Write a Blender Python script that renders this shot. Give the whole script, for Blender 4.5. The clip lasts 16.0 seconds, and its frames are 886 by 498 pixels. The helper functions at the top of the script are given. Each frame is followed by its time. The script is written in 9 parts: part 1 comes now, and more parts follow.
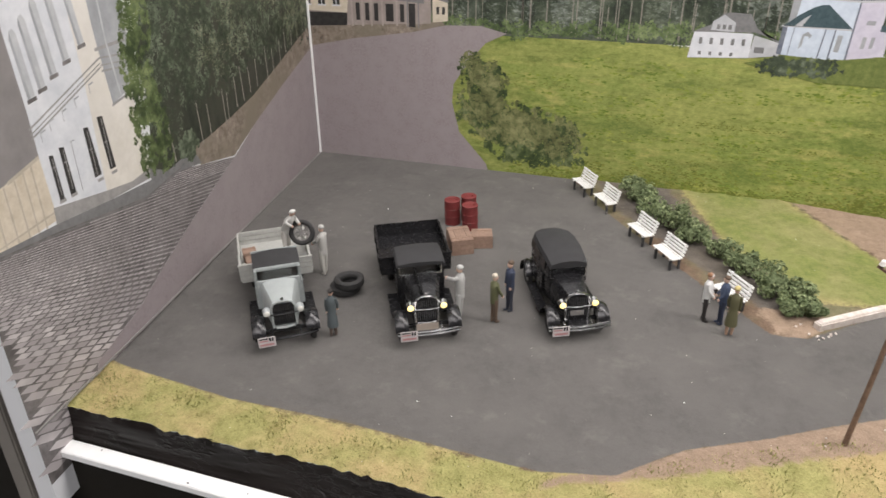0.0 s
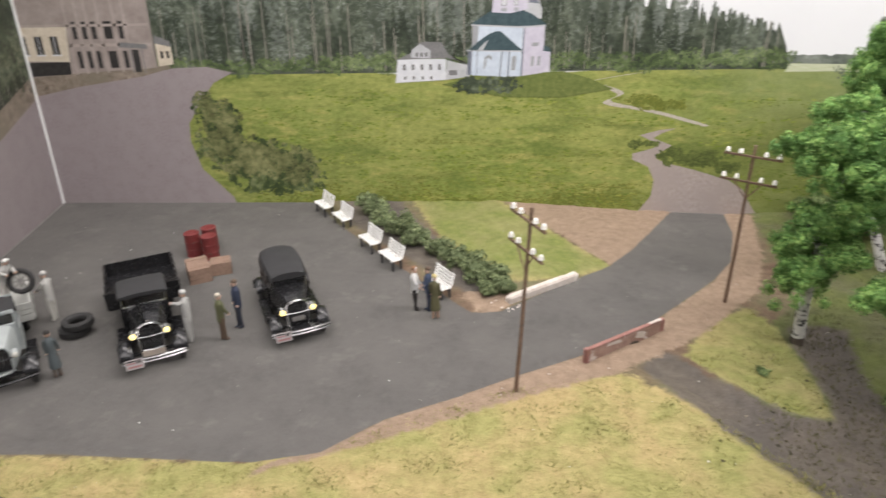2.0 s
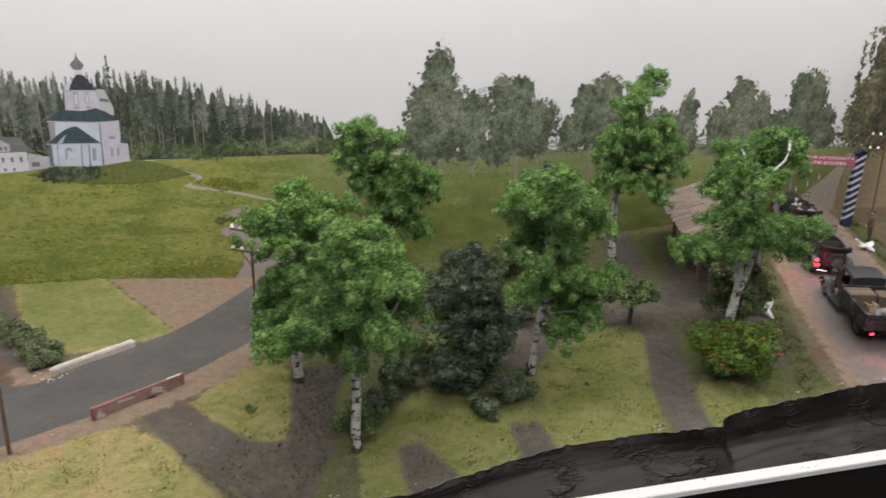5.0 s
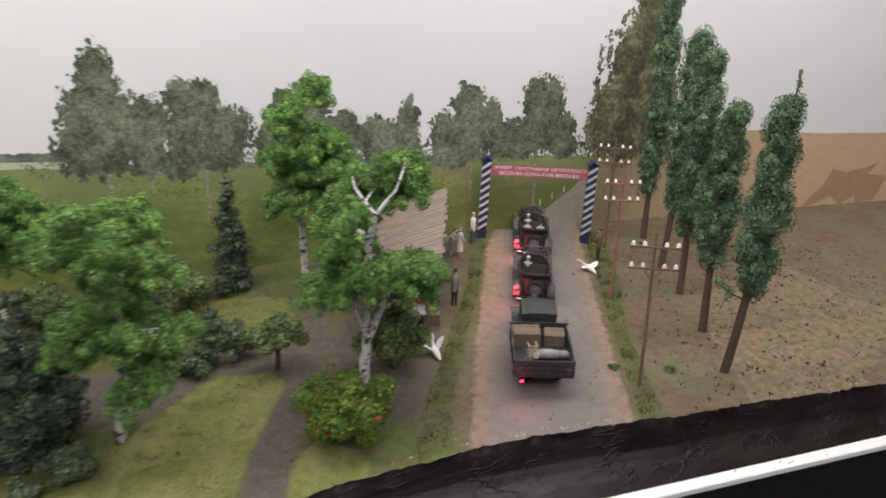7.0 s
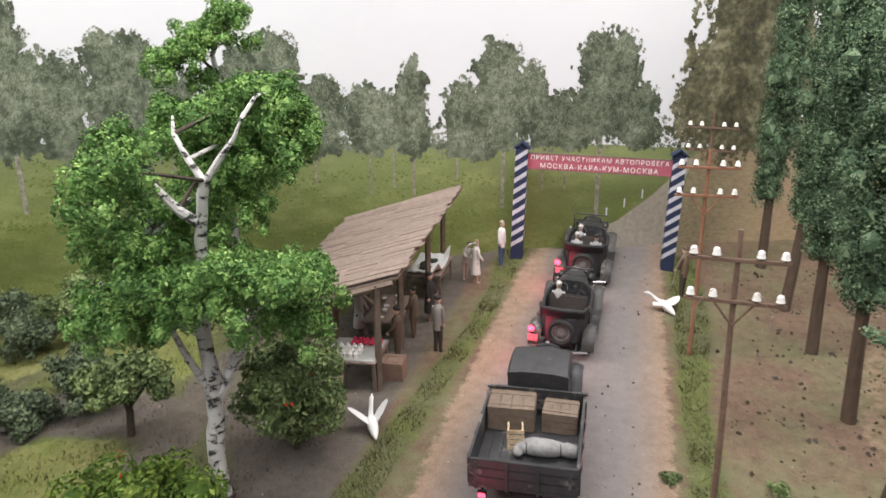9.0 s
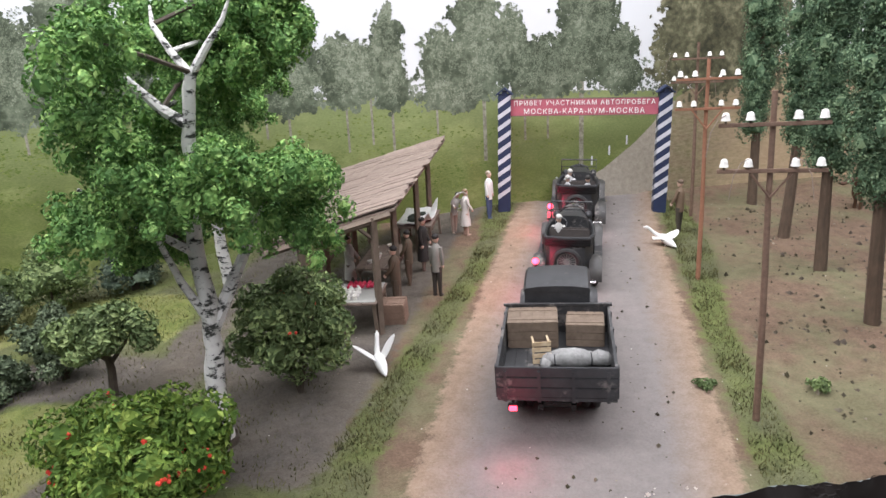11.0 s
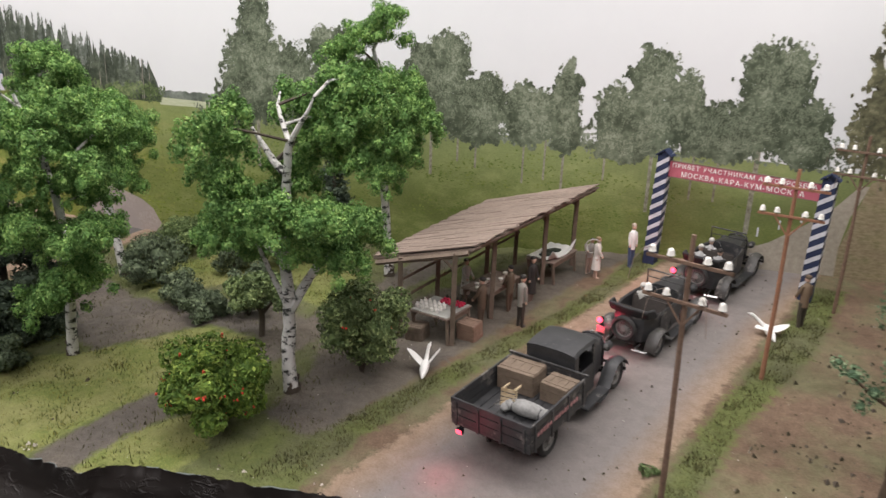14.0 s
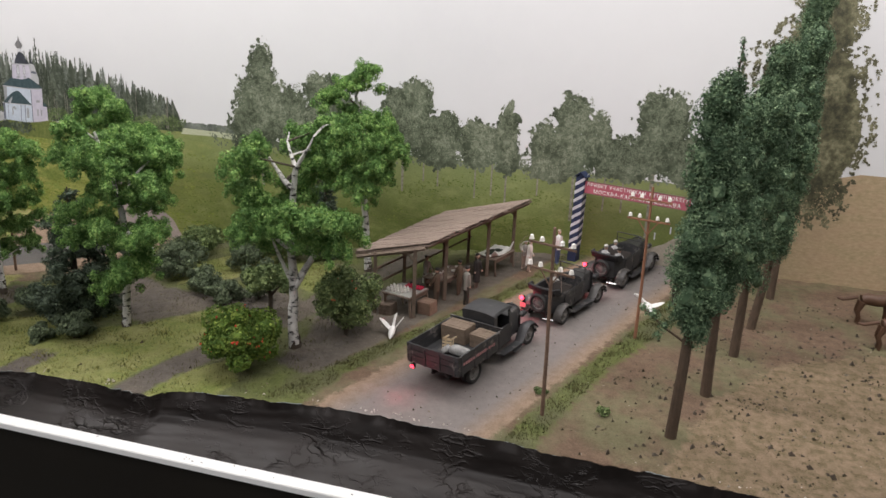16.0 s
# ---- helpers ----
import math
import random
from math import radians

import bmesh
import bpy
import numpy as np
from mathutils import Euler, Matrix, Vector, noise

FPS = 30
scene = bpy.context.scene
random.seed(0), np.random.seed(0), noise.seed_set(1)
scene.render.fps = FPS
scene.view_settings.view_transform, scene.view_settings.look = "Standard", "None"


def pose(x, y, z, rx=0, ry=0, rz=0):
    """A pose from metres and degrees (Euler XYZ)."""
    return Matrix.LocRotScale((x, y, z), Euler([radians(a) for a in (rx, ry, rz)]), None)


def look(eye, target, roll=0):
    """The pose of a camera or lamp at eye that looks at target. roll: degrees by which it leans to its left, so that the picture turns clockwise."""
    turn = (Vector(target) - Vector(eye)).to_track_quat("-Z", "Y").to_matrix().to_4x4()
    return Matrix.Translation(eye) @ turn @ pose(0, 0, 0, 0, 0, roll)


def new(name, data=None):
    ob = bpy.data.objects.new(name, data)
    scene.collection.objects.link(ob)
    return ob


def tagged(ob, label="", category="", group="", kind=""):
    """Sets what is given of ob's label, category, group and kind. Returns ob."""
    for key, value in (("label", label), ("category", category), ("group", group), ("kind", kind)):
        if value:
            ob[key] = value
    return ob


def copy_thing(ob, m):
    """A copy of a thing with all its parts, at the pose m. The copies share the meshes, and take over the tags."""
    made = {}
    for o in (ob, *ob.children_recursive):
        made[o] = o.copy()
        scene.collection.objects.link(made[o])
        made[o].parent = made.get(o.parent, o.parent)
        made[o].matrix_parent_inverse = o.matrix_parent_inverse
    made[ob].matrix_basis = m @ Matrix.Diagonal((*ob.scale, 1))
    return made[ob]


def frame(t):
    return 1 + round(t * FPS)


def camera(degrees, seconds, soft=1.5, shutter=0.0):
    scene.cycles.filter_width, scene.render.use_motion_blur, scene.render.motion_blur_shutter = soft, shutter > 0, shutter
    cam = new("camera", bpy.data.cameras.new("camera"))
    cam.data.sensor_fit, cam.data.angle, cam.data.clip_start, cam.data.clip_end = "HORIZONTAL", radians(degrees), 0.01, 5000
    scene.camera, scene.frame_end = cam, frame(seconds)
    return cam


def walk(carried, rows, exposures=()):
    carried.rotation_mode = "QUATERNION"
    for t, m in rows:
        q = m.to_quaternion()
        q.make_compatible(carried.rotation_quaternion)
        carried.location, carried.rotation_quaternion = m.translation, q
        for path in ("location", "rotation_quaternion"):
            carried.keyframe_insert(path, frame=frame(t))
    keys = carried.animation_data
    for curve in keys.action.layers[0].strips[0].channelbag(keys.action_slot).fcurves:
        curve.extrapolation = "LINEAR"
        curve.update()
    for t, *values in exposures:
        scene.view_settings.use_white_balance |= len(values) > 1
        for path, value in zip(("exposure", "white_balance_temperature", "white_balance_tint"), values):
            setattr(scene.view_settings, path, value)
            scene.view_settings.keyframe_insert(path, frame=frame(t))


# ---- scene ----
cam = camera(64.8, 16.0, 1.5, 0.4)
PATH = [
    (0, (0.406, 0.127, 0.27), (-0.21, 1.803, -0.63), -0.5),
    (0.5, (0.416, 0.128, 0.27), (-0.141, 1.831, -0.617), -0.9),
    (1, (0.433, 0.119, 0.271), (-0.043, 1.862, -0.586), -1.1),
    (1.5, (0.459, 0.1, 0.273), (0.117, 1.888, -0.555), -1.7),
    (2, (0.499, 0.096, 0.271), (0.338, 1.917, -0.54), -1.5),
    (2.5, (0.531, 0.093, 0.276), (0.501, 1.934, -0.504), -2.2),
    (3, (0.56, 0.074, 0.282), (0.674, 1.933, -0.447), -2.1),
    (3.5, (0.598, 0.05, 0.285), (0.864, 1.918, -0.378), -1.7),
    (4, (0.655, 0.025, 0.287), (1.01, 1.882, -0.366), -0.6),
    (4.2, (0.67, 0.014, 0.288), (1.013, 1.875, -0.362), -0.4),
    (6.3, (0.883, -0.016, 0.339), (1.443, 1.785, -0.327), 1.6),
    (6.5, (0.913, -0.013, 0.332), (1.501, 1.774, -0.345), 1.7),
    (7, (1.011, 0.025, 0.322), (1.581, 1.816, -0.363), 1.6),
    (7.5, (1.101, 0.083, 0.315), (1.541, 1.889, -0.423), 1.7),
    (8, (1.152, 0.129, 0.3), (1.428, 1.946, -0.487), 1.1),
    (8.5, (1.181, 0.173, 0.274), (1.388, 2.005, -0.5), 1.2),
    (9, (1.179, 0.209, 0.227), (1.368, 2.115, -0.349), -0.2),
    (9.5, (1.172, 0.219, 0.2), (1.423, 2.143, -0.285), -1.6),
    (9.7, (1.169, 0.218, 0.189), (1.429, 2.134, -0.323), -1.9),
    (11.8, (1.144, 0.223, 0.173), (1.485, 2.115, -0.376), -2.7),
    (12, (1.141, 0.221, 0.187), (1.512, 2.108, -0.366), -1.9),
    (12.5, (1.145, 0.23, 0.216), (1.428, 2.134, -0.328), -0.8),
    (13, (1.211, 0.221, 0.227), (1.184, 2.154, -0.287), 3.2),
    (13.5, (1.283, 0.186, 0.226), (0.871, 2.061, -0.335), 3.6),
    (14, (1.31, 0.164, 0.23), (0.713, 1.981, -0.355), 2.1),
    (14.5, (1.351, 0.113, 0.243), (0.752, 1.94, -0.307), 2.4),
    (15, (1.378, 0.049, 0.256), (0.786, 1.883, -0.28), 1.8),
    (15.5, (1.397, 0.007, 0.258), (0.804, 1.842, -0.273), 2.3),
    (16, (1.383, 0.013, 0.26), (0.815, 1.856, -0.271), 2.4),
]
EXPOSURES = [(0.0, 0.53, 6500, 10), (2.6, 0.57, 6500, 10), (3.0, 0.38, 6500, 10), (3.5, 0.06, 6500, 10), (4.0, 0.04, 6500, 10), (6.3, -0.22, 6500, 10), (6.6, -0.17, 6500, 10), (7.0, 0.02, 6500, 10), (7.6, 0.12, 6500, 10), (8.0, 0.28, 6500, 10), (8.5, 0.5, 6500, 10), (9.0, 0.52, 6400, 10), (9.5, 0.38, 6500, 10), (9.7, 0.40, 6500, 10), (11.8, 0.87, 5800, 10), (12.0, 0.87, 5800, 10), (12.5, 0.52, 6100, 10), (13.0, 0.1, 6500, 10), (14.0, 0.31, 6500, 10), (14.5, 0.18, 6500, 10), (15.0, 0.12, 6500, 10), (15.5, -0.04, 6500, 10), (16.0, 0.06, 6500, 10)]
walk(cam, [(t, look(eye, target, roll)) for t, eye, target, roll in PATH], EXPOSURES)

# ---- light ----
world = bpy.data.worlds.new("museum_room")
scene.world = world
world.use_nodes = True
world.node_tree.nodes["Background"].inputs[0].default_value = (0.8, 0.87, 0.85, 1)
world.node_tree.nodes["Background"].inputs[1].default_value = 0.25


def area_lamp(name, eye, target, sx, sy, watts, colour):
    d = bpy.data.lights.new(name, "AREA")
    d.shape, d.size, d.size_y, d.energy, d.color = "RECTANGLE", sx, sy, watts, colour
    ob = new(name, d)
    ob.matrix_world = look(eye, target)
    return ob


area_lamp("showcase_lamp", (0.85, 0.52, 0.78), (0.85, 0.56, 0.0), 2.2, 0.22, 12.2, (1.0, 0.935, 0.915))
area_lamp("ceiling_lamp", (0.9, -0.9, 1.55), (0.9, 0.4, 0.0), 2.6, 1.0, 28.0, (1.0, 0.945, 0.945))

# ---- materials ----


class Nodes:
    """Short hand for building one node tree."""

    def __init__(self, name):
        self.m = bpy.data.materials.new(name)
        self.m.use_nodes = True
        self.t = self.m.node_tree
        self.b = self.t.nodes["Principled BSDF"]
        self.pos = self.t.nodes.new("ShaderNodeNewGeometry").outputs["Position"]

    def link(self, a, b):
        self.t.links.new(a, b)

    def noise(self, scale, detail=4.0, rough=0.6, stretch=None):
        n = self.t.nodes.new("ShaderNodeTexNoise")
        n.inputs["Scale"].default_value = scale
        n.inputs["Detail"].default_value = detail
        n.inputs["Roughness"].default_value = rough
        src = self.pos
        if stretch:
            mp = self.t.nodes.new("ShaderNodeMapping")
            mp.inputs["Scale"].default_value = stretch
            self.link(src, mp.inputs["Vector"])
            src = mp.outputs[0]
        self.link(src, n.inputs["Vector"])
        return n.outputs["Fac"]

    def math(self, op, a, b=None, clamp=False):
        n = self.t.nodes.new("ShaderNodeMath")
        n.operation, n.use_clamp = op, clamp
        for k, v in enumerate((a, b)):
            if v is None:
                continue
            if isinstance(v, (int, float)):
                n.inputs[k].default_value = v
            else:
                self.link(v, n.inputs[k])
        return n.outputs[0]

    def mix(self, fac, a, b, mode="MIX"):
        n = self.t.nodes.new("ShaderNodeMix")
        n.data_type, n.blend_type = "RGBA", mode
        for sock, v in ((n.inputs[0], fac), (n.inputs[6], a), (n.inputs[7], b)):
            if isinstance(v, (int, float)):
                sock.default_value = v
            elif isinstance(v, tuple):
                sock.default_value = (*v, 1)
            else:
                self.link(v, sock)
        return n.outputs[2]

    def sharp(self, fac, low, high):
        n = self.t.nodes.new("ShaderNodeMapRange")
        n.inputs[1].default_value, n.inputs[2].default_value = low, high
        self.link(fac, n.inputs[0])
        return n.outputs[0]

    def attr(self, name):
        n = self.t.nodes.new("ShaderNodeAttribute")
        n.attribute_name = name
        s = self.t.nodes.new("ShaderNodeSeparateColor")
        self.link(n.outputs["Color"], s.inputs[0])
        return s.outputs

    def island(self):
        return self.t.nodes.new("ShaderNodeNewGeometry").outputs["Random Per Island"]

    def done(self, colour, rough=0.8, metal=0.0, bump=None, depth=0.001, spec=0.5):
        if isinstance(colour, tuple):
            self.b.inputs["Base Color"].default_value = (*colour, 1)
        else:
            self.link(colour, self.b.inputs["Base Color"])
        if isinstance(rough, (int, float)):
            self.b.inputs["Roughness"].default_value = rough
        else:
            self.link(rough, self.b.inputs["Roughness"])
        self.b.inputs["Metallic"].default_value = metal
        self.b.inputs["Specular IOR Level"].default_value = spec
        if bump is not None:
            n = self.t.nodes.new("ShaderNodeBump")
            n.inputs["Distance"].default_value = depth
            self.link(bump, n.inputs["Height"])
            self.link(n.outputs[0], self.b.inputs["Normal"])
        return self.m


def mat(name, a, b, scale, rough=0.7, metal=0.0, depth=0.0003, wear=None, wear_at=0.62, spec=0.5, stretch=None):
    """Two tones of one surface mixed by fine and coarse grain, with relief and, if given, worn patches."""
    n = Nodes(name)
    fine, coarse = n.noise(scale, 5, 0.65, stretch), n.noise(scale * 0.17, 3, 0.6, stretch)
    fac = n.sharp(n.math("ADD", n.math("MULTIPLY", fine, 0.6), n.math("MULTIPLY", coarse, 0.4)), 0.33, 0.67)
    c = n.mix(fac, a, b)
    r = rough
    if wear:
        w = n.sharp(n.noise(scale * 0.35, 6, 0.7, stretch), wear_at, wear_at + 0.08)
        c = n.mix(w, c, wear)
    r = n.math("ADD", n.math("MULTIPLY", fine, 0.25), max(0.0, rough - 0.12), True)
    return n.done(c, r, metal, fine, depth, spec)


def leaf_mat(name, dark, mid, light, rough=0.75, spec=0.3, clump=60):
    n = Nodes(name)
    r = n.island()
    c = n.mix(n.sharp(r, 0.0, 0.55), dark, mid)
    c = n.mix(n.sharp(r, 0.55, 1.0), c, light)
    # noise patches of the dark tone put shade between leaf clumps into the colour
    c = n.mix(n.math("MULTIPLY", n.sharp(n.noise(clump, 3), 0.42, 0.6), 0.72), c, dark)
    m = n.done(c, rough, 0, None, 0, spec)
    return m


def print_leaf(name, dark, mid, light):
    """Printed foliage: light and shade in clusters, specks within them."""
    n = Nodes(name)
    r = n.math("ADD", n.math("MULTIPLY", n.island(), 0.12), n.math("ADD", n.math("MULTIPLY", n.sharp(n.noise(170, 4, 0.6), 0.36, 0.64), 0.42), n.math("MULTIPLY", n.sharp(n.noise(48, 3, 0.5), 0.38, 0.62), 0.38)))
    c = n.mix(n.sharp(r, 0.15, 0.5), dark, mid)
    c = n.mix(n.sharp(r, 0.5, 0.88), c, light)
    return n.done(c, 0.5, 0, None, 0, 0.35)


def lamp_mat(name, colour, strength):
    n = Nodes(name)
    n.b.inputs["Emission Color"].default_value = (*colour, 1)
    n.b.inputs["Emission Strength"].default_value = strength
    return n.done(colour, 0.3)


n = Nodes("window_glass")
n.b.inputs["Transmission Weight"].default_value = 1.0
GLASS = n.done((0.85, 0.9, 0.88), 0.05)
APRON = mat("tan_apron", (0.30, 0.26, 0.22), (0.38, 0.33, 0.28), 300, 0.6)
BLACK = mat("black_paint", (0.008, 0.008, 0.009), (0.014, 0.014, 0.015), 300, 0.25, 0, 0.00002)
DUSTY = mat("dusty_black_paint", (0.016, 0.017, 0.019), (0.05, 0.05, 0.052), 230, 0.5, 0, 0.00005, (0.15, 0.14, 0.13), 0.56)
GREY = mat("grey_blue_paint", (0.27, 0.295, 0.29), (0.33, 0.355, 0.35), 200, 0.35, 0, 0.00003)
PALE = mat("pale_grey_boards", (0.30, 0.305, 0.285), (0.42, 0.42, 0.39), 350, 0.6)
CANVAS = mat("dark_canvas", (0.014, 0.014, 0.015), (0.028, 0.028, 0.029), 700, 0.8, 0, 0.0002)
RUBBER = mat("rubber", (0.012, 0.012, 0.012), (0.03, 0.029, 0.028), 500, 0.75, 0, 0.0002)
CHROME = mat("chrome", (0.55, 0.55, 0.55), (0.7, 0.7, 0.7), 400, 0.2, 1.0, 0.00003)
RIM = mat("rim_grey", (0.15, 0.145, 0.14), (0.28, 0.265, 0.25), 400, 0.5)
LENS = lamp_mat("warm_headlight", (1.0, 0.80, 0.30), 1.0)
PALELENS = mat("unlit_headlight", (0.5, 0.5, 0.46), (0.65, 0.65, 0.6), 500, 0.2)
TAIL = lamp_mat("red_tail_light", (1.0, 0.06, 0.11), 2.6)
PLATE = mat("white_plate", (0.42, 0.39, 0.38), (0.52, 0.49, 0.48), 500, 0.5)
PLATERED = mat("plate_red", (0.36, 0.17, 0.18), (0.44, 0.23, 0.23), 500, 0.5)
SEAT = mat("dark_seat", (0.03, 0.025, 0.022), (0.06, 0.05, 0.045), 500, 0.7)
WOOD = mat("weathered_wood", (0.10, 0.075, 0.055), (0.22, 0.17, 0.13), 420, 0.85, 0, 0.0004, stretch=(1, 1, 0.35))
n = Nodes("roof_boards")
tone = n.t.nodes.new("ShaderNodeObjectInfo").outputs["Random"]
fibre, blotch = n.noise(420, 5, 0.7, (0.5, 1, 1)), n.noise(90, 4, 0.6)
wood = n.mix(n.sharp(fibre, 0.3, 0.7), (0.165, 0.126, 0.1), (0.325, 0.258, 0.213))
wood = n.mix(n.math("MULTIPLY", n.sharp(blotch, 0.45, 0.65), 0.6), wood, (0.24, 0.18, 0.15))
wood = n.mix(n.math("MULTIPLY", tone, 0.35), wood, (0.13, 0.10, 0.08))
ROOFWOOD = n.done(wood, 0.85, 0, fibre, 0.0004)
POLE = mat("brown_pole", (0.10, 0.06, 0.04), (0.21, 0.135, 0.095), 500, 0.75)
POLERED = mat("light_brown_pole", (0.24, 0.105, 0.06), (0.34, 0.17, 0.10), 500, 0.75)
CERAMIC = mat("white_ceramic", (0.78, 0.76, 0.70), (0.86, 0.84, 0.8), 500, 0.25)
WHITE = mat("white_paint", (0.72, 0.72, 0.70), (0.82, 0.82, 0.8), 500, 0.55)
CRATEGREY = mat("dusty_crate_wood", (0.12, 0.088, 0.062), (0.21, 0.16, 0.118), 380, 0.85, 0, 0.0003)
STOOLWOOD = mat("honey_stool_wood", (0.34, 0.24, 0.13), (0.62, 0.52, 0.36), 380, 0.6)
DUSTGUARD = mat("dusty_grey_mudguard", (0.03, 0.029, 0.028), (0.085, 0.08, 0.075), 210, 0.5, 0, 0.00005, (0.24, 0.22, 0.20), 0.56)
MAGENTA = mat("crimson_glaze", (0.42, 0.012, 0.05), (0.6, 0.03, 0.09), 700, 0.35)
GARMENT = mat("dark_green_cloth", (0.016, 0.022, 0.016), (0.04, 0.05, 0.036), 600, 0.9, 0, 0.0003)
HORSE = mat("horse_brown", (0.07, 0.036, 0.02), (0.125, 0.066, 0.038), 200, 0.55)
CRATE = mat("crate_wood", (0.165, 0.105, 0.075), (0.28, 0.19, 0.14), 380, 0.8, 0, 0.0003)
REDDRUM = mat("red_drum", (0.11, 0.014, 0.014), (0.17, 0.028, 0.026), 250, 0.6, 0, 0.0001, (0.10, 0.04, 0.03), 0.6)
SACK = mat("grey_sack", (0.17, 0.17, 0.165), (0.33, 0.33, 0.32), 500, 0.9)
KERB = mat("kerb_plaster", (0.42, 0.35, 0.30), (0.66, 0.62, 0.57), 260, 0.9, 0, 0.0006)
BRICKRED = mat("red_brown_rail", (0.21, 0.095, 0.08), (0.34, 0.18, 0.15), 260, 0.8, 0, 0.0003, (0.48, 0.40, 0.36), 0.58)
FLAKED = mat("flaked_parapet", (0.22, 0.13, 0.10), (0.42, 0.30, 0.25), 210, 0.9, 0, 0.0006, (0.60, 0.54, 0.49), 0.56)
BLUE = mat("dark_blue_paint", (0.012, 0.02, 0.055), (0.02, 0.032, 0.08), 300, 0.6)
STRIPE = mat("greyed_white_stripes", (0.44, 0.44, 0.48), (0.58, 0.58, 0.62), 300, 0.6)
BANNER = mat("red_banner", (0.36, 0.085, 0.12), (0.44, 0.12, 0.155), 200, 0.8)
SKIN = mat("figure_skin", (0.5, 0.33, 0.25), (0.6, 0.42, 0.33), 500, 0.6)
BARK = mat("poplar_bark", (0.055, 0.038, 0.025), (0.125, 0.086, 0.058), 500, 0.9, 0, 0.0006, stretch=(1, 1, 0.3))
DARKBARK = mat("dark_bark", (0.05, 0.04, 0.03), (0.1, 0.08, 0.06), 400, 0.9, 0, 0.0005)
FRAME = mat("white_frame", (0.74, 0.75, 0.74), (0.82, 0.83, 0.82), 150, 0.4, 0, 0.00005)
POST = mat("grey_post", (0.15, 0.138, 0.122), (0.19, 0.175, 0.155), 90, 0.5, 0, 0.00005)
PANEL = mat("black_panel", (0.006, 0.0048, 0.003), (0.010, 0.0082, 0.0055), 60, 0.75, 0, 0.00005, spec=0.2)
ROOMWALL = mat("room_wall", (0.42, 0.43, 0.43), (0.5, 0.5, 0.5), 6, 0.9)

# white birch bark with dark cross marks
n = Nodes("birch_bark")
marks = n.sharp(n.noise(150, 6, 0.72, (1, 1, 1.9)), 0.525, 0.575)
BIRCH = n.done(n.mix(marks, n.mix(n.noise(120), (0.48, 0.47, 0.45), (0.78, 0.77, 0.74)), (0.04, 0.042, 0.038)), 0.8, 0, marks, 0.0004)

# crumpled black film on the front edge
n = Nodes("crumpled_black_film")


def creases(scale, stretch):
    """Thin raised folds: where a broad noise crosses its middle value."""
    return n.math("SUBTRACT", 1.0, n.sharp(n.math("ABSOLUTE", n.math("SUBTRACT", n.noise(scale, 3, 0.5, stretch), 0.5)), 0.0, 0.03))


f = n.noise(45, 4, 0.5, (0.6, 1.0, 1.4))
here = n.sharp(n.noise(26, 3, 0.6), 0.46, 0.60)
folds = n.math("MULTIPLY", here, n.math("ADD", creases(48, (0.6, 1, 1.5)), n.math("MULTIPLY", creases(150, (0.7, 1, 1.4)), 0.5)))
FILM = n.done(n.mix(n.sharp(f, 0.3, 0.7), (0.006, 0.0044, 0.0038), (0.012, 0.0088, 0.0076)), n.sharp(f, -0.5, 1.9), 0, n.math("ADD", folds, n.math("MULTIPLY", f, 0.6)), 0.0007, 0.26)

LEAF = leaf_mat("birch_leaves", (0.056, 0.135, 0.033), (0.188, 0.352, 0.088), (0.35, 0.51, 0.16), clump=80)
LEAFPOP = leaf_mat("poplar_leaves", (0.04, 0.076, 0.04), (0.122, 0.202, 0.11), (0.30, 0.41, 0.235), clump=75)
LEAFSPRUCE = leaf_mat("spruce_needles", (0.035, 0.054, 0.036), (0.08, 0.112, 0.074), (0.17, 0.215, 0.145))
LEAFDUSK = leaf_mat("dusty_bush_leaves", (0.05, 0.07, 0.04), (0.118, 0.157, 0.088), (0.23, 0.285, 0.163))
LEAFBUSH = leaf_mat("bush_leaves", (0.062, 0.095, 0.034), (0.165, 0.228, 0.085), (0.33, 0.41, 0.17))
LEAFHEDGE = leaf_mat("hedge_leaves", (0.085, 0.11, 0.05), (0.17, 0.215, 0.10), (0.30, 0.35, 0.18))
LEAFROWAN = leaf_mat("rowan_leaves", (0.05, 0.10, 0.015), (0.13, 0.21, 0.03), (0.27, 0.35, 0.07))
BERRY = mat("red_berries", (0.55, 0.03, 0.02), (0.7, 0.08, 0.04), 900, 0.4)
FLOCK = leaf_mat("static_grass", (0.10, 0.11, 0.025), (0.22, 0.22, 0.06), (0.36, 0.32, 0.11), 0.9)
FLOCKPALE = leaf_mat("pale_static_grass", (0.16, 0.165, 0.055), (0.295, 0.285, 0.10), (0.46, 0.43, 0.19), 0.9)
FLOCKDRY = leaf_mat("dry_static_grass", (0.07, 0.065, 0.03), (0.16, 0.14, 0.07), (0.28, 0.24, 0.13), 0.9)
FLOCKG = leaf_mat("green_static_grass", (0.055, 0.055, 0.021), (0.10, 0.10, 0.038), (0.165, 0.16, 0.064), 0.9)
CRUMB = leaf_mat("ground_crumbs", (0.03, 0.025, 0.015), (0.08, 0.07, 0.04), (0.3, 0.26, 0.2), 0.9)

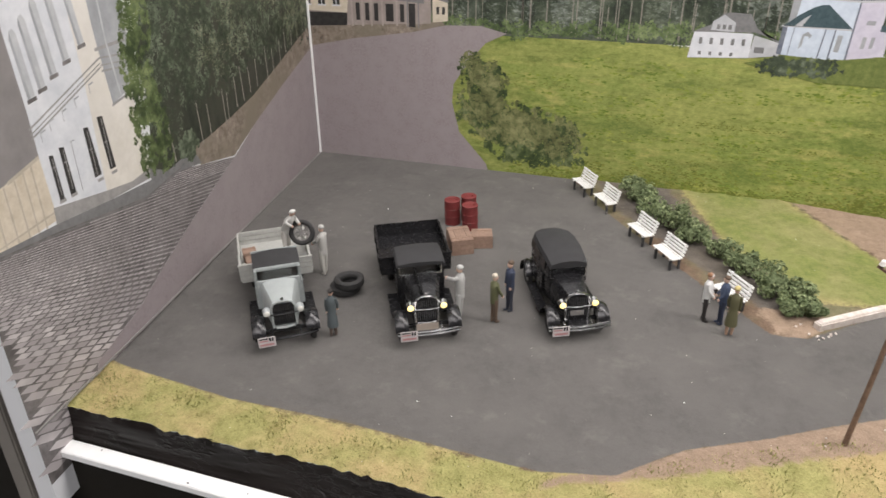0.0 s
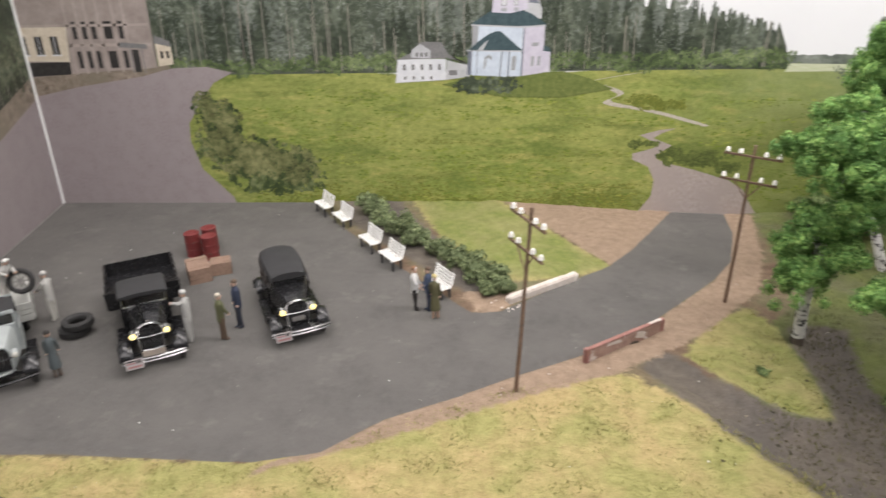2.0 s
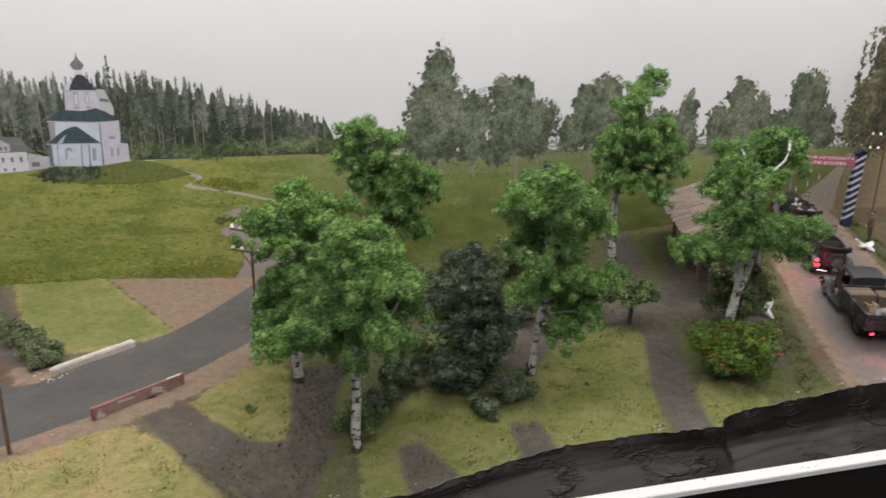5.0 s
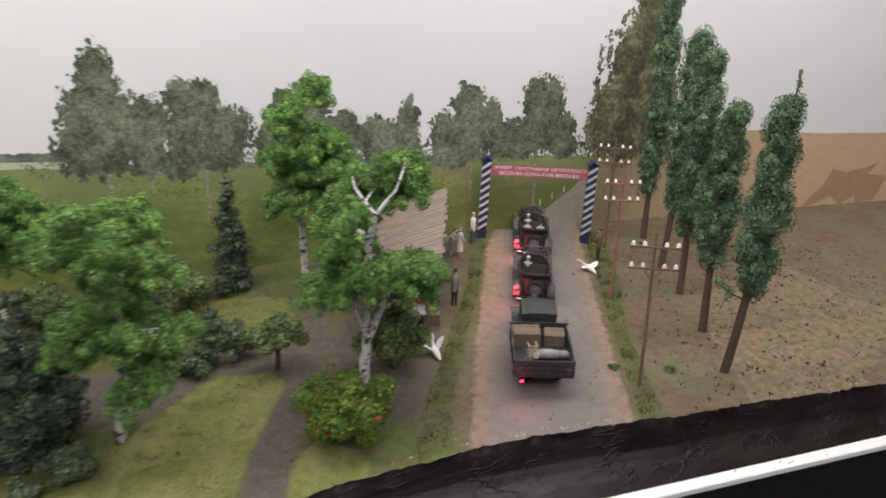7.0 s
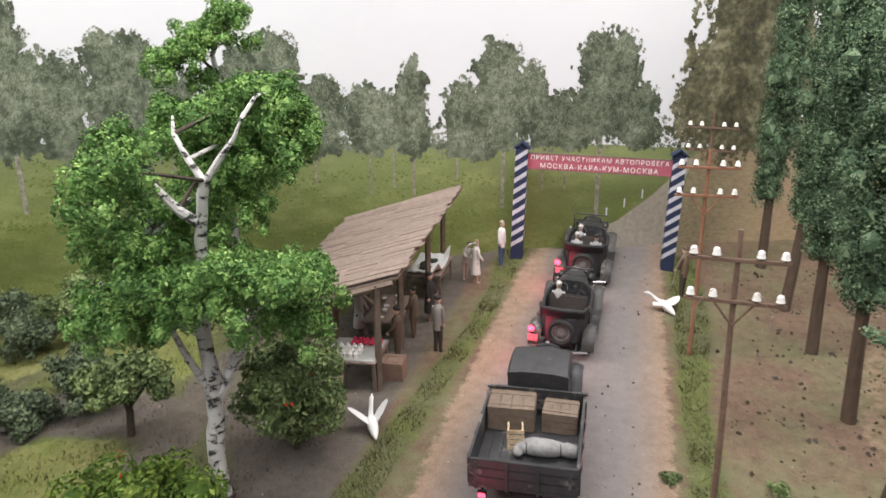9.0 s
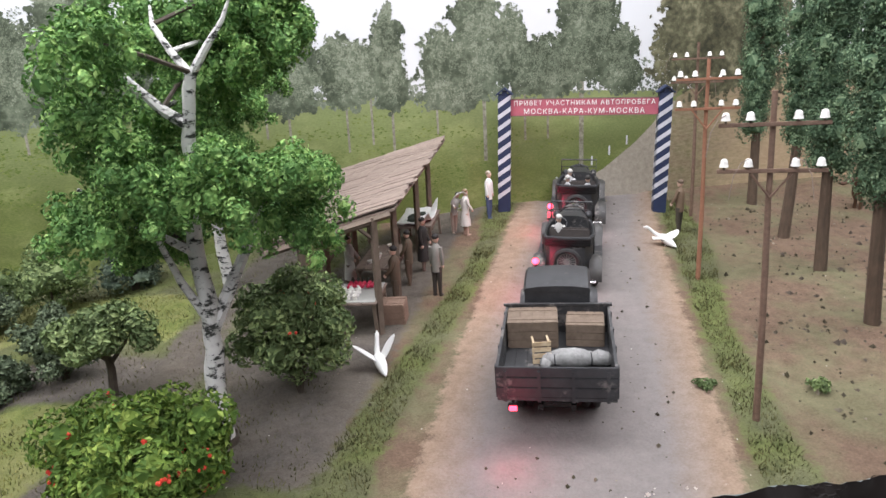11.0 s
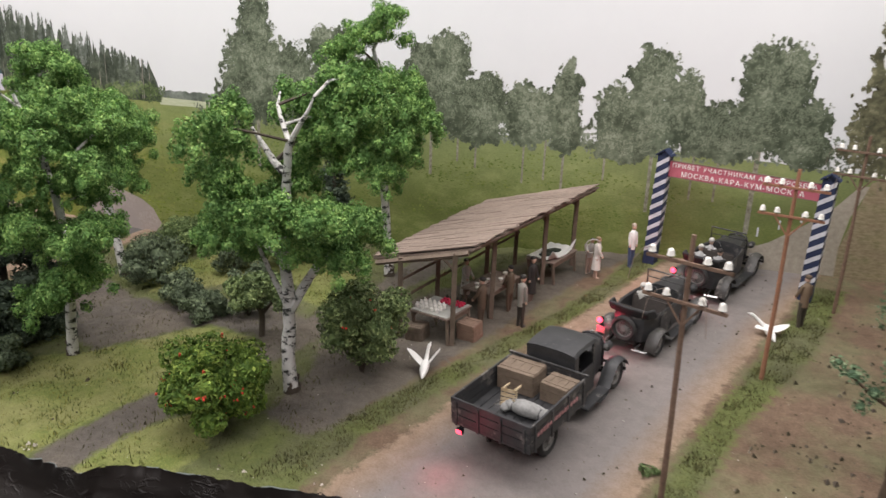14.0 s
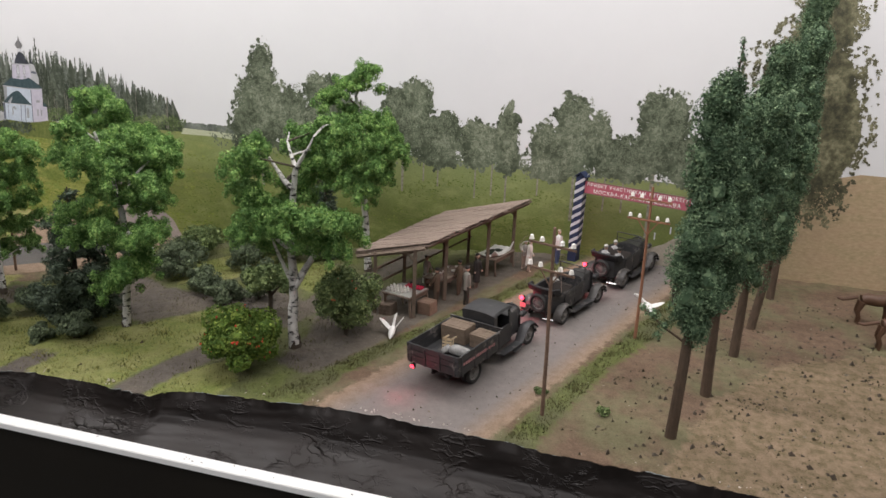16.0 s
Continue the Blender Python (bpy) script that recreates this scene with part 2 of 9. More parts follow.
# the modelled ground: zones of turf, soil, sand and asphalt that run into one another
n = Nodes("modelled_ground")
z1, z2 = n.attr("zone_a"), n.attr("zone_b")
f1, f2, f3 = n.noise(900, 4, 0.7), n.noise(140, 5, 0.65), n.noise(22, 4, 0.6)
rough_edge = n.math("MULTIPLY", n.math("SUBTRACT", n.math("ADD", n.math("MULTIPLY", f2, 0.7), n.math("MULTIPLY", f1, 0.3)), 0.5), 1.3)


def zone(a, low=0.38, high=0.62):
    return n.sharp(n.math("ADD", a, rough_edge), low, high)


grain = n.sharp(n.math("ADD", n.math("MULTIPLY", f1, 0.5), n.math("MULTIPLY", f2, 0.5)), 0.36, 0.64)
c = n.mix(grain, (0.098, 0.066, 0.045), (0.19, 0.132, 0.09))
c = n.mix(n.sharp(f3, 0.42, 0.62), c, n.mix(grain, (0.105, 0.097, 0.053), (0.18, 0.165, 0.095)))
grass = n.mix(grain, (0.172, 0.168, 0.055), (0.345, 0.325, 0.13))
grass = n.mix(n.sharp(f3, 0.40, 0.62), grass, n.mix(grain, (0.26, 0.20, 0.09), (0.44, 0.35, 0.17)))
c = n.mix(zone(z2[0]), c, n.mix(n.sharp(f3, 0.4, 0.6), n.mix(grain, (0.068, 0.086, 0.025), (0.142, 0.16, 0.055)), n.mix(grain, (0.07, 0.076, 0.036), (0.138, 0.14, 0.072))))
z3 = n.attr("zone_c")
grass = n.mix(z3[1], grass, n.mix(n.sharp(f3, 0.38, 0.6), n.mix(grain, (0.095, 0.125, 0.03), (0.20, 0.225, 0.065)), n.mix(grain, (0.148, 0.158, 0.055), (0.25, 0.25, 0.10))))
grass = n.mix(z3[2], grass, n.mix(n.sharp(f2, 0.4, 0.6), n.mix(grain, (0.115, 0.09, 0.05), (0.205, 0.165, 0.098)), n.mix(grain, (0.15, 0.105, 0.068), (0.26, 0.195, 0.132))))
c = n.mix(zone(z1[0]), c, grass)
c = n.mix(zone(z1[1]), c, n.mix(n.sharp(f3, 0.4, 0.65), n.mix(grain, (0.066, 0.058, 0.05), (0.126, 0.112, 0.097)), n.mix(grain, (0.088, 0.075, 0.06), (0.158, 0.136, 0.11))))
c = n.mix(zone(z1[2]), c, n.mix(grain, (0.185, 0.132, 0.094), (0.315, 0.236, 0.17)))
tar = n.mix(grain, (0.080, 0.077, 0.073), (0.110, 0.105, 0.099))
tar = n.mix(n.sharp(f3, 0.35, 0.75), tar, (0.122, 0.116, 0.109))
tar = n.mix(n.math("MULTIPLY", n.sharp(n.noise(38, 6, 0.72), 0.55, 0.75), 0.5), tar, (0.19, 0.18, 0.165))
c = n.mix(n.sharp(n.math("ADD", z2[1], n.math("MULTIPLY", rough_edge, 0.35)), 0.45, 0.55), c, tar)
lane = n.mix(grain, (0.165, 0.15, 0.142), (0.225, 0.204, 0.192))
c = n.mix(n.sharp(n.math("ADD", z3[0], n.math("MULTIPLY", rough_edge, 0.3)), 0.30, 0.70), c, lane)
c = n.mix(n.sharp(n.noise(420, 1, 0.4), 0.815, 0.825), c, (0.55, 0.52, 0.47))
c = n.mix(zone(z2[2]), c, n.mix(grain, (0.20, 0.175, 0.155), (0.40, 0.36, 0.32)))
GROUND = n.done(c, 0.9, 0, n.math("ADD", n.math("MULTIPLY", f1, 0.6), f2), 0.0009, 0.25)


def print_mat(name, a, b, scale, third=None, stretch=None, spec=0.35):
    """Printed vinyl: tones of a photograph, no relief of its own, a slight sheen."""
    q = Nodes(name)
    fine, coarse = q.noise(scale, 6, 0.7, stretch), q.noise(scale * 0.13, 4, 0.6, stretch)
    col = q.mix(q.sharp(fine, 0.34, 0.66), a, b)
    if third:
        col = q.mix(q.sharp(coarse, 0.4, 0.62), col, third)
    return q.done(col, 0.5, 0, None, 0, spec)


P_SKY = print_mat("printed_sky", (0.615, 0.63, 0.65), (0.67, 0.685, 0.70), 5, (0.715, 0.725, 0.735))
q = Nodes("printed_meadow")
fa, fb, fc, fd = q.noise(420, 6, 0.75, (1, 1, 2.2)), q.noise(46, 6, 0.68, (1, 1, 3.2)), q.noise(17, 5, 0.62, (1, 1, 3.0)), q.noise(8, 4, 0.6, (1, 1, 4.0))
col = q.mix(q.sharp(fa, 0.32, 0.68), (0.12, 0.175, 0.03), (0.27, 0.33, 0.08))
col = q.mix(q.sharp(fb, 0.49, 0.62), col, q.mix(q.sharp(fa, 0.3, 0.7), (0.26, 0.25, 0.065), (0.46, 0.43, 0.15)))
col = q.mix(q.sharp(fc, 0.48, 0.60), col, q.mix(q.sharp(fa, 0.3, 0.7), (0.065, 0.10, 0.017), (0.17, 0.23, 0.045)))
col = q.mix(q.math("MULTIPLY", q.sharp(fd, 0.42, 0.64), 0.7), col, q.mix(q.sharp(fa, 0.3, 0.7), (0.28, 0.30, 0.075), (0.42, 0.42, 0.14)))
col = q.mix(q.math("MULTIPLY", q.sharp(q.noise(21, 6, 0.7, (1, 1, 4.2)), 0.53, 0.68), 0.75), col, q.mix(q.sharp(fa, 0.3, 0.7), (0.055, 0.085, 0.014), (0.14, 0.18, 0.035)))
col = q.mix(q.math("MULTIPLY", q.sharp(q.noise(60, 4, 0.6, (1, 1, 3.5)), 0.68, 0.76), 0.6), col, (0.16, 0.12, 0.045))
blades = q.sharp(q.noise(130, 6, 0.75, (1.2, 1, 2.2)), 0.33, 0.67)
field = q.mix(blades, q.mix(0.45, col, (0.05, 0.085, 0.012)), q.mix(0.22, col, (0.48, 0.50, 0.18)))
fb, fc = q.noise(34, 5, 0.65, (1, 1, 2.2)), q.noise(11, 4, 0.6, (1, 1, 2.0))
col = q.mix(q.sharp(fa, 0.32, 0.68), (0.105, 0.14, 0.036), (0.195, 0.23, 0.07))
col = q.mix(q.sharp(fb, 0.45, 0.64), col, q.mix(q.sharp(fa, 0.32, 0.68), (0.155, 0.185, 0.055), (0.28, 0.31, 0.12)))
col = q.mix(q.math("MULTIPLY", q.sharp(fc, 0.44, 0.60), 0.7), col, q.mix(q.sharp(fa, 0.32, 0.68), (0.068, 0.09, 0.023), (0.125, 0.145, 0.047)))
where = q.t.nodes.new("ShaderNodeSeparateXYZ")
q.link(q.pos, where.inputs[0])
misty = q.math("MULTIPLY", q.sharp(where.outputs[2], 0.075, 0.15), 0.6)
col = q.mix(misty, col, q.mix(q.sharp(fa, 0.3, 0.7), (0.21, 0.26, 0.115), (0.29, 0.335, 0.165)))
P_SLOPE = q.done(col, 0.5, 0, None, 0, 0.35)
side = q.sharp(q.math("ADD", where.outputs[0], q.math("MULTIPLY", q.math("SUBTRACT", fb, 0.5), 0.25)), 0.66, 0.84)
q.m.name = "printed_meadow_and_slope"
P_FIELD = q.done(q.mix(side, field, col), 0.5, 0, None, 0, 0.35)
P_SLOPE = print_mat("printed_knoll", (0.09, 0.12, 0.03), (0.17, 0.20, 0.06), 200)
P_PALEFIELD = print_mat("printed_pale_field", (0.38, 0.42, 0.27), (0.50, 0.52, 0.38), 120, None, (1, 1, 6))
P_ROAD = print_mat("printed_road", (0.225, 0.192, 0.197), (0.285, 0.25, 0.255), 500, (0.275, 0.242, 0.245))
P_PATH = print_mat("printed_path", (0.34, 0.31, 0.26), (0.50, 0.46, 0.40), 300)
P_LOWPATH = print_mat("printed_path_near", (0.29, 0.245, 0.225), (0.41, 0.36, 0.335), 260, (0.33, 0.285, 0.265))
P_LANE = print_mat("printed_lane", (0.28, 0.25, 0.205), (0.40, 0.365, 0.30), 240)
P_DIRT = print_mat("printed_dirt", (0.11, 0.085, 0.065), (0.33, 0.28, 0.23), 150, (0.19, 0.165, 0.125))
q = Nodes("printed_plain")
fa, fb = q.noise(180, 6, 0.7, (1, 1, 2.4)), q.noise(30, 5, 0.65, (1, 1, 3.0))
where = q.t.nodes.new("ShaderNodeSeparateXYZ")
q.link(q.pos, where.inputs[0])
mixed = q.math("ADD", where.outputs[0], q.math("MULTIPLY", q.math("SUBTRACT", fb, 0.5), 0.12))
road = q.mix(q.sharp(fa, 0.34, 0.66), q.mix(q.sharp(fb, 0.42, 0.6), (0.19, 0.148, 0.092), (0.15, 0.15, 0.07)), (0.32, 0.265, 0.175))
tan = q.mix(q.sharp(fa, 0.34, 0.66), q.mix(q.sharp(fb, 0.42, 0.6), (0.36, 0.265, 0.165), (0.30, 0.25, 0.14)), (0.47, 0.36, 0.235))
sand = q.mix(q.sharp(fa, 0.34, 0.66), q.mix(q.sharp(fb, 0.42, 0.6), (0.45, 0.30, 0.19), (0.50, 0.345, 0.225)), (0.56, 0.40, 0.275))
col = q.mix(q.sharp(mixed, 1.64, 1.80), q.mix(q.sharp(mixed, 1.475, 1.545), road, tan), sand)
P_SAND = q.done(col, 0.5, 0, None, 0, 0.35)
P_DUNE = print_mat("printed_dune", (0.33, 0.20, 0.125), (0.40, 0.255, 0.16), 80)
P_WALL = print_mat("printed_white_wall", (0.50, 0.52, 0.55), (0.62, 0.63, 0.65), 60)
P_CHURCH = print_mat("printed_pale_wall", (0.42, 0.48, 0.56), (0.54, 0.60, 0.67), 90)
P_TEAL = print_mat("printed_teal_roof", (0.03, 0.055, 0.065), (0.065, 0.10, 0.11), 200)
P_SHADE = print_mat("printed_grey", (0.14, 0.14, 0.14), (0.2, 0.2, 0.2), 200)
P_MIDGREY = print_mat("printed_mid_grey", (0.24, 0.25, 0.26), (0.36, 0.37, 0.38), 40)
P_JOINT = print_mat("printed_joints", (0.085, 0.078, 0.076), (0.20, 0.185, 0.18), 90)
P_MAUVEWALL = print_mat("printed_mauve_wall", (0.44, 0.42, 0.50), (0.54, 0.52, 0.59), 90)
P_SLATE = print_mat("printed_slate", (0.10, 0.115, 0.15), (0.17, 0.185, 0.22), 200)
P_TEALDARK = print_mat("printed_dark_dome", (0.03, 0.035, 0.045), (0.055, 0.062, 0.075), 200)
P_DARK = print_mat("printed_dark", (0.02, 0.02, 0.02), (0.045, 0.042, 0.04), 200)
P_CREAM = print_mat("printed_cream_wall", (0.46, 0.40, 0.31), (0.60, 0.54, 0.44), 120)
P_ROSE = print_mat("printed_rose_wall", (0.225, 0.19, 0.175), (0.33, 0.285, 0.26), 60)
P_ROSELIT = print_mat("printed_pale_rose", (0.29, 0.25, 0.225), (0.38, 0.33, 0.30), 60)
P_TRUNK = print_mat("printed_trunks", (0.16, 0.15, 0.125), (0.30, 0.28, 0.24), 300)
P_STEM = print_mat("printed_stems", (0.12, 0.11, 0.08), (0.34, 0.33, 0.26), 260)
P_WOODS = print_leaf("printed_woods", (0.024, 0.034, 0.021), (0.062, 0.08, 0.05), (0.17, 0.20, 0.14))
P_FARFIR = print_leaf("printed_far_conifers", (0.085, 0.1, 0.085), (0.15, 0.17, 0.145), (0.25, 0.275, 0.24))
P_CONIFER = print_leaf("printed_conifers", (0.033, 0.043, 0.03), (0.07, 0.086, 0.062), (0.15, 0.172, 0.13))
P_NEARFIR = print_leaf("printed_near_conifers", (0.018, 0.025, 0.016), (0.04, 0.052, 0.034), (0.1, 0.118, 0.082))
P_DEEP = print_mat("printed_deep_wood", (0.034, 0.044, 0.03), (0.07, 0.085, 0.06), 240, (0.092, 0.108, 0.08), (2.5, 1, 0.6))
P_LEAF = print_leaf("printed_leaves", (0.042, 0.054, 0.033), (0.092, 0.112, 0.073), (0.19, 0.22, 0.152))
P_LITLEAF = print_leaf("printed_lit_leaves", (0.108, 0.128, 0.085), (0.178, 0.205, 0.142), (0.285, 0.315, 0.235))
P_FARLEAF = print_leaf("printed_far_leaves", (0.09, 0.108, 0.077), (0.158, 0.185, 0.136), (0.285, 0.315, 0.245))
P_LEAFG = print_leaf("printed_green_leaves", (0.02, 0.035, 0.012), (0.06, 0.085, 0.03), (0.17, 0.2, 0.09))
P_UNDER = print_leaf("printed_undergrowth", (0.042, 0.066, 0.025), (0.10, 0.14, 0.055), (0.225, 0.275, 0.13))
P_LITBROWN = print_leaf("printed_olive_leaves", (0.08, 0.09, 0.035), (0.155, 0.165, 0.068), (0.27, 0.27, 0.125))
P_BROWN = print_leaf("printed_brown_leaves", (0.048, 0.048, 0.03), (0.122, 0.12, 0.069), (0.29, 0.28, 0.175))
P_GABLE = print_mat("printed_mauve_gable", (0.19, 0.178, 0.175), (0.24, 0.225, 0.222), 40)
P_FENCE = print_mat("printed_fence_shade", (0.36, 0.32, 0.26), (0.46, 0.41, 0.34), 120)
P_PLINTH = print_mat("printed_plinth_grey", (0.22, 0.215, 0.21), (0.32, 0.31, 0.30), 120)
P_LITGREY = print_mat("printed_light_grey", (0.36, 0.37, 0.385), (0.47, 0.48, 0.49), 60)
P_PALECREAM = print_mat("printed_pale_cream", (0.56, 0.53, 0.47), (0.66, 0.63, 0.57), 40, (0.60, 0.58, 0.55))
P_GROVE = print_mat("printed_grove_dark", (0.018, 0.023, 0.016), (0.042, 0.048, 0.034), 160, (0.05, 0.052, 0.038), (1, 1, 0.5))
P_OLIVELEAF = print_leaf("printed_grove_lit_leaves", (0.07, 0.08, 0.048), (0.13, 0.142, 0.09), (0.25, 0.26, 0.18))
P_SUNLEAF = print_leaf("printed_sunlit_leaves", (0.03, 0.046, 0.018), (0.085, 0.115, 0.045), (0.21, 0.255, 0.115))
P_SLOPETUFT = leaf_mat("printed_slope_tufts", (0.085, 0.125, 0.025), (0.15, 0.19, 0.045), (0.22, 0.26, 0.07), 0.5)
P_TUFT = leaf_mat("printed_tufts", (0.10, 0.15, 0.02), (0.2, 0.25, 0.04), (0.34, 0.36, 0.09), 0.5)
P_SCRUB = leaf_mat("printed_scrub", (0.055, 0.075, 0.02), (0.10, 0.13, 0.035), (0.17, 0.20, 0.06), 0.5, clump=40)
P_MEADOWSHADE = leaf_mat("printed_meadow_tufts", (0.10, 0.12, 0.02), (0.17, 0.195, 0.04), (0.25, 0.26, 0.06), 0.5, clump=40)
P_COBBLE = leaf_mat("printed_cobbles", (0.31, 0.285, 0.285), (0.42, 0.39, 0.388), (0.54, 0.505, 0.50), 0.5, clump=25)

# ---- shape helpers: local sizes in millimetres ----
MM = 0.001


class Shape:
    """One bmesh in millimetres, filled with simple solids."""

    def __init__(self):
        self.bm = bmesh.new()

    def add(self, verts, m):
        bmesh.ops.transform(self.bm, matrix=m, verts=verts)
        return self

    def box(self, x, y, z, sx, sy, sz, rx=0, ry=0, rz=0, bevel=0.0, taper=1.0, taper_y=None):
        vs = bmesh.ops.create_cube(self.bm, size=1)["verts"]
        for v in vs:
            if v.co.z > 0:
                v.co.x *= taper
                v.co.y *= taper if taper_y is None else taper_y
        self.add(vs, pose(x, y, z, rx, ry, rz) @ Matrix.Diagonal((sx, sy, sz, 1)))
        if bevel:
            es = list({e for v in vs for e in v.link_edges})
            bmesh.ops.bevel(self.bm, geom=es, offset=bevel, segments=2, affect="EDGES")
        return self

    def cyl(self, x, y, z, r, h, rx=0, ry=0, rz=0, r2=None, n=16):
        vs = bmesh.ops.create_cone(self.bm, cap_ends=True, segments=n, radius1=r, radius2=r if r2 is None else r2, depth=h)["verts"]
        return self.add(vs, pose(x, y, z, rx, ry, rz))

    def ball(self, x, y, z, rx, ry=None, rz=None, n=10, turn=0):
        vs = bmesh.ops.create_uvsphere(self.bm, u_segments=n, v_segments=max(5, n * 2 // 3), radius=1)["verts"]
        return self.add(vs, pose(x, y, z, 0, 0, turn) @ Matrix.Diagonal((rx, ry or rx, rz or rx, 1)))

    def ring(self, x, y, z, r, t, rx=0, ry=0, rz=0, n=20, k=8, flat=1.0):
        """A torus of radius r and thickness t round its local z."""
        m = pose(x, y, z, rx, ry, rz)
        rows = []
        for i in range(n):
            a = 2 * math.pi * i / n
            rows.append([self.bm.verts.new(m @ Vector(((r + t * math.cos(b)) * math.cos(a), (r + t * math.cos(b)) * math.sin(a), flat * t * math.sin(b))))
                         for b in [2 * math.pi * j / k for j in range(k)]])
        for i in range(n):
            for j in range(k):
                self.bm.faces.new((rows[i][j], rows[(i + 1) % n][j], rows[(i + 1) % n][(j + 1) % k], rows[i][(j + 1) % k]))
        return self

    def tube(self, pts, radii, k=7):
        """A bent, tapered rod through pts."""
        pts = [Vector(p) for p in pts]
        rows, q, last = [], None, None
        for i, p in enumerate(pts):
            d = (pts[min(i + 1, len(pts) - 1)] - pts[max(i - 1, 0)]).normalized()
            q = d.to_track_quat("Z", "Y") if q is None else last.rotation_difference(d) @ q
            last = d
            r = radii[i] if isinstance(radii, (list, tuple)) else radii
            rows.append([self.bm.verts.new(p + q @ Vector((r * math.cos(2 * math.pi * j / k), r * math.sin(2 * math.pi * j / k), 0))) for j in range(k)])
        for a, b in zip(rows, rows[1:]):
            for j in range(k):
                self.bm.faces.new((a[j], a[(j + 1) % k], b[(j + 1) % k], b[j]))
        self.bm.faces.new(list(reversed(rows[0])))
        self.bm.faces.new(rows[-1])
        return self

    def loft(self, sections, close=True):
        """Skin through rows of points, all of one count."""
        rows = [[self.bm.verts.new(p) for p in s] for s in sections]
        for a, b in zip(rows, rows[1:]):
            k = len(a)
            for j in range(k if close else k - 1):
                self.bm.faces.new((a[j], a[(j + 1) % k], b[(j + 1) % k], b[j]))
        if close:
            self.bm.faces.new(list(reversed(rows[0])))
            self.bm.faces.new(rows[-1])
        return self

    def slab(self, pts, z0, z1):
        """A plate of the outline pts (x, y) from z0 up to z1."""
        low = [self.bm.verts.new((x, y, z0)) for x, y in pts]
        top = [self.bm.verts.new((x, y, z1)) for x, y in pts]
        k = len(pts)
        self.bm.faces.new(list(reversed(low)))
        self.bm.faces.new(top)
        for j in range(k):
            self.bm.faces.new((low[j], low[(j + 1) % k], top[(j + 1) % k], top[j]))
        return self

    def paint(self, index, start=0):
        self.bm.faces.ensure_lookup_table()
        for f in self.bm.faces[start:]:
            f.material_index = index
        return len(self.bm.faces)


def mesh_of(name, shape, materials, smooth=True, unit=MM):
    bm = shape.bm
    bmesh.ops.recalc_face_normals(bm, faces=bm.faces)
    bmesh.ops.scale(bm, vec=(unit,) * 3, verts=bm.verts)
    if smooth:
        for f in bm.faces:
            f.smooth = True
        for e in bm.edges:
            if len(e.link_faces) == 2 and e.calc_face_angle(0) > 0.6:
                e.smooth = False
    me = bpy.data.meshes.new(name)
    bm.to_mesh(me)
    bm.free()
    for m in materials if isinstance(materials, (list, tuple)) else (materials,):
        me.materials.append(m)
    return me


def part(name, shape, material, parent=None, label="", smooth=True, unit=MM):
    ob = new(name, mesh_of(name, shape, material, smooth, unit))
    ob.parent = parent
    if label:
        ob["label"] = label
    return ob


def thing(name, label, category, group="", kind=""):
    return tagged(new(name), label, category, group, kind)


def quads(name, verts, faces, material, parent=None, uv=None):
    """A mesh straight from number arrays."""
    me = bpy.data.meshes.new(name)
    me.from_pydata(verts.tolist() if hasattr(verts, "tolist") else verts, [], faces.tolist() if hasattr(faces, "tolist") else faces)
    me.materials.append(material)
    ob = new(name, me)
    ob.parent = parent
    return ob


def leaf_quads(centres, size, rng, droop=0.0, outward=None):
    """Small folded leaves at the centres: four corners each, one folded along the diagonal."""
    k = len(centres)
    d = rng.normal(size=(k, 3))
    if outward is not None:
        d = d * 0.8 + outward
    d[:, 2] += 0.25
    d /= np.linalg.norm(d, axis=1)[:, None] + 1e-9
    a = np.cross(d, rng.normal(size=(k, 3)))
    a[:, 2] -= droop
    a -= d * np.sum(a * d, axis=1)[:, None]
    a /= np.linalg.norm(a, axis=1)[:, None] + 1e-9
    b = np.cross(d, a)
    s = (size * rng.uniform(0.6, 1.35, k))[:, None]
    p = centres
    v = np.stack([p - a * s, p + b * s * 0.55 + d * s * 0.25, p + a * s, p - b * s * 0.55 + d * s * 0.25], 1).reshape(-1, 3)
    f = np.arange(4 * k).reshape(-1, 4)
    return v, f


def blob_points(blobs, count, rng, shell=0.75):
    """Points in and mostly near the skin of ellipsoids (x, y, z, rx, ry, rz); also the way outwards."""
    blobs = np.array(blobs, float)
    w = blobs[:, 3] * blobs[:, 4] + blobs[:, 4] * blobs[:, 5]
    pick = rng.choice(len(blobs), count, p=w / w.sum())
    d = rng.normal(size=(count, 3))
    d /= np.linalg.norm(d, axis=1)[:, None]
    r = np.where(rng.random(count) < shell, rng.uniform(0.82, 1.08, count), rng.uniform(0.2, 0.9, count))
    return blobs[pick, :3] + d * blobs[pick, 3:6] * r[:, None], d


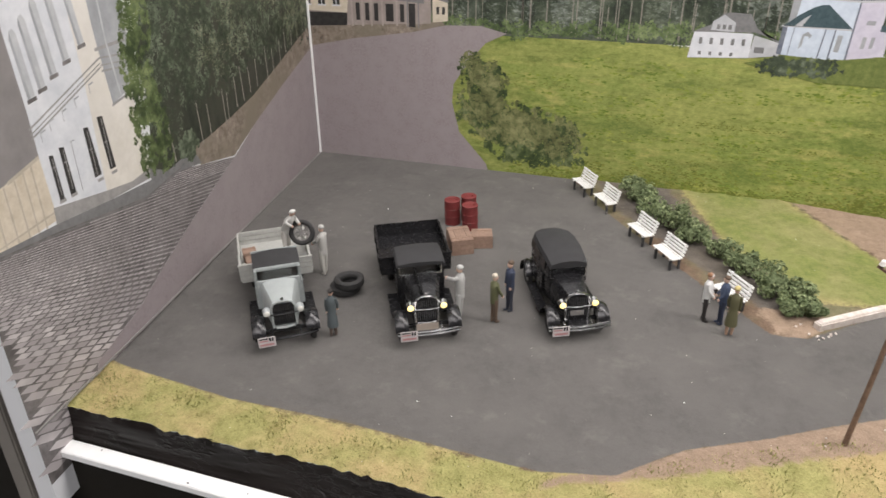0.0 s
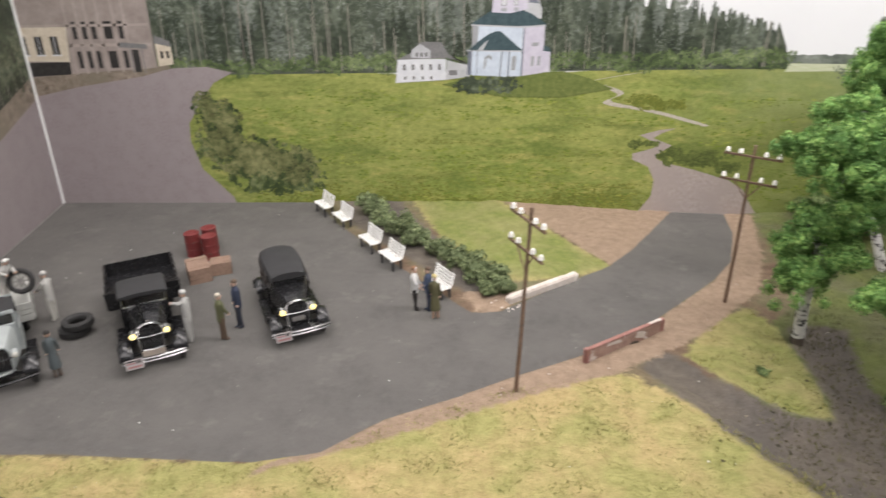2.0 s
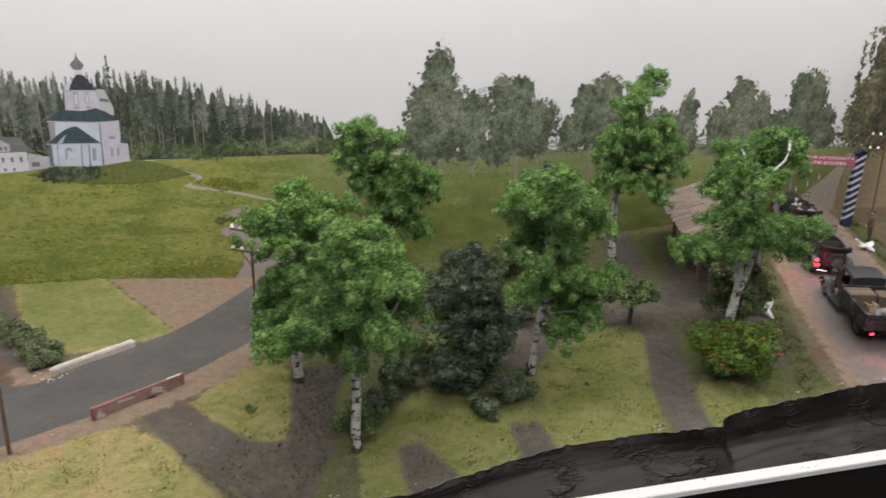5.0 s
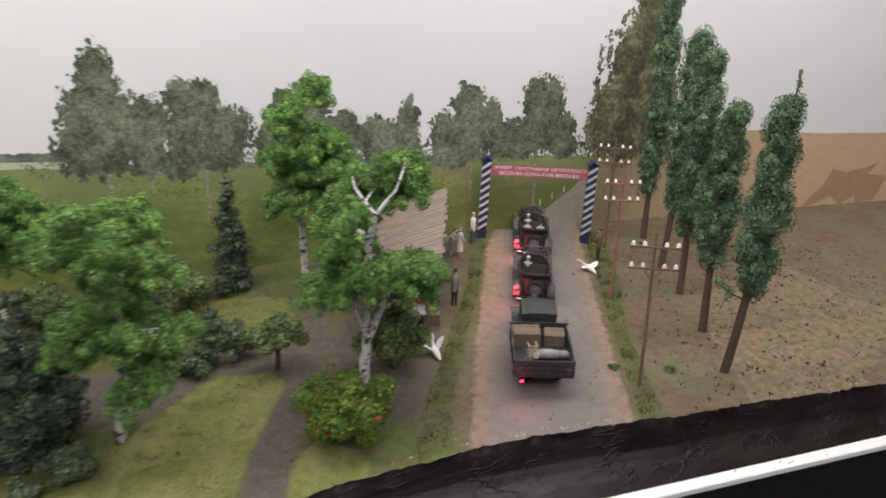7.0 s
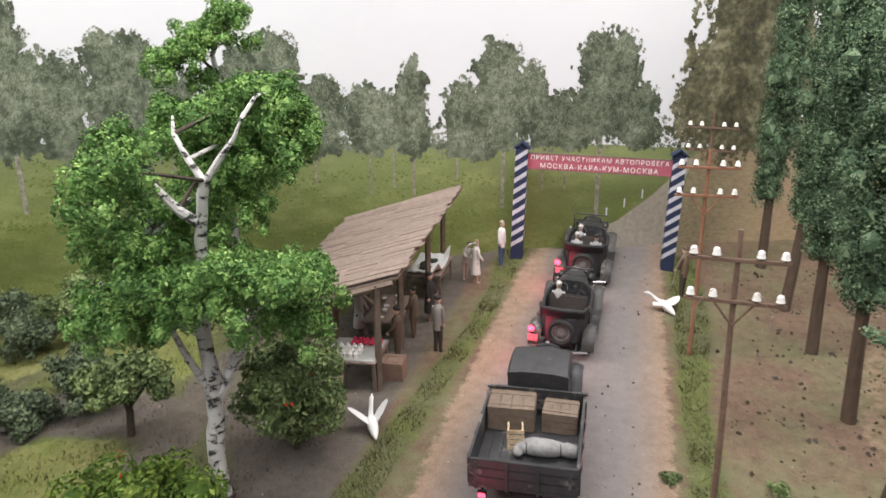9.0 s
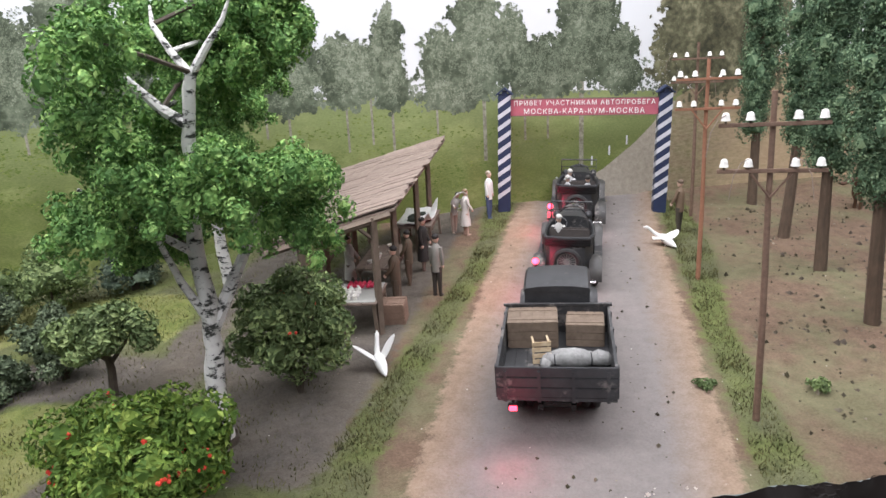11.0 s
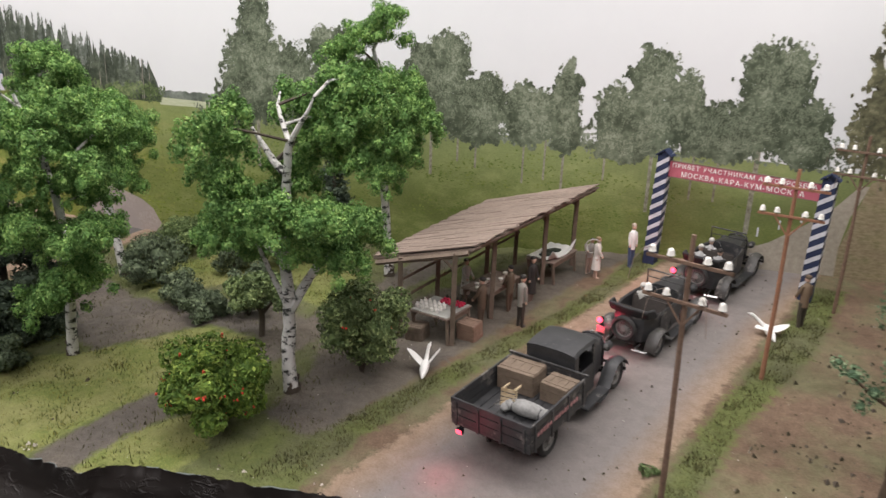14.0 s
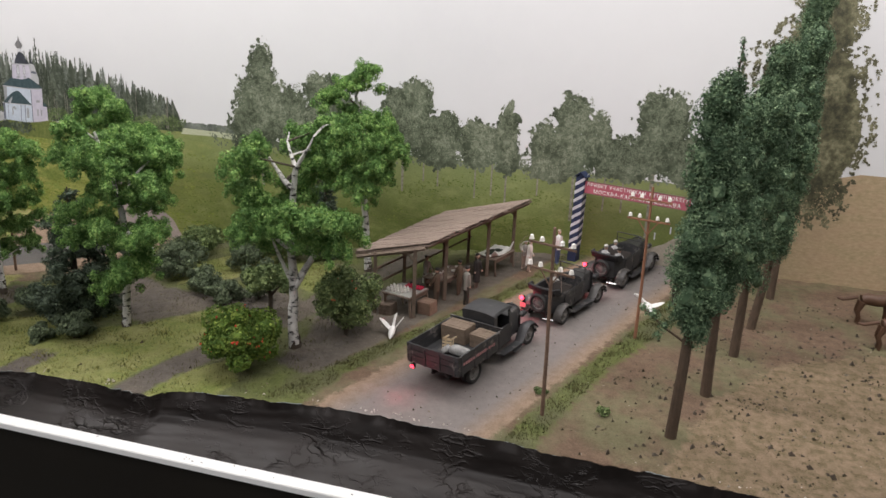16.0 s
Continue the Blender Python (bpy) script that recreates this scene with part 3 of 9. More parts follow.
# ---- the lie of the land ----
LAND_X = [0, 0.5, 0.62, 0.75, 0.92, 1.1, 1.3, 2.4]
LAND_Z = [0, 0, -0.002, -0.010, -0.001, 0.012, 0.019, 0.019]
LAND_S = [0.03, 0.04, 0.02, 0.03, 0.03, 0.05, 0.08, 0.08]
EDGE_X = [-0.1, 0.06, 0.15, 0.25, 0.33, 0.45, 0.6, 0.713, 0.739, 0.765, 0.793, 0.806, 0.834, 0.849, 0.891, 0.915, 0.945, 0.98, 1.02, 1.037, 1.042, 1.07, 1.115, 1.17, 1.22, 1.27, 1.33, 1.39, 1.457, 1.6, 2.4]
EDGE_Y = [0.36, 0.362, 0.366, 0.371, 0.372, 0.376, 0.382, 0.391, 0.392, 0.391, 0.390, 0.392, 0.399, 0.402, 0.411, 0.413, 0.411, 0.410, 0.405, 0.404, 0.413, 0.417, 0.420, 0.425, 0.426, 0.423, 0.419, 0.42, 0.418, 0.415, 0.4]
BACK, SIDE = 0.80, 0.154


def front_edge(x):
    """The torn front line of the landscape."""
    return np.interp(x, EDGE_X, EDGE_Y) + 0.0011 * np.sin(x * 90) * np.sin(x * 37) + 0.0007 * np.sin(x * 391 + 2.6 * np.sin(x * 118)) + 0.0005 * np.sin(x * 760 + 3 * np.sin(x * 211))


def land(x, y):
    return float(np.interp(x, LAND_X, LAND_Z) + np.interp(x, LAND_X, LAND_S) * (y - 0.47))


def stand(x, y, yaw=0.0, sink=0.0, size=1.0):
    """A pose on the ground, leaning with its slope."""
    e = 0.01
    nrm = Vector((land(x - e, y) - land(x + e, y), land(x, y - e) - land(x, y + e), 2 * e)).normalized()
    q = Vector((0, 0, 1)).rotation_difference(nrm).to_matrix().to_4x4()
    return Matrix.Translation((x, y, land(x, y) - sink)) @ q @ pose(0, 0, 0, 0, 0, yaw) @ Matrix.Scale(size, 4)


def upright(x, y, yaw=0.0, sink=0.0, size=1.0, lean_x=0.0, lean_y=0.0):
    return Matrix.Translation((x, y, land(x, y) - sink)) @ pose(0, 0, 0, lean_x, lean_y, yaw) @ Matrix.Scale(size, 4)


def heading(dx, dy):
    """Degrees that turn local +y into (dx, dy)."""
    return math.degrees(math.atan2(-dx, dy))


def inside_distance(px, py, poly):
    """Signed distance to an outline, positive inside."""
    poly = np.array(poly, float)
    d2 = np.full(px.shape, 1e9)
    ins = np.zeros(px.shape, bool)
    for (ax, ay), (bx, by) in zip(poly, np.roll(poly, -1, 0)):
        ex, ey = bx - ax, by - ay
        t = np.clip(((px - ax) * ex + (py - ay) * ey) / (ex * ex + ey * ey + 1e-12), 0, 1)
        d2 = np.minimum(d2, (px - ax - t * ex) ** 2 + (py - ay - t * ey) ** 2)
        c = ((ay > py) != (by > py)) & (px < (bx - ax) * (py - ay) / (by - ay + 1e-12) + ax)
        ins ^= c
    return np.where(ins, 1, -1) * np.sqrt(d2)


def band(line, width):
    """An outline round a line, of the given width."""
    pts = [Vector((*p, 0)) for p in line]
    left, right = [], []
    for i, p in enumerate(pts):
        d = (pts[min(i + 1, len(pts) - 1)] - pts[max(i - 1, 0)]).normalized()
        w = width[i] if isinstance(width, (list, tuple)) else width
        left.append((p.x - d.y * w / 2, p.y + d.x * w / 2))
        right.append((p.x + d.y * w / 2, p.y - d.x * w / 2))
    return left + right[::-1]


PLAZA = [(-0.02, 0.83), (0.205, 0.83), (0.292, 0.815), (0.336, 0.742), (0.412, 0.648), (0.478, 0.573), (0.500, 0.576), (0.567, 0.638), (0.5947, 0.6617), (0.6203, 0.6982), (0.6482, 0.7468), (0.677, 0.7983),
         (0.692, 0.83), (0.735, 0.83), (0.728, 0.75), (0.707, 0.685), (0.682, 0.647), (0.619, 0.574), (0.557, 0.520), (0.511, 0.493), (0.471, 0.468), (0.43, 0.446),
         (0.395, 0.414), (0.356, 0.404), (0.238, 0.405), (0.163, 0.401), (0.084, 0.406), (-0.02, 0.42)]
LANE = [(1.162, 0.38), (1.178, 0.423), (1.234, 0.561), (1.302, 0.70), (1.35, 0.83), (1.443, 0.83), (1.380, 0.689), (1.325, 0.541), (1.278, 0.42), (1.26, 0.38)]
SHOULDERS = [(1.152, 0.40), (1.164, 0.425), (1.220, 0.57), (1.291, 0.737), (1.338, 0.83), (1.452, 0.83), (1.387, 0.671), (1.337, 0.536), (1.296, 0.423), (1.285, 0.40)]
TURF = [
    [(-0.05, 0.30), (-0.05, 0.42), (0.084, 0.406), (0.163, 0.401), (0.356, 0.404), (0.43, 0.44), (0.511, 0.482), (0.585, 0.50), (0.64, 0.455), (0.70, 0.38), (0.72, 0.30)],
    [(0.401, 0.81), (0.493, 0.81), (0.60, 0.66), (0.56, 0.635), (0.51, 0.625), (0.45, 0.69)],
    [(0.630, 0.526), (0.648, 0.560), (0.676, 0.588), (0.698, 0.600), (0.708, 0.566), (0.710, 0.506), (0.708, 0.464), (0.680, 0.467), (0.652, 0.495)],
    [(0.76, 0.30), (0.76, 0.44), (0.78, 0.50), (0.85, 0.53), (0.89, 0.50), (0.925, 0.522), (0.955, 0.552), (0.98, 0.578), (1.004, 0.575), (1.03, 0.568), (1.046, 0.548), (1.014, 0.472), (0.999, 0.430), (0.99, 0.30)],
    [(0.86, 0.655), (0.86, 0.71), (0.885, 0.77), (0.94, 0.755), (1.0, 0.73), (1.058, 0.71), (1.062, 0.66), (1.056, 0.632), (1.032, 0.64), (1.015, 0.672), (0.97, 0.69), (0.945, 0.672), (0.915, 0.65), (0.885, 0.635)],
    [(1.03, 0.30), (1.03, 0.44), (1.06, 0.47), (1.09, 0.44), (1.08, 0.30)],
    [(1.40, 0.40), (1.44, 0.52), (1.50, 0.60), (1.62, 0.66), (1.66, 0.5), (1.52, 0.42)],
]
DARKTURF = [
    [(0.655, 0.36), (0.66, 0.54), (0.70, 0.57), (0.745, 0.62), (0.76, 0.82), (1.2, 0.82), (1.16, 0.60), (1.13, 0.43), (1.12, 0.36)],
    [(0.74, 0.56), (0.76, 0.80), (0.82, 0.82), (1.10, 0.82), (1.2, 0.82), (1.12, 0.74), (1.0, 0.70), (0.96, 0.60), (0.86, 0.58)],
    [(1.118, 0.40), (1.125, 0.44), (1.137, 0.474), (1.160, 0.516), (1.182, 0.556), (1.209, 0.608), (1.2395, 0.6655), (1.266, 0.7275), (1.295, 0.83), (1.33, 0.83), (1.2825, 0.7213), (1.257, 0.66), (1.228, 0.603), (1.203, 0.551), (1.183, 0.51), (1.165, 0.47), (1.155, 0.43), (1.148, 0.40)],
    [(1.298, 0.40), (1.302, 0.425), (1.342, 0.536), (1.392, 0.668), (1.43, 0.77), (1.455, 0.77), (1.412, 0.64), (1.362, 0.54), (1.328, 0.43), (1.322, 0.40)],
]
SOIL = [
    [(0.325, 0.80), (0.350, 0.74), (0.424, 0.655), (0.487, 0.585), (0.512, 0.60), (0.455, 0.68), (0.40, 0.78), (0.39, 0.81)],
    [(0.595, 0.509), (0.615, 0.534), (0.640, 0.504), (0.666, 0.480), (0.686, 0.465), (0.706, 0.462), (0.712, 0.486), (0.712, 0.545), (0.716, 0.572), (0.740, 0.580), (0.760, 0.575), (0.748, 0.520), (0.744, 0.470), (0.742, 0.446), (0.728, 0.41), (0.72, 0.37), (0.68, 0.37), (0.670, 0.399), (0.640, 0.440)],
    [(0.790, 0.442), (0.808, 0.444), (0.828, 0.40), (0.83, 0.37), (0.795, 0.37), (0.790, 0.40)],
    [(0.881, 0.449), (0.903, 0.446), (0.908, 0.40), (0.876, 0.40)],
    [(0.998, 0.40), (1.002, 0.430), (1.012, 0.472), (1.038, 0.535), (1.052, 0.585), (1.058, 0.637), (1.080, 0.682), (1.088, 0.741), (1.106, 0.80), (1.142, 0.80), (1.118, 0.70), (1.090, 0.655), (1.088, 0.620), (1.080, 0.570), (1.059, 0.506), (1.035, 0.434), (1.027, 0.40)],
    [(0.80, 0.60), (0.84, 0.575), (0.90, 0.535), (0.925, 0.526), (0.955, 0.556), (0.98, 0.582), (1.006, 0.578), (1.032, 0.572), (1.05, 0.556), (1.065, 0.60), (1.02, 0.63), (0.99, 0.642), (0.934, 0.612), (0.88, 0.62), (0.82, 0.65)],
    [(1.10, 0.475), (1.10, 0.53), (1.08, 0.60), (1.11, 0.64), (1.15, 0.70), (1.22, 0.80), (1.29, 0.80), (1.252, 0.74), (1.180, 0.563), (1.155, 0.503), (1.138, 0.465)],
]
SANDY = [
    band([(0.36, 0.395), (0.43, 0.435), (0.511, 0.481), (0.57, 0.512), (0.632, 0.562), (0.70, 0.64), (0.725, 0.70), (0.745, 0.80)], [0.004, 0.018, 0.024, 0.03, 0.035, 0.035, 0.03, 0.03]),
    [(0.493, 0.82), (0.60, 0.66), (0.57, 0.636), (0.60, 0.66), (0.625, 0.698), (0.653, 0.7468), (0.682, 0.7983), (0.70, 0.83)],
    [(0.468, 0.60), (0.49, 0.565), (0.52, 0.60), (0.50, 0.61)],
    SHOULDERS,
]


def zone_field(px, py, outlines, soft):
    d = np.max([inside_distance(px, py, o) for o in outlines], 0)
    return np.clip(0.5 + d / soft, 0, 1)


def build_ground():
    nx, ny = 620, 140
    s, t = np.meshgrid(np.linspace(0, 1, nx), np.linspace(0, 1, ny))
    x = s * 2.3
    for _ in range(6):
        front = front_edge(x)
        y = front + (BACK + 0.004 - front) * t
        side = (BACK - y) * SIDE
        x = 0.008 + side + s * (2.3 - side)
    z = np.interp(x, LAND_X, LAND_Z) + np.interp(x, LAND_X, LAND_S) * (y - 0.47)
    tar = np.maximum(inside_distance(x, y, PLAZA), inside_distance(x, y, LANE))
    ditch = inside_distance(x, y, SOIL[1])
    z -= np.clip(ditch / 0.02, 0, 1) * 0.006
    bumps = np.array([noise.noise((a * 60, b * 60, 0)) * 0.0016 + noise.noise((a * 240, b * 240, 3)) * 0.0006 for a, b in zip(x.ravel(), y.ravel())]).reshape(x.shape)
    z += bumps * np.clip(-tar / 0.006, 0.04, 1)
    z += np.where(t == 0, 0.0, 0.0012) * np.clip(-tar / 0.004, 0, 1)
    verts = np.stack([x, y, z], -1).reshape(-1, 3)
    idx = np.arange(nx * ny).reshape(ny, nx)
    faces = np.stack([idx[:-1, :-1], idx[:-1, 1:], idx[1:, 1:], idx[1:, :-1]], -1).reshape(-1, 4)
    ob = quads("ground", verts, faces, GROUND)
    me = ob.data
    me.polygons.foreach_set("use_smooth", [True] * len(me.polygons))
    plaza = inside_distance(x, y, PLAZA)
    rim = np.clip(0.5 + (0.0014 - np.abs(plaza)) / 0.004, 0, 1) * (np.random.rand(*x.shape) * 0.4 + 0.25)
    torn = np.clip(1 - (y - front) / 0.0022, 0, 1) * (np.random.rand(*x.shape) * 0.7 + 0.3)
    rim = np.maximum(rim, torn * np.clip((x - 0.62) / 0.25, 0.0, 0.75))
    layers = {
        "zone_a": (zone_field(x, y, TURF, 0.02), zone_field(x, y, SOIL, 0.022), zone_field(x, y, SANDY, 0.014)),
        "zone_b": (zone_field(x, y, DARKTURF, 0.02), zone_field(x, y, [PLAZA], 0.012), rim * 0.5),
        "zone_c": (zone_field(x, y, [LANE], 0.05), np.maximum(np.clip((x - 0.60) / 0.15, 0, 1) * np.clip((1.25 - x) / 0.1, 0.25, 1), 0.95 * zone_field(x, y, TURF[1:2], 0.02)), np.clip((x - 1.33) / 0.04, 0, 1.0)),
    }
    for name, chans in layers.items():
        a = me.attributes.new(name, "FLOAT_COLOR", "POINT")
        data = np.ones((nx * ny, 4))
        for k, cch in enumerate(chans):
            data[:, k] = cch.ravel()
        a.data.foreach_set("color", data.ravel())
    return tagged(ob, "model landscape of asphalt, turf and sandy soil", "ground", kind="structure")


build_ground()


def build_front():
    """Crumpled film down the front of the landscape, the white frame and the dark panel under it."""
    rng = np.random.default_rng(5)
    xs = np.linspace(0.0, 2.3, 1150)
    rows = []
    many = 34
    for k in range(many):
        f = k / (many - 1)
        top_y = front_edge(xs) * max(0.0, 1 - 9 * f) + np.interp(xs, EDGE_X, EDGE_Y) * min(1.0, 9 * f)
        low_y = 0.352 + xs * 0.0222 + 0.006
        z_top = np.interp(xs, LAND_X, LAND_Z) + np.interp(xs, LAND_X, LAND_S) * (top_y - 0.47)
        z_low = -0.028 + xs * 0.005
        y = top_y + (low_y - top_y) * float(np.interp(f, [0, 0.42, 0.55, 1], [0, 0.24, 0.38, 1]))
        z = z_top + (z_low - z_top) * float(np.interp(f, [0, 0.42, 0.55, 1], [0, 0.56, 0.68, 1]))
        broad = np.array([noise.noise((a * 17, f * 3.2, 0.0)) for a in xs])
        crease = np.array([0.6 - 1.6 * abs(noise.noise((a * 21 + f * 3, f * 7 + a * 5, 4.0))) for a in xs])
        fine = np.array([0.5 - 1.5 * abs(noise.noise((a * 95 - f * 5, f * 17, 9.0))) for a in xs])
        amp = min(1.0, 0.3 + 4 * f if k else 0.0, 5 * (1 - f))
        wob = (0.0006 * broad + 0.0003 * crease + 0.0002 * fine) * amp
        rows.append(np.stack([xs, y - wob, z + wob * 0.7 * f - (0.0 if k == 0 else 0.0004)], -1))
    v = np.array(rows).reshape(-1, 3)
    idx = np.arange(v.shape[0]).reshape(many, -1)
    f = np.stack([idx[1:, :-1], idx[1:, 1:], idx[:-1, 1:], idx[:-1, :-1]], -1).reshape(-1, 4)
    ob = quads("bank", v, f, FILM)
    ob.data.polygons.foreach_set("use_smooth", [True] * len(ob.data.polygons))
    tagged(ob, "crumpled glossy black film covering the landscape edge", "bank", kind="structure")

    length, turn = 2.3, math.degrees(math.atan2(0.0222, 1))
    m = pose(1.15, 0.352 + 1.15 * 0.0222, -0.0285 + 1.15 * 0.005, 0, -0.28, turn)
    fr = part("trim", Shape().box(0, 0, 0, length * 1000 - 120, 11, 5, bevel=0.5), FRAME)
    fr.matrix_world = m
    tagged(fr, "white enamelled lower rail of the showcase", "trim", kind="structure")
    pn = part("cabinet_front", Shape().box(0, 3, -304, length * 1000 + 200, 6, 600, bevel=1), PANEL)
    pn.matrix_world = m
    tagged(pn, "dark cabinet front below the showcase", "cabinet", kind="structure")
    # specks of dirt on the rail
    sp = Shape()
    for _ in range(60):
        a = rng.uniform(-1080, 1080) if rng.random() < 0.5 else rng.choice([-260, -60, 95, 260]) + rng.normal(0, 6)
        sp.ball(a, rng.uniform(-3.5, 3.5), 2.6, rng.uniform(0.3, 0.9), rng.uniform(0.3, 0.7), 0.3, 5)
    d = part("dirt_specks", sp, DUSTY)
    d.matrix_world = m
    tagged(d, "black crumbs lying on the white rail", "dirt", kind="stuff")
    p = part("showcase_post", Shape().box(0, 0, 150, 17, 14, 900, bevel=1.5).box(-2, -8.5, 150, 11, 4, 900, bevel=1), POST)
    p.matrix_world = pose(0.056, 0.345, -0.0, 0, 0, 8)
    tagged(p, "grey-brown metal corner post of the showcase", "post", kind="structure")


build_front()

# ---- the printed backdrop ----


def wall_panel(name, p, q, low, high, thick, label):
    """An upright board from p to q (x, y), its face on that line, its thickness behind."""
    p, q = Vector((*p, 0)), Vector((*q, 0))
    d = (q - p).normalized()
    back = Vector((-d.y, d.x, 0))
    sh = Shape()
    pts = [p, q, q + back * thick, p + back * thick]
    sh.slab([(v.x, v.y) for v in pts], low, high)
    return tagged(part(name, sh, P_SKY, unit=1.0, smooth=False), label, "wall", kind="structure")


SIDE_END = 0.47
CX = 0.009
SD = Vector((SIDE, -1, 0)).normalized()
wall_north = wall_panel("wall_north", (0.0, BACK), (1.574, BACK), -0.06, 0.72, 0.012, "showcase back wall with a printed landscape")
wall_east = wall_panel("wall_east", (1.574, BACK), (2.35, BACK), -0.06, 0.72, 0.012, "showcase back wall with a printed desert")
wall_west = wall_panel("wall_west", (CX + SD.x * SIDE_END, BACK + SD.y * SIDE_END), (CX, BACK), -0.06, 0.72, 0.012, "showcase side wall with a printed street")
corner = part("trim", Shape().box(0, 0, 330, 1.8, 1.8, 720), FRAME)
corner.matrix_world = pose(CX + 0.002, BACK - 0.002, 0)
tagged(corner, "thin white strip in the backdrop corner", "trim", kind="structure")
foot = part("trim", Shape().box(0, 0, 0, 0.9, SIDE_END * 1000, 1.2), RIM)
foot.matrix_world = Matrix.Translation(Vector((CX + 0.002, BACK, 0.005)) + SD * SIDE_END / 2) @ pose(0, 0, 0, 1.2, 0, math.degrees(math.atan2(SIDE, 1)))
tagged(foot, "thin pale joint strip along the asphalt", "trim", kind="structure")
LAYER = 0.00006


def on_north(u, z, layer):
    return (u, BACK - LAYER * layer, z)


def on_side(u, z, layer):
    return (CX + SD.x * u + LAYER * layer, BACK + SD.y * u, z)


def flat(name, outline, layer, material, wall=None, at=on_north):
    """A flat printed area on a wall."""
    me = bpy.data.meshes.new(name)
    me.from_pydata([at(u, z, layer) for u, z in outline], [], [list(range(len(outline)))])
    bm = bmesh.new()
    bm.from_mesh(me)
    bmesh.ops.triangulate(bm, faces=bm.faces)
    bm.to_mesh(me)
    bm.free()
    me.materials.append(material)
    ob = new(name, me)
    ob.parent = wall or wall_north
    return ob


def rect(u0, z0, u1, z1):
    return [(u0, z0), (u1, z0), (u1, z1), (u0, z1)]


def rects(name, boxes, layer, material, wall=None, at=on_north):
    v, f = [], []
    for b in boxes:
        f.append(list(range(len(v), len(v) + 4)))
        v += [at(u, z, layer) for u, z in (b if isinstance(b[0], tuple) else rect(*b))]
    return _flat_mesh(name, v, f, material, wall)


def _flat_mesh(name, v, f, material, wall):
    me = bpy.data.meshes.new(name)
    me.from_pydata(v, [], f)
    me.materials.append(material)
    ob = new(name, me)
    ob.parent = wall or wall_north
    return ob


def wavy(u0, u1, z, amp, freq, seed, steps=60):
    return [(u0 + (u1 - u0) * k / steps, z(u0 + (u1 - u0) * k / steps) + amp * noise.noise(((u0 + (u1 - u0) * k / steps) * freq, seed, 0))) for k in range(steps + 1)]


def printed_leaves(name, blobs, count, size, layer, material, seed, wall=None, at=on_north, tall=1.0, holes=0.0):
    """Specks of printed foliage within flat ellipses (u, z, ru, rz), thinning out to a feathery rim."""
    rng = np.random.default_rng(seed)
    b = np.array(blobs, float)
    w = b[:, 2] * b[:, 3]
    pick = rng.choice(len(b), count, p=w / w.sum())
    a = rng.uniform(0, 2 * math.pi, count)
    r = np.sqrt(rng.random(count)) * 1.3
    u, z = b[pick, 0] + np.cos(a) * r * b[pick, 2], b[pick, 1] + np.sin(a) * r * b[pick, 3]
    gap = np.array([noise.noise((p * 110, q * 90, seed)) + 0.8 * noise.noise((p * 290, q * 230, seed)) for p, q in zip(u, z)])
    keep = gap * (0.75 + holes) + 1.25 * (0.98 - r) > -0.05
    u, z, count = u[keep], z[keep], int(keep.sum())
    s = size * rng.uniform(0.5, 1.5, count)
    c = rng.uniform(0, math.pi, count)
    lay = layer + rng.random(count) * 0.9
    v, f = [], []
    for k in range(count):
        for j in range(3):
            e = c[k] + j * 2.09
            v.append(at(u[k] + math.cos(e) * s[k], z[k] + math.sin(e) * s[k] * tall, lay[k]))
        f.append((3 * k, 3 * k + 1, 3 * k + 2))
    return tagged(_flat_mesh(name, v, f, material, wall), kind="stuff")


def printed_conifers(name, spots, layer, material, seed, twigs=130, wall=None, at=on_north):
    """Ragged conifers printed side by side: rows of drooping twigs on each stem. spots: (u, base, top, half width)."""
    rng = np.random.default_rng(seed)
    v, f = [], []
    for u, base, top, half in spots:
        lean = rng.normal(0, 0.0012)
        lay = layer + 0.9
        for k in range(twigs):
            lay = layer + rng.random() * 0.9
            g = rng.random() ** 0.85
            z = base + (top - base) * (0.04 + 0.96 * g)
            w = half * (1.02 - g) ** 0.75 * (0.66 + 0.34 * math.sin(g * 52 + u * 900))
            x0 = u + lean * g + rng.uniform(-1, 1) * w * 0.85
            side = 1 if x0 > u else -1
            ln, drop = (0.0008 + 0.2 * w) * rng.uniform(0.5, 1.5), 0.0010 * rng.uniform(0.4, 1.6)
            i = len(v)
            v += [at(x0 - side * ln * 0.5, z + drop, lay), at(x0 + side * ln, z - drop * rng.uniform(-0.3, 1.2), lay), at(x0 - side * ln * 0.4, z - drop, lay)]
            f.append((i, i + 1, i + 2))
        i = len(v)
        v += [at(u + lean - 0.0005, top - (top - base) * 0.1, lay), at(u + lean, top + 0.002, lay), at(u + lean + 0.0005, top - (top - base) * 0.1, lay)]
        f.append((i, i + 1, i + 2))
    return tagged(_flat_mesh(name, v, f, material, wall), kind="stuff")


def meadow_top(u):
    return float(np.interp(u, [0.0, 0.2, 0.35, 0.45, 0.6, 0.78, 0.85, 1.0, 1.2, 1.35, 1.44, 1.6], [0.157, 0.152, 0.151, 0.147, 0.15, 0.152, 0.148, 0.145, 0.143, 0.14, 0.135, 0.135]))


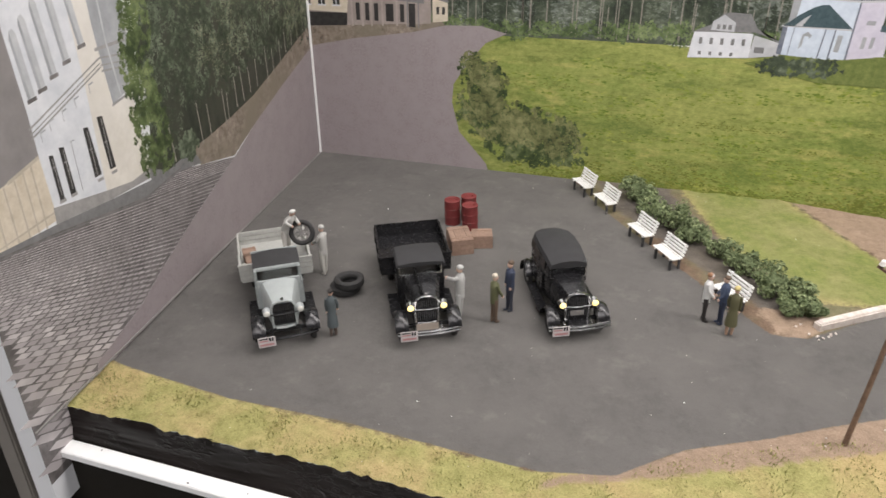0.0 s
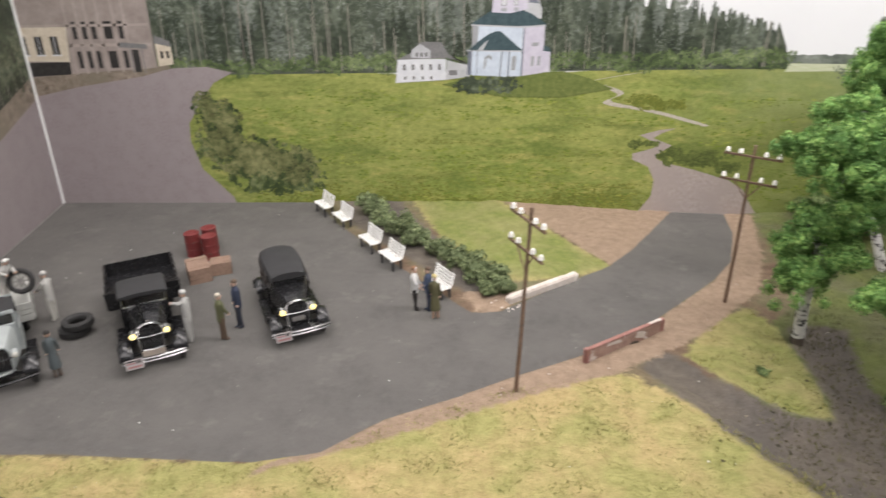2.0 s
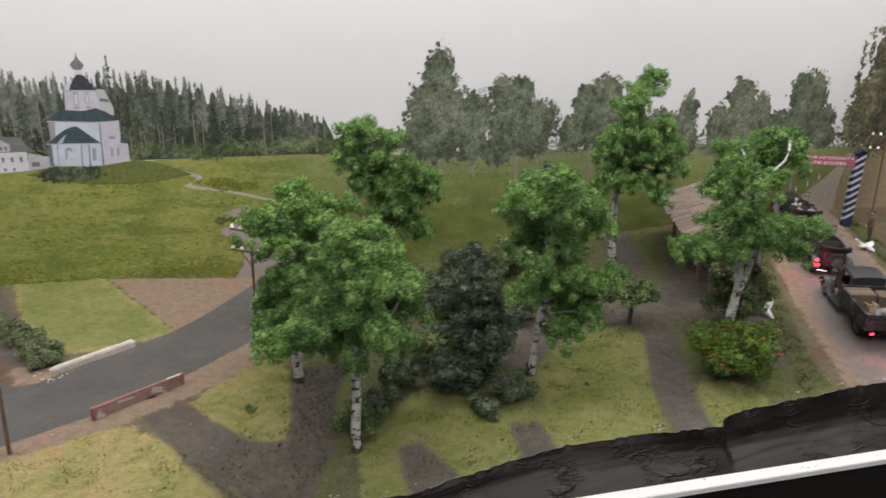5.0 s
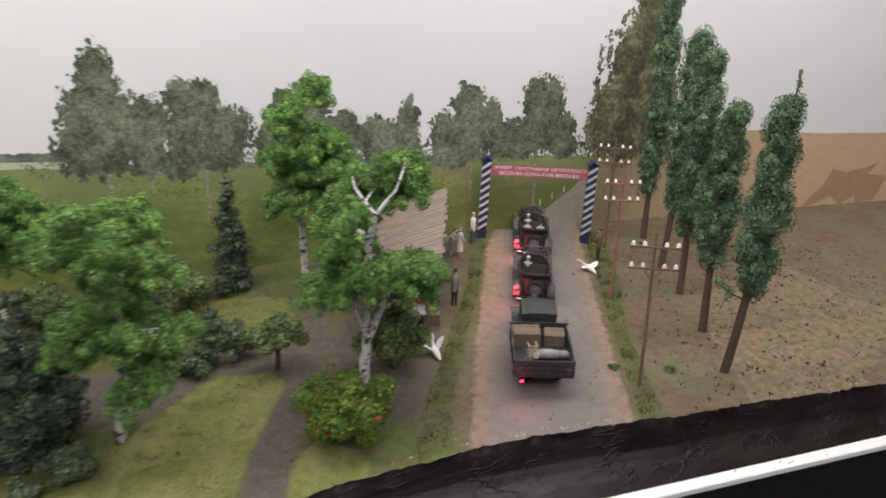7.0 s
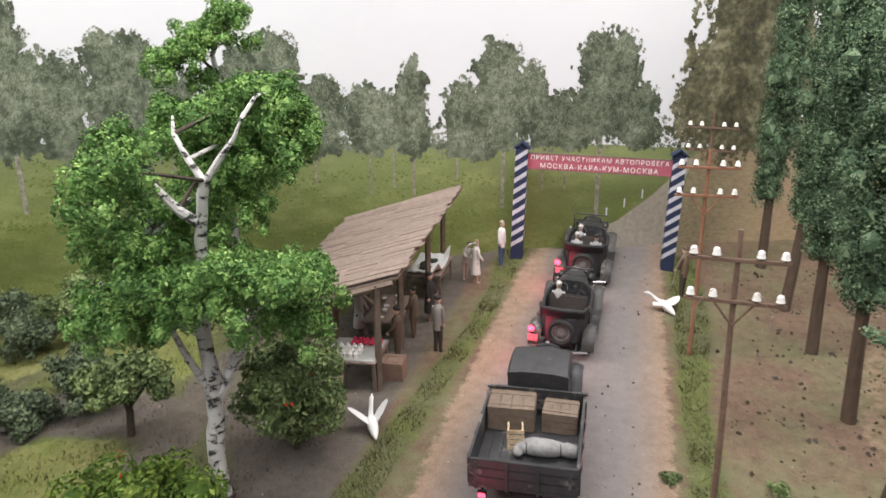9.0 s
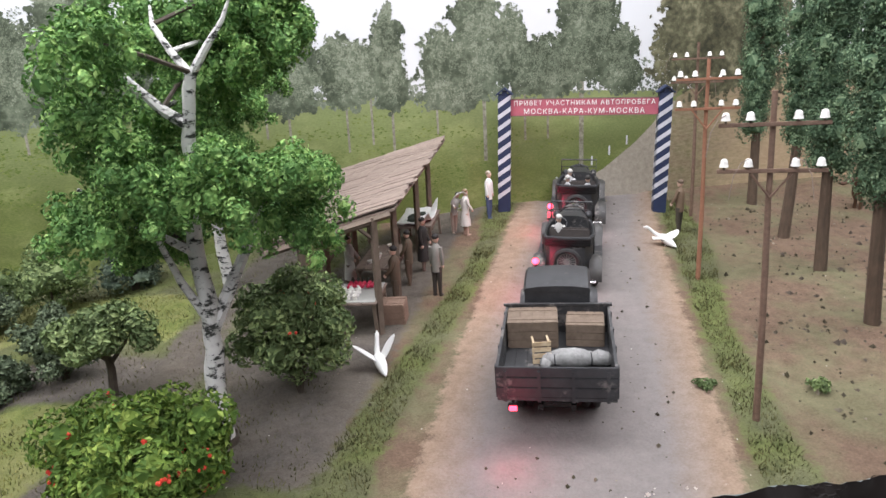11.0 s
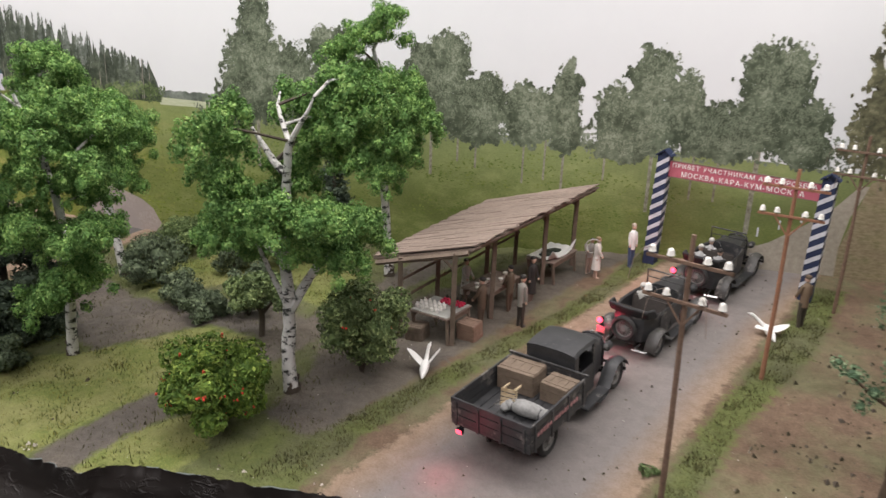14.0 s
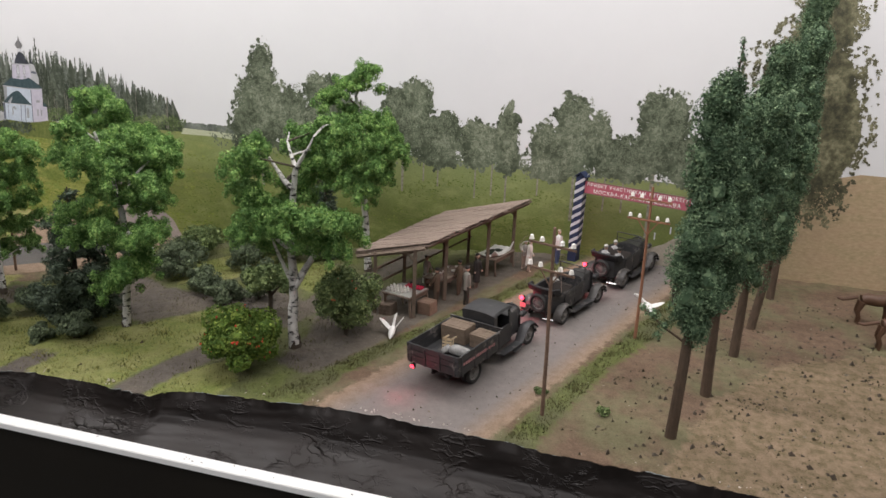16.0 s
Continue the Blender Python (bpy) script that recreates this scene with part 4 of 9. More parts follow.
def ribbon(name, line, widths, layer, material, steps=10):
    """A smoothly winding printed strip."""
    p = [Vector((*q, 0)) for q in line]
    v, f = [], []
    total = (len(p) - 1) * steps
    for k in range(total + 1):
        i = min(len(p) - 2, k // steps)
        t = k / steps - i
        a, b, c, d = p[max(0, i - 1)], p[i], p[i + 1], p[min(len(p) - 1, i + 2)]
        q = 0.5 * ((2 * b) + (c - a) * t + (2 * a - 5 * b + 4 * c - d) * t * t + (3 * b - a - 3 * c + d) * t ** 3)
        w = widths[i] + (widths[i + 1] - widths[i]) * t
        v += [on_north(q.x - w * 0.9, q.y - w * 0.28, layer), on_north(q.x + w * 0.9, q.y + w * 0.28, layer)]
        if k:
            f.append((2 * k - 2, 2 * k - 1, 2 * k + 1, 2 * k))
    return _flat_mesh(name, v, f, material, wall_north)


def build_mural():
    rng = np.random.default_rng(11)
    # meadow, slope, far field
    flat("printed_meadow", [(0.0, -0.03), (1.574, -0.03)] + wavy(1.574, 0.0, meadow_top, 0.0015, 40, 1, 120), 1, P_FIELD)
    flat("printed_far_field", [(0.77, 0.147), (0.82, 0.147), (0.88, 0.143), (0.88, 0.152), (0.77, 0.155)], 1.8, P_PALEFIELD)
    flat("printed_far_wood", [(0.765, 0.155)] + wavy(0.765, 0.89, lambda u: 0.1625, 0.003, 160, 4, 50) + [(0.89, 0.15)], 1.7, P_FARFIR)
    printed_leaves("printed_tufts", [(u, z, 0.05, 0.004) for u, z in zip(rng.uniform(0.25, 0.8, 60), rng.uniform(0.01, 0.13, 60))], 2600, 0.0026, 1.6, P_TUFT, 21, tall=0.35)
    printed_leaves("printed_tufts", [(u, z, 0.05, 0.004) for u, z in zip(rng.uniform(0.75, 1.34, 60), rng.uniform(0.02, 0.13, 60))], 5200, 0.0015, 2.0, P_SLOPETUFT, 22, tall=0.5)
    printed_leaves("printed_meadow_shade", [(u, z, 0.045, 0.005) for u, z in zip(rng.uniform(0.27, 0.64, 26), rng.uniform(0.004, 0.03, 26))], 5200, 0.0016, 1.7, P_MEADOWSHADE, 63, tall=0.5, holes=0.35)
    printed_leaves("printed_meadow_shade", [(u, z, 0.04, 0.003) for u, z in zip(rng.uniform(0.25, 0.64, 22), rng.uniform(0.03, 0.115, 22))], 2400, 0.0013, 1.7, P_MEADOWSHADE, 64, tall=0.4, holes=0.6)
    # conifer wood
    def wood_top(u):
        return float(np.interp(u, [0.0, 0.2, 0.3, 0.37, 0.42, 0.47, 0.53, 0.58, 0.62, 0.66, 0.7, 0.76], [0.29, 0.279, 0.269, 0.264, 0.254, 0.244, 0.25, 0.249, 0.237, 0.226, 0.213, 0.189]))
    flat("printed_wood_floor", [(0.0, 0.15), (0.772, 0.15), (0.768, 0.17)] + [(u, 0.15 + (wood_top(u) - 0.15) * 0.80 + rng.uniform(-0.012, 0.012)) for u in np.linspace(0.76, 0.0, 330)], 2, P_DEEP)
    for low, high, half, many, layer, material, twigs in ((0.84, 1.0, 0.0105, 190, 2.4, P_FARFIR, 230), (0.66, 0.97, 0.0115, 150, 3.0, P_CONIFER, 240), (0.35, 0.74, 0.0115, 110, 3.6, P_NEARFIR, 200)):
        spots = [(u, 0.150, 0.15 + (wood_top(u) - 0.15) * rng.uniform(low, high), half * rng.uniform(0.75, 1.3)) for u in rng.uniform(0.0, 0.765, many)]
        if layer == 3.0:
            spots += [(0.5365, 0.15, 0.262, 0.009), (0.548, 0.15, 0.243, 0.008)]
        printed_conifers("printed_conifers", spots, layer, material, int(layer * 10), twigs)
    trunks = []
    for u in rng.uniform(0.12, 0.765, 64):
        wd, tall = rng.uniform(0.0007, 0.0015), rng.uniform(0.018, 0.075) * (1.0 if u < 0.5 else 0.7)
        trunks.append([(u, 0.152), (u + wd, 0.152), (u + wd * 0.7 + 0.0006, 0.152 + tall), (u + 0.0006, 0.152 + tall)])
    rects("printed_trunks", trunks, 4.6, P_TRUNK)
    printed_leaves("printed_undergrowth", [(u, 0.156 + rng.uniform(0, 0.005), 0.02, rng.uniform(0.004, 0.010)) for u in np.linspace(0.16, 0.76, 30)], 9500, 0.0012, 4.7, P_UNDER, 5, holes=0.3)
    # knoll, house, church
    flat("printed_knoll", [(0.44, 0.138), (0.47, 0.145), (0.52, 0.148), (0.56, 0.15), (0.585, 0.143), (0.61, 0.132), (0.56, 0.124), (0.5, 0.125)], 5.7, P_SLOPE)
    flat("printed_house", [(0.3935, 0.140), (0.444, 0.1425), (0.4448, 0.163), (0.3965, 0.1632)], 6.4, P_WALL)
    flat("printed_annex", [(0.4437, 0.1425), (0.4676, 0.1455), (0.4674, 0.1562), (0.4459, 0.1618)], 6.4, P_LITGREY)
    flat("printed_roof", [(0.3945, 0.1625), (0.4105, 0.1695), (0.4183, 0.1785), (0.424, 0.1798), (0.4403, 0.179), (0.4477, 0.1672), (0.458, 0.160), (0.4672, 0.156), (0.4672, 0.1575), (0.4465, 0.1640)], 6.6, P_SHADE)
    flat("printed_gable", [(0.4099, 0.1646), (0.411, 0.1722), (0.4194, 0.1777), (0.4295, 0.1714), (0.4292, 0.1637)], 6.8, P_LITGREY)
    rects("printed_windows", [(0.4015 + 0.0088 * k, 0.1525, 0.4042 + 0.0088 * k, 0.158) for k in range(5)] + [(0.402 + 0.0088 * k, 0.1432, 0.4045 + 0.0088 * k, 0.1462) for k in range(4)]
          + [(0.4145 + 0.0047 * k, 0.1655, 0.4172 + 0.0047 * k, 0.1695) for k in range(3)] + [(0.4475, 0.147, 0.4555, 0.152)], 7.0, P_SHADE)
    # walls of the church: shaded left flank, blue-white front, mauve-white right flank with its porch
    flat("printed_church_wall", [(0.4745, 0.170), (0.477, 0.1945), (0.5208, 0.1928), (0.519, 0.168)], 6.5, P_CHURCH)
    flat("printed_church_flank", [(0.4700, 0.1715), (0.4712, 0.1950), (0.4772, 0.1947), (0.4750, 0.1715)], 6.55, P_MIDGREY)
    flat("printed_church_flank", [(0.5180, 0.1455), (0.5208, 0.1930), (0.5406, 0.1935), (0.5396, 0.1485)], 6.55, P_MAUVEWALL)
    flat("printed_church_porch", [(0.5386, 0.1487), (0.5398, 0.170), (0.5467, 0.1686), (0.5462, 0.1497)], 6.6, P_MAUVEWALL)
    flat("printed_church_porch_roof", [(0.5394, 0.1695), (0.5397, 0.1745), (0.545, 0.173), (0.5475, 0.1683)], 6.65, P_TEAL)
    flat("printed_apse_wall", [(0.4652, 0.1472), (0.4668, 0.1715), (0.519, 0.170), (0.5188, 0.1455), (0.504, 0.1448)], 6.7, P_CHURCH)
    rects("printed_church_piers", [[(0.4652, 0.1472), (0.4668, 0.1715), (0.4705, 0.1715), (0.4692, 0.147)], [(0.4968, 0.1452), (0.4992, 0.1692), (0.5003, 0.1692), (0.4979, 0.1452)], [(0.5048, 0.1450), (0.5065, 0.1689), (0.5077, 0.1689), (0.5062, 0.1450)],
                                   [(0.5180, 0.1455), (0.5203, 0.1928), (0.5216, 0.1928), (0.5195, 0.1455)], [(0.4739, 0.1474), (0.4755, 0.1712), (0.4761, 0.1712), (0.4745, 0.1474)]], 6.8, P_SLATE)
    flat("printed_church_roof", [(0.4695, 0.1945), (0.471, 0.1965), (0.480, 0.2020), (0.4891, 0.2075), (0.5, 0.2105), (0.5133, 0.2100), (0.528, 0.2040), (0.5412, 0.1950), (0.541, 0.1935), (0.505, 0.1925)], 6.9, P_TEAL)
    rects("printed_cornice", [[(0.4695, 0.1940), (0.5205, 0.1912), (0.5205, 0.1926), (0.4695, 0.1953)], [(0.5205, 0.1912), (0.5412, 0.1926), (0.5412, 0.1940), (0.5205, 0.1926)], [(0.4655, 0.1702), (0.519, 0.1688), (0.519, 0.1700), (0.4655, 0.1716)]], 7.0, P_LITGREY)
    flat("printed_apse_roof", [(0.4668, 0.1708), (0.477, 0.1795), (0.4871, 0.1862), (0.4935, 0.1884), (0.4983, 0.1886), (0.507, 0.181), (0.5195, 0.1702)], 7.0, P_TEAL)
    flat("printed_roof_glint", [(0.4757, 0.1712), (0.482, 0.1775), (0.4866, 0.1806), (0.4812, 0.1709)], 7.1, P_LITGREY)
    flat("printed_drum", [(0.4898, 0.2060), (0.4918, 0.2262), (0.5222, 0.2257), (0.5241, 0.2085), (0.507, 0.2048)], 7.0, P_MAUVEWALL)
    flat("printed_dome_side", [(0.4915, 0.2262), (0.4945, 0.2325), (0.501, 0.2372), (0.502, 0.2262)], 7.1, P_WALL)
    flat("printed_dome", [(0.4962, 0.2260), (0.4985, 0.2315), (0.5025, 0.2385), (0.506, 0.2422), (0.5085, 0.2428), (0.5138, 0.2401), (0.5185, 0.2325), (0.5218, 0.2257)], 7.2, P_TEALDARK)
    flat("printed_lantern", [(0.5044, 0.2420), (0.5045, 0.2475), (0.5113, 0.2473), (0.511, 0.2418)], 7.2, P_WALL)
    flat("printed_cupola", [(0.5042, 0.2472), (0.5012, 0.2522), (0.5035, 0.2552), (0.5062, 0.2572), (0.5074, 0.2600), (0.5080, 0.2640), (0.5087, 0.2640), (0.5092, 0.2600), (0.5105, 0.2570), (0.5128, 0.2548), (0.5146, 0.2515), (0.5114, 0.247)], 7.3, P_SHADE)
    flat("printed_belfry", [(0.5208, 0.2074), (0.5228, 0.2275), (0.531, 0.2262), (0.534, 0.2175), (0.5372, 0.2078), (0.537, 0.199), (0.522, 0.204)], 6.6, P_LITGREY)
    flat("printed_belfry_roof", [(0.5245, 0.2145), (0.5255, 0.2175), (0.533, 0.2165), (0.5345, 0.213)], 6.7, P_SLATE)
    flat("printed_belfry_dome", [(0.5235, 0.2275), (0.5255, 0.2305), (0.5266, 0.2345), (0.5280, 0.2305), (0.5302, 0.2272)], 6.8, P_TEALDARK)
    rects("printed_church_windows", [[(0.4815, 0.1522), (0.4828, 0.1640), (0.4868, 0.1668), (0.4903, 0.1637), (0.4894, 0.1519)], [(0.5085, 0.1515), (0.5098, 0.1650), (0.5135, 0.1648), (0.5125, 0.1513)], [(0.5275, 0.155), (0.5282, 0.1645), (0.5312, 0.1645), (0.5306, 0.1552)], [(0.5338, 0.1555), (0.5345, 0.1645), (0.5372, 0.1645), (0.5366, 0.1557)], [(0.528, 0.174), (0.5285, 0.1775), (0.535, 0.1775), (0.5346, 0.174)]], 7.4, P_MIDGREY)
    rects("printed_church_windows", [[(0.4838, 0.1535), (0.4846, 0.1632), (0.4882, 0.1630), (0.4876, 0.1533)]], 7.5, P_CHURCH)
    rects("printed_drum_windows", [[(0.4985, 0.2115), (0.500, 0.2245), (0.5045, 0.2245), (0.504, 0.2113)], [(0.5103, 0.2119), (0.5109, 0.2243), (0.5148, 0.2241), (0.5144, 0.2117)], [(0.4985, 0.2068), (0.4987, 0.2098), (0.5038, 0.2098), (0.5036, 0.2066)], [(0.5108, 0.207), (0.5110, 0.2100), (0.5150, 0.2100), (0.5148, 0.207)]], 7.5, P_MIDGREY)
    rects("printed_drum_windows", [[(0.4998, 0.2125), (0.5012, 0.2228), (0.5034, 0.2228), (0.5026, 0.2124)], [(0.5114, 0.2128), (0.5119, 0.2226), (0.5138, 0.2225), (0.5133, 0.2127)]], 7.6, P_WALL)
    rects("printed_cornice", [[(0.4912, 0.2250), (0.5222, 0.2246), (0.5222, 0.2262), (0.4914, 0.2267)]], 7.6, P_LITGREY)
    printed_leaves("printed_shrubs", [(0.462, 0.137, 0.012, 0.007), (0.478, 0.136, 0.016, 0.008), (0.5, 0.138, 0.018, 0.007)], 420, 0.0022, 7.6, P_WOODS, 8)
    # winding path
    ribbon("printed_path", [(0.64, 0.1485), (0.60, 0.1425), (0.588, 0.139), (0.603, 0.134), (0.617, 0.127), (0.604, 0.1205), (0.612, 0.1165), (0.635, 0.1125), (0.66, 0.107), (0.685, 0.100), (0.704, 0.0945)], [0.0012, 0.002, 0.0026, 0.0028, 0.0035, 0.0042, 0.0042, 0.0034, 0.0032, 0.003, 0.0022], 2.5, P_PATH)
    printed_leaves("printed_path_scrub", [(0.65, 0.1165, 0.03, 0.005), (0.635, 0.121, 0.018, 0.0045), (0.665, 0.1145, 0.018, 0.003)], 1500, 0.0011, 2.4, P_MEADOWSHADE, 61, holes=0.3)
    printed_leaves("printed_path_scrub", [(0.70, 0.0605, 0.034, 0.008), (0.675, 0.066, 0.014, 0.006), (0.728, 0.053, 0.012, 0.006), (0.648, 0.0765, 0.01, 0.003), (0.636, 0.075, 0.006, 0.006)], 5200, 0.0010, 2.9, P_SCRUB, 62, holes=0.3)
    flat("printed_path", [(0.6746, 0.0925), (0.658, 0.0905), (0.639, 0.0855), (0.646, 0.0823), (0.659, 0.0745), (0.652, 0.0714), (0.6338, 0.0662), (0.6337, 0.0600), (0.6504, 0.0524), (0.6575, 0.0382), (0.6561, 0.0203), (0.6473, 0.0079), (0.6346, -0.0124), (0.6243, -0.0307),
                          (0.775, -0.0307), (0.766, 0.0), (0.7562, 0.0143), (0.7483, 0.0277), (0.7332, 0.0375), (0.6988, 0.0484), (0.6673, 0.0565), (0.6577, 0.0608), (0.6602, 0.0668), (0.6722, 0.0745), (0.653, 0.0822), (0.661, 0.0876)], 2.7, P_LOWPATH)
    # grey road into the town
    flat("printed_road", [(0.0, -0.03), (0.0, 0.127), (0.012, 0.133), (0.06, 0.141), (0.13, 0.15), (0.165, 0.157), (0.2, 0.158), (0.226, 0.152), (0.205, 0.142), (0.188, 0.123), (0.172, 0.1), (0.17, 0.081), (0.178, 0.05), (0.208, 0.018), (0.222, -0.03)], 5.9, P_ROAD)
    flat("printed_verge", [(0.0, 0.127), (0.06, 0.139), (0.13, 0.149), (0.163, 0.157), (0.16, 0.16), (0.09, 0.156), (0.0, 0.148)], 6.0, P_DIRT)
    printed_leaves("printed_shrubs", [(0.192, 0.118, 0.012, 0.012), (0.205, 0.10, 0.02, 0.02), (0.20, 0.075, 0.022, 0.02), (0.225, 0.06, 0.03, 0.022), (0.25, 0.055, 0.035, 0.022), (0.28, 0.05, 0.025, 0.02), (0.262, 0.035, 0.042, 0.012)],
                   9000, 0.0017, 6.1, P_LEAFG, 9, holes=0.1)
    printed_leaves("printed_lit_shrub_leaves", [(0.192, 0.12, 0.011, 0.011), (0.207, 0.104, 0.018, 0.018), (0.202, 0.08, 0.02, 0.018), (0.227, 0.065, 0.027, 0.019), (0.252, 0.059, 0.031, 0.018), (0.28, 0.053, 0.022, 0.017)],
                   13000, 0.0010, 7.1, P_LITBROWN, 10, holes=0.7)
    flat("printed_town_house", [(0.0, 0.148), (0.08, 0.154), (0.137, 0.157), (0.148, 0.158), (0.15, 0.30), (0.0, 0.30)], 6.1, P_ROSE)
    flat("printed_cream_storey", [(0.0, 0.166), (0.056, 0.1645), (0.06, 0.199), (0.0, 0.2)], 6.3, P_CREAM)
    flat("printed_dark_basement", [(0.0, 0.149), (0.055, 0.152), (0.056, 0.1645), (0.0, 0.164)], 6.3, P_DARK)
    rects("printed_windows", [(u, 0.172, u + 0.008, 0.19) for u in (0.006, 0.023, 0.04)] + [(u, z, u + 0.0045, z + 0.017) for u in (0.066, 0.0765, 0.0865, 0.0995, 0.1035, 0.115) for z in (0.158, 0.187)] + [(0.1245, 0.1535, 0.1315, 0.176)], 6.5, P_DARK)
    rects("printed_window_frames", [(u - 0.0008, 0.1705, u + 0.0088, 0.172) for u in (0.006, 0.023, 0.04)] + [(u + 0.0036, 0.172, u + 0.0044, 0.19) for u in (0.006, 0.023, 0.04)], 6.7, P_WALL)
    rects("printed_pilasters", [(u, 0.1515 + 0.05 * (u - 0.06), u + 0.0022, 0.3) for u in (0.0605, 0.0722, 0.0822, 0.0945, 0.1105, 0.1215)] + [(0.06, 0.1795, 0.146, 0.1825), (0.0, 0.199, 0.146, 0.2015)], 6.6, P_ROSELIT)
    flat("printed_porch_roof", [(0.112, 0.1785), (0.141, 0.1765), (0.141, 0.181), (0.113, 0.1835)], 6.8, P_SHADE)
    rects("printed_porch_posts", [(0.1225, 0.153, 0.1237, 0.178), (0.1345, 0.153, 0.1357, 0.177)], 6.75, P_SHADE)
    flat("printed_gatehouse", [(0.15, 0.159), (0.166, 0.161), (0.166, 0.178), (0.15, 0.182)], 6.4, P_CREAM)
    flat("printed_gatehouse_roof", [(0.149, 0.182), (0.167, 0.178), (0.165, 0.184), (0.15, 0.19)], 6.5, P_SHADE)
    rects("printed_windows", [(0.154, 0.167, 0.157, 0.174), (0.16, 0.167, 0.163, 0.174)], 6.6, P_DARK)
    # park trees behind the market
    def tree(name, blobs, stems, count, size, seed, material=P_LEAF, layer=3.0):
        rects("printed_stems", [(u - w / 2, z0, u + w / 2, z1) for u, z0, z1, w in stems], layer, P_STEM)
        printed_leaves(name, blobs, int(count * 8.5), size * 0.38, layer + 0.3, material, seed, holes=-0.25)
        printed_leaves("printed_dense_leaves", [(u, z, ru * 0.72, rz * 0.75) for u, z, ru, rz in blobs], int(count * 1.1), size * 0.85, layer + 0.1, material, seed + 50, holes=-0.55)
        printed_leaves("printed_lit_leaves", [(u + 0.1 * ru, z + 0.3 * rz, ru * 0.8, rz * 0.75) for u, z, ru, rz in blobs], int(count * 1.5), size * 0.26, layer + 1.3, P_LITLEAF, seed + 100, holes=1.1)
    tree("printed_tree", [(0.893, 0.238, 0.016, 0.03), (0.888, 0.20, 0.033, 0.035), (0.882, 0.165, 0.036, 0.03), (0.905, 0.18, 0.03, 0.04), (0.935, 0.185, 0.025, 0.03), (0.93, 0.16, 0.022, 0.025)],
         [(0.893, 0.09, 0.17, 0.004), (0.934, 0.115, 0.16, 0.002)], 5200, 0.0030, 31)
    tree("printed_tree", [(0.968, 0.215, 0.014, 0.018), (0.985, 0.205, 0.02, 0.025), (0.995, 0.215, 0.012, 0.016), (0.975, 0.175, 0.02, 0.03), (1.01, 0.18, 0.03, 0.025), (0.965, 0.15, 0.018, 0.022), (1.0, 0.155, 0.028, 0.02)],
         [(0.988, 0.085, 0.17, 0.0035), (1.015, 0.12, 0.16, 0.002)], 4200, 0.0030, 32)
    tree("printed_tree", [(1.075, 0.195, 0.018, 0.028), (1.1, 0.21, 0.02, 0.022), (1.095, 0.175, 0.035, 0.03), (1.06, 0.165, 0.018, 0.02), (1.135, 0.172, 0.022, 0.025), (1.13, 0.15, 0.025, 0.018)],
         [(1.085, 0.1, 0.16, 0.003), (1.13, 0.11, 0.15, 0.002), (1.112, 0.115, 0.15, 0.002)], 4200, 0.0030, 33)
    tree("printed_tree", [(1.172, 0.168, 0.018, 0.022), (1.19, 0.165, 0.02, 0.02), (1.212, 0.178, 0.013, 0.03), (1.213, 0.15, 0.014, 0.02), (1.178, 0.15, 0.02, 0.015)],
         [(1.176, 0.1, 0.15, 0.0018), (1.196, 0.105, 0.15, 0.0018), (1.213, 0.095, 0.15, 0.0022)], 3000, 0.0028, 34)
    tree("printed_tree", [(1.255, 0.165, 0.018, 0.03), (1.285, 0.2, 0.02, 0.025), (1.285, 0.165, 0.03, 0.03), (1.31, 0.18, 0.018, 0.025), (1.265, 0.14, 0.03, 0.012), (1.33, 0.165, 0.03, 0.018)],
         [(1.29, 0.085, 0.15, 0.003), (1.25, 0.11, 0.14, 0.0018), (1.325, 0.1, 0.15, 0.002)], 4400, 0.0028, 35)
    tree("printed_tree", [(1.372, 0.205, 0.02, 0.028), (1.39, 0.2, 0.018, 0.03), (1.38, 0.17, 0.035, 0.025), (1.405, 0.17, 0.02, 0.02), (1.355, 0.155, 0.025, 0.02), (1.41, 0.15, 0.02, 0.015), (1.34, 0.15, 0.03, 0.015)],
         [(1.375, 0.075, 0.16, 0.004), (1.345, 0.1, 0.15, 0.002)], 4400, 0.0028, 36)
    printed_leaves("printed_far_trees", [(u, 0.148, 0.02, 0.012) for u in np.linspace(0.84, 1.43, 26)], 5000, 0.0015, 2.2, P_FARLEAF, 37, holes=0.5)
    printed_leaves("printed_dense_brown_leaves", [(1.52, 0.31, 0.022, 0.042), (1.51, 0.25, 0.04, 0.042), (1.5, 0.2, 0.04, 0.037), (1.535, 0.2, 0.029, 0.05), (1.5, 0.155, 0.032, 0.024), (1.47, 0.19, 0.019, 0.032)],
                   22000, 0.0026, 4.4, P_BROWN, 39, holes=-0.65)
    printed_leaves("printed_brown_tree", [(1.52, 0.31, 0.03, 0.05), (1.51, 0.25, 0.05, 0.05), (1.5, 0.2, 0.05, 0.045), (1.535, 0.2, 0.036, 0.06), (1.47, 0.19, 0.025, 0.04), (1.54, 0.14, 0.022, 0.03), (1.46, 0.16, 0.022, 0.03), (1.5, 0.155, 0.04, 0.03), (1.45, 0.17, 0.012, 0.03)],
                   46000, 0.0013, 4.9, P_BROWN, 38, holes=0.1)
    # lane that leaves through the arch
    flat("printed_lane", [(1.34, 0.03), (1.365, 0.057), (1.395, 0.07), (1.425, 0.092), (1.44, 0.106), (1.455, 0.125), (1.462, 0.125), (1.452, 0.098), (1.448, 0.07), (1.452, 0.03)], 2.6, P_LANE)
    flat("printed_roadside", [(1.45, 0.0), (1.448, 0.07), (1.455, 0.1), (1.462, 0.128), (1.50, 0.145), (1.574, 0.163), (1.574, 0.0)], 2.8, P_SAND)
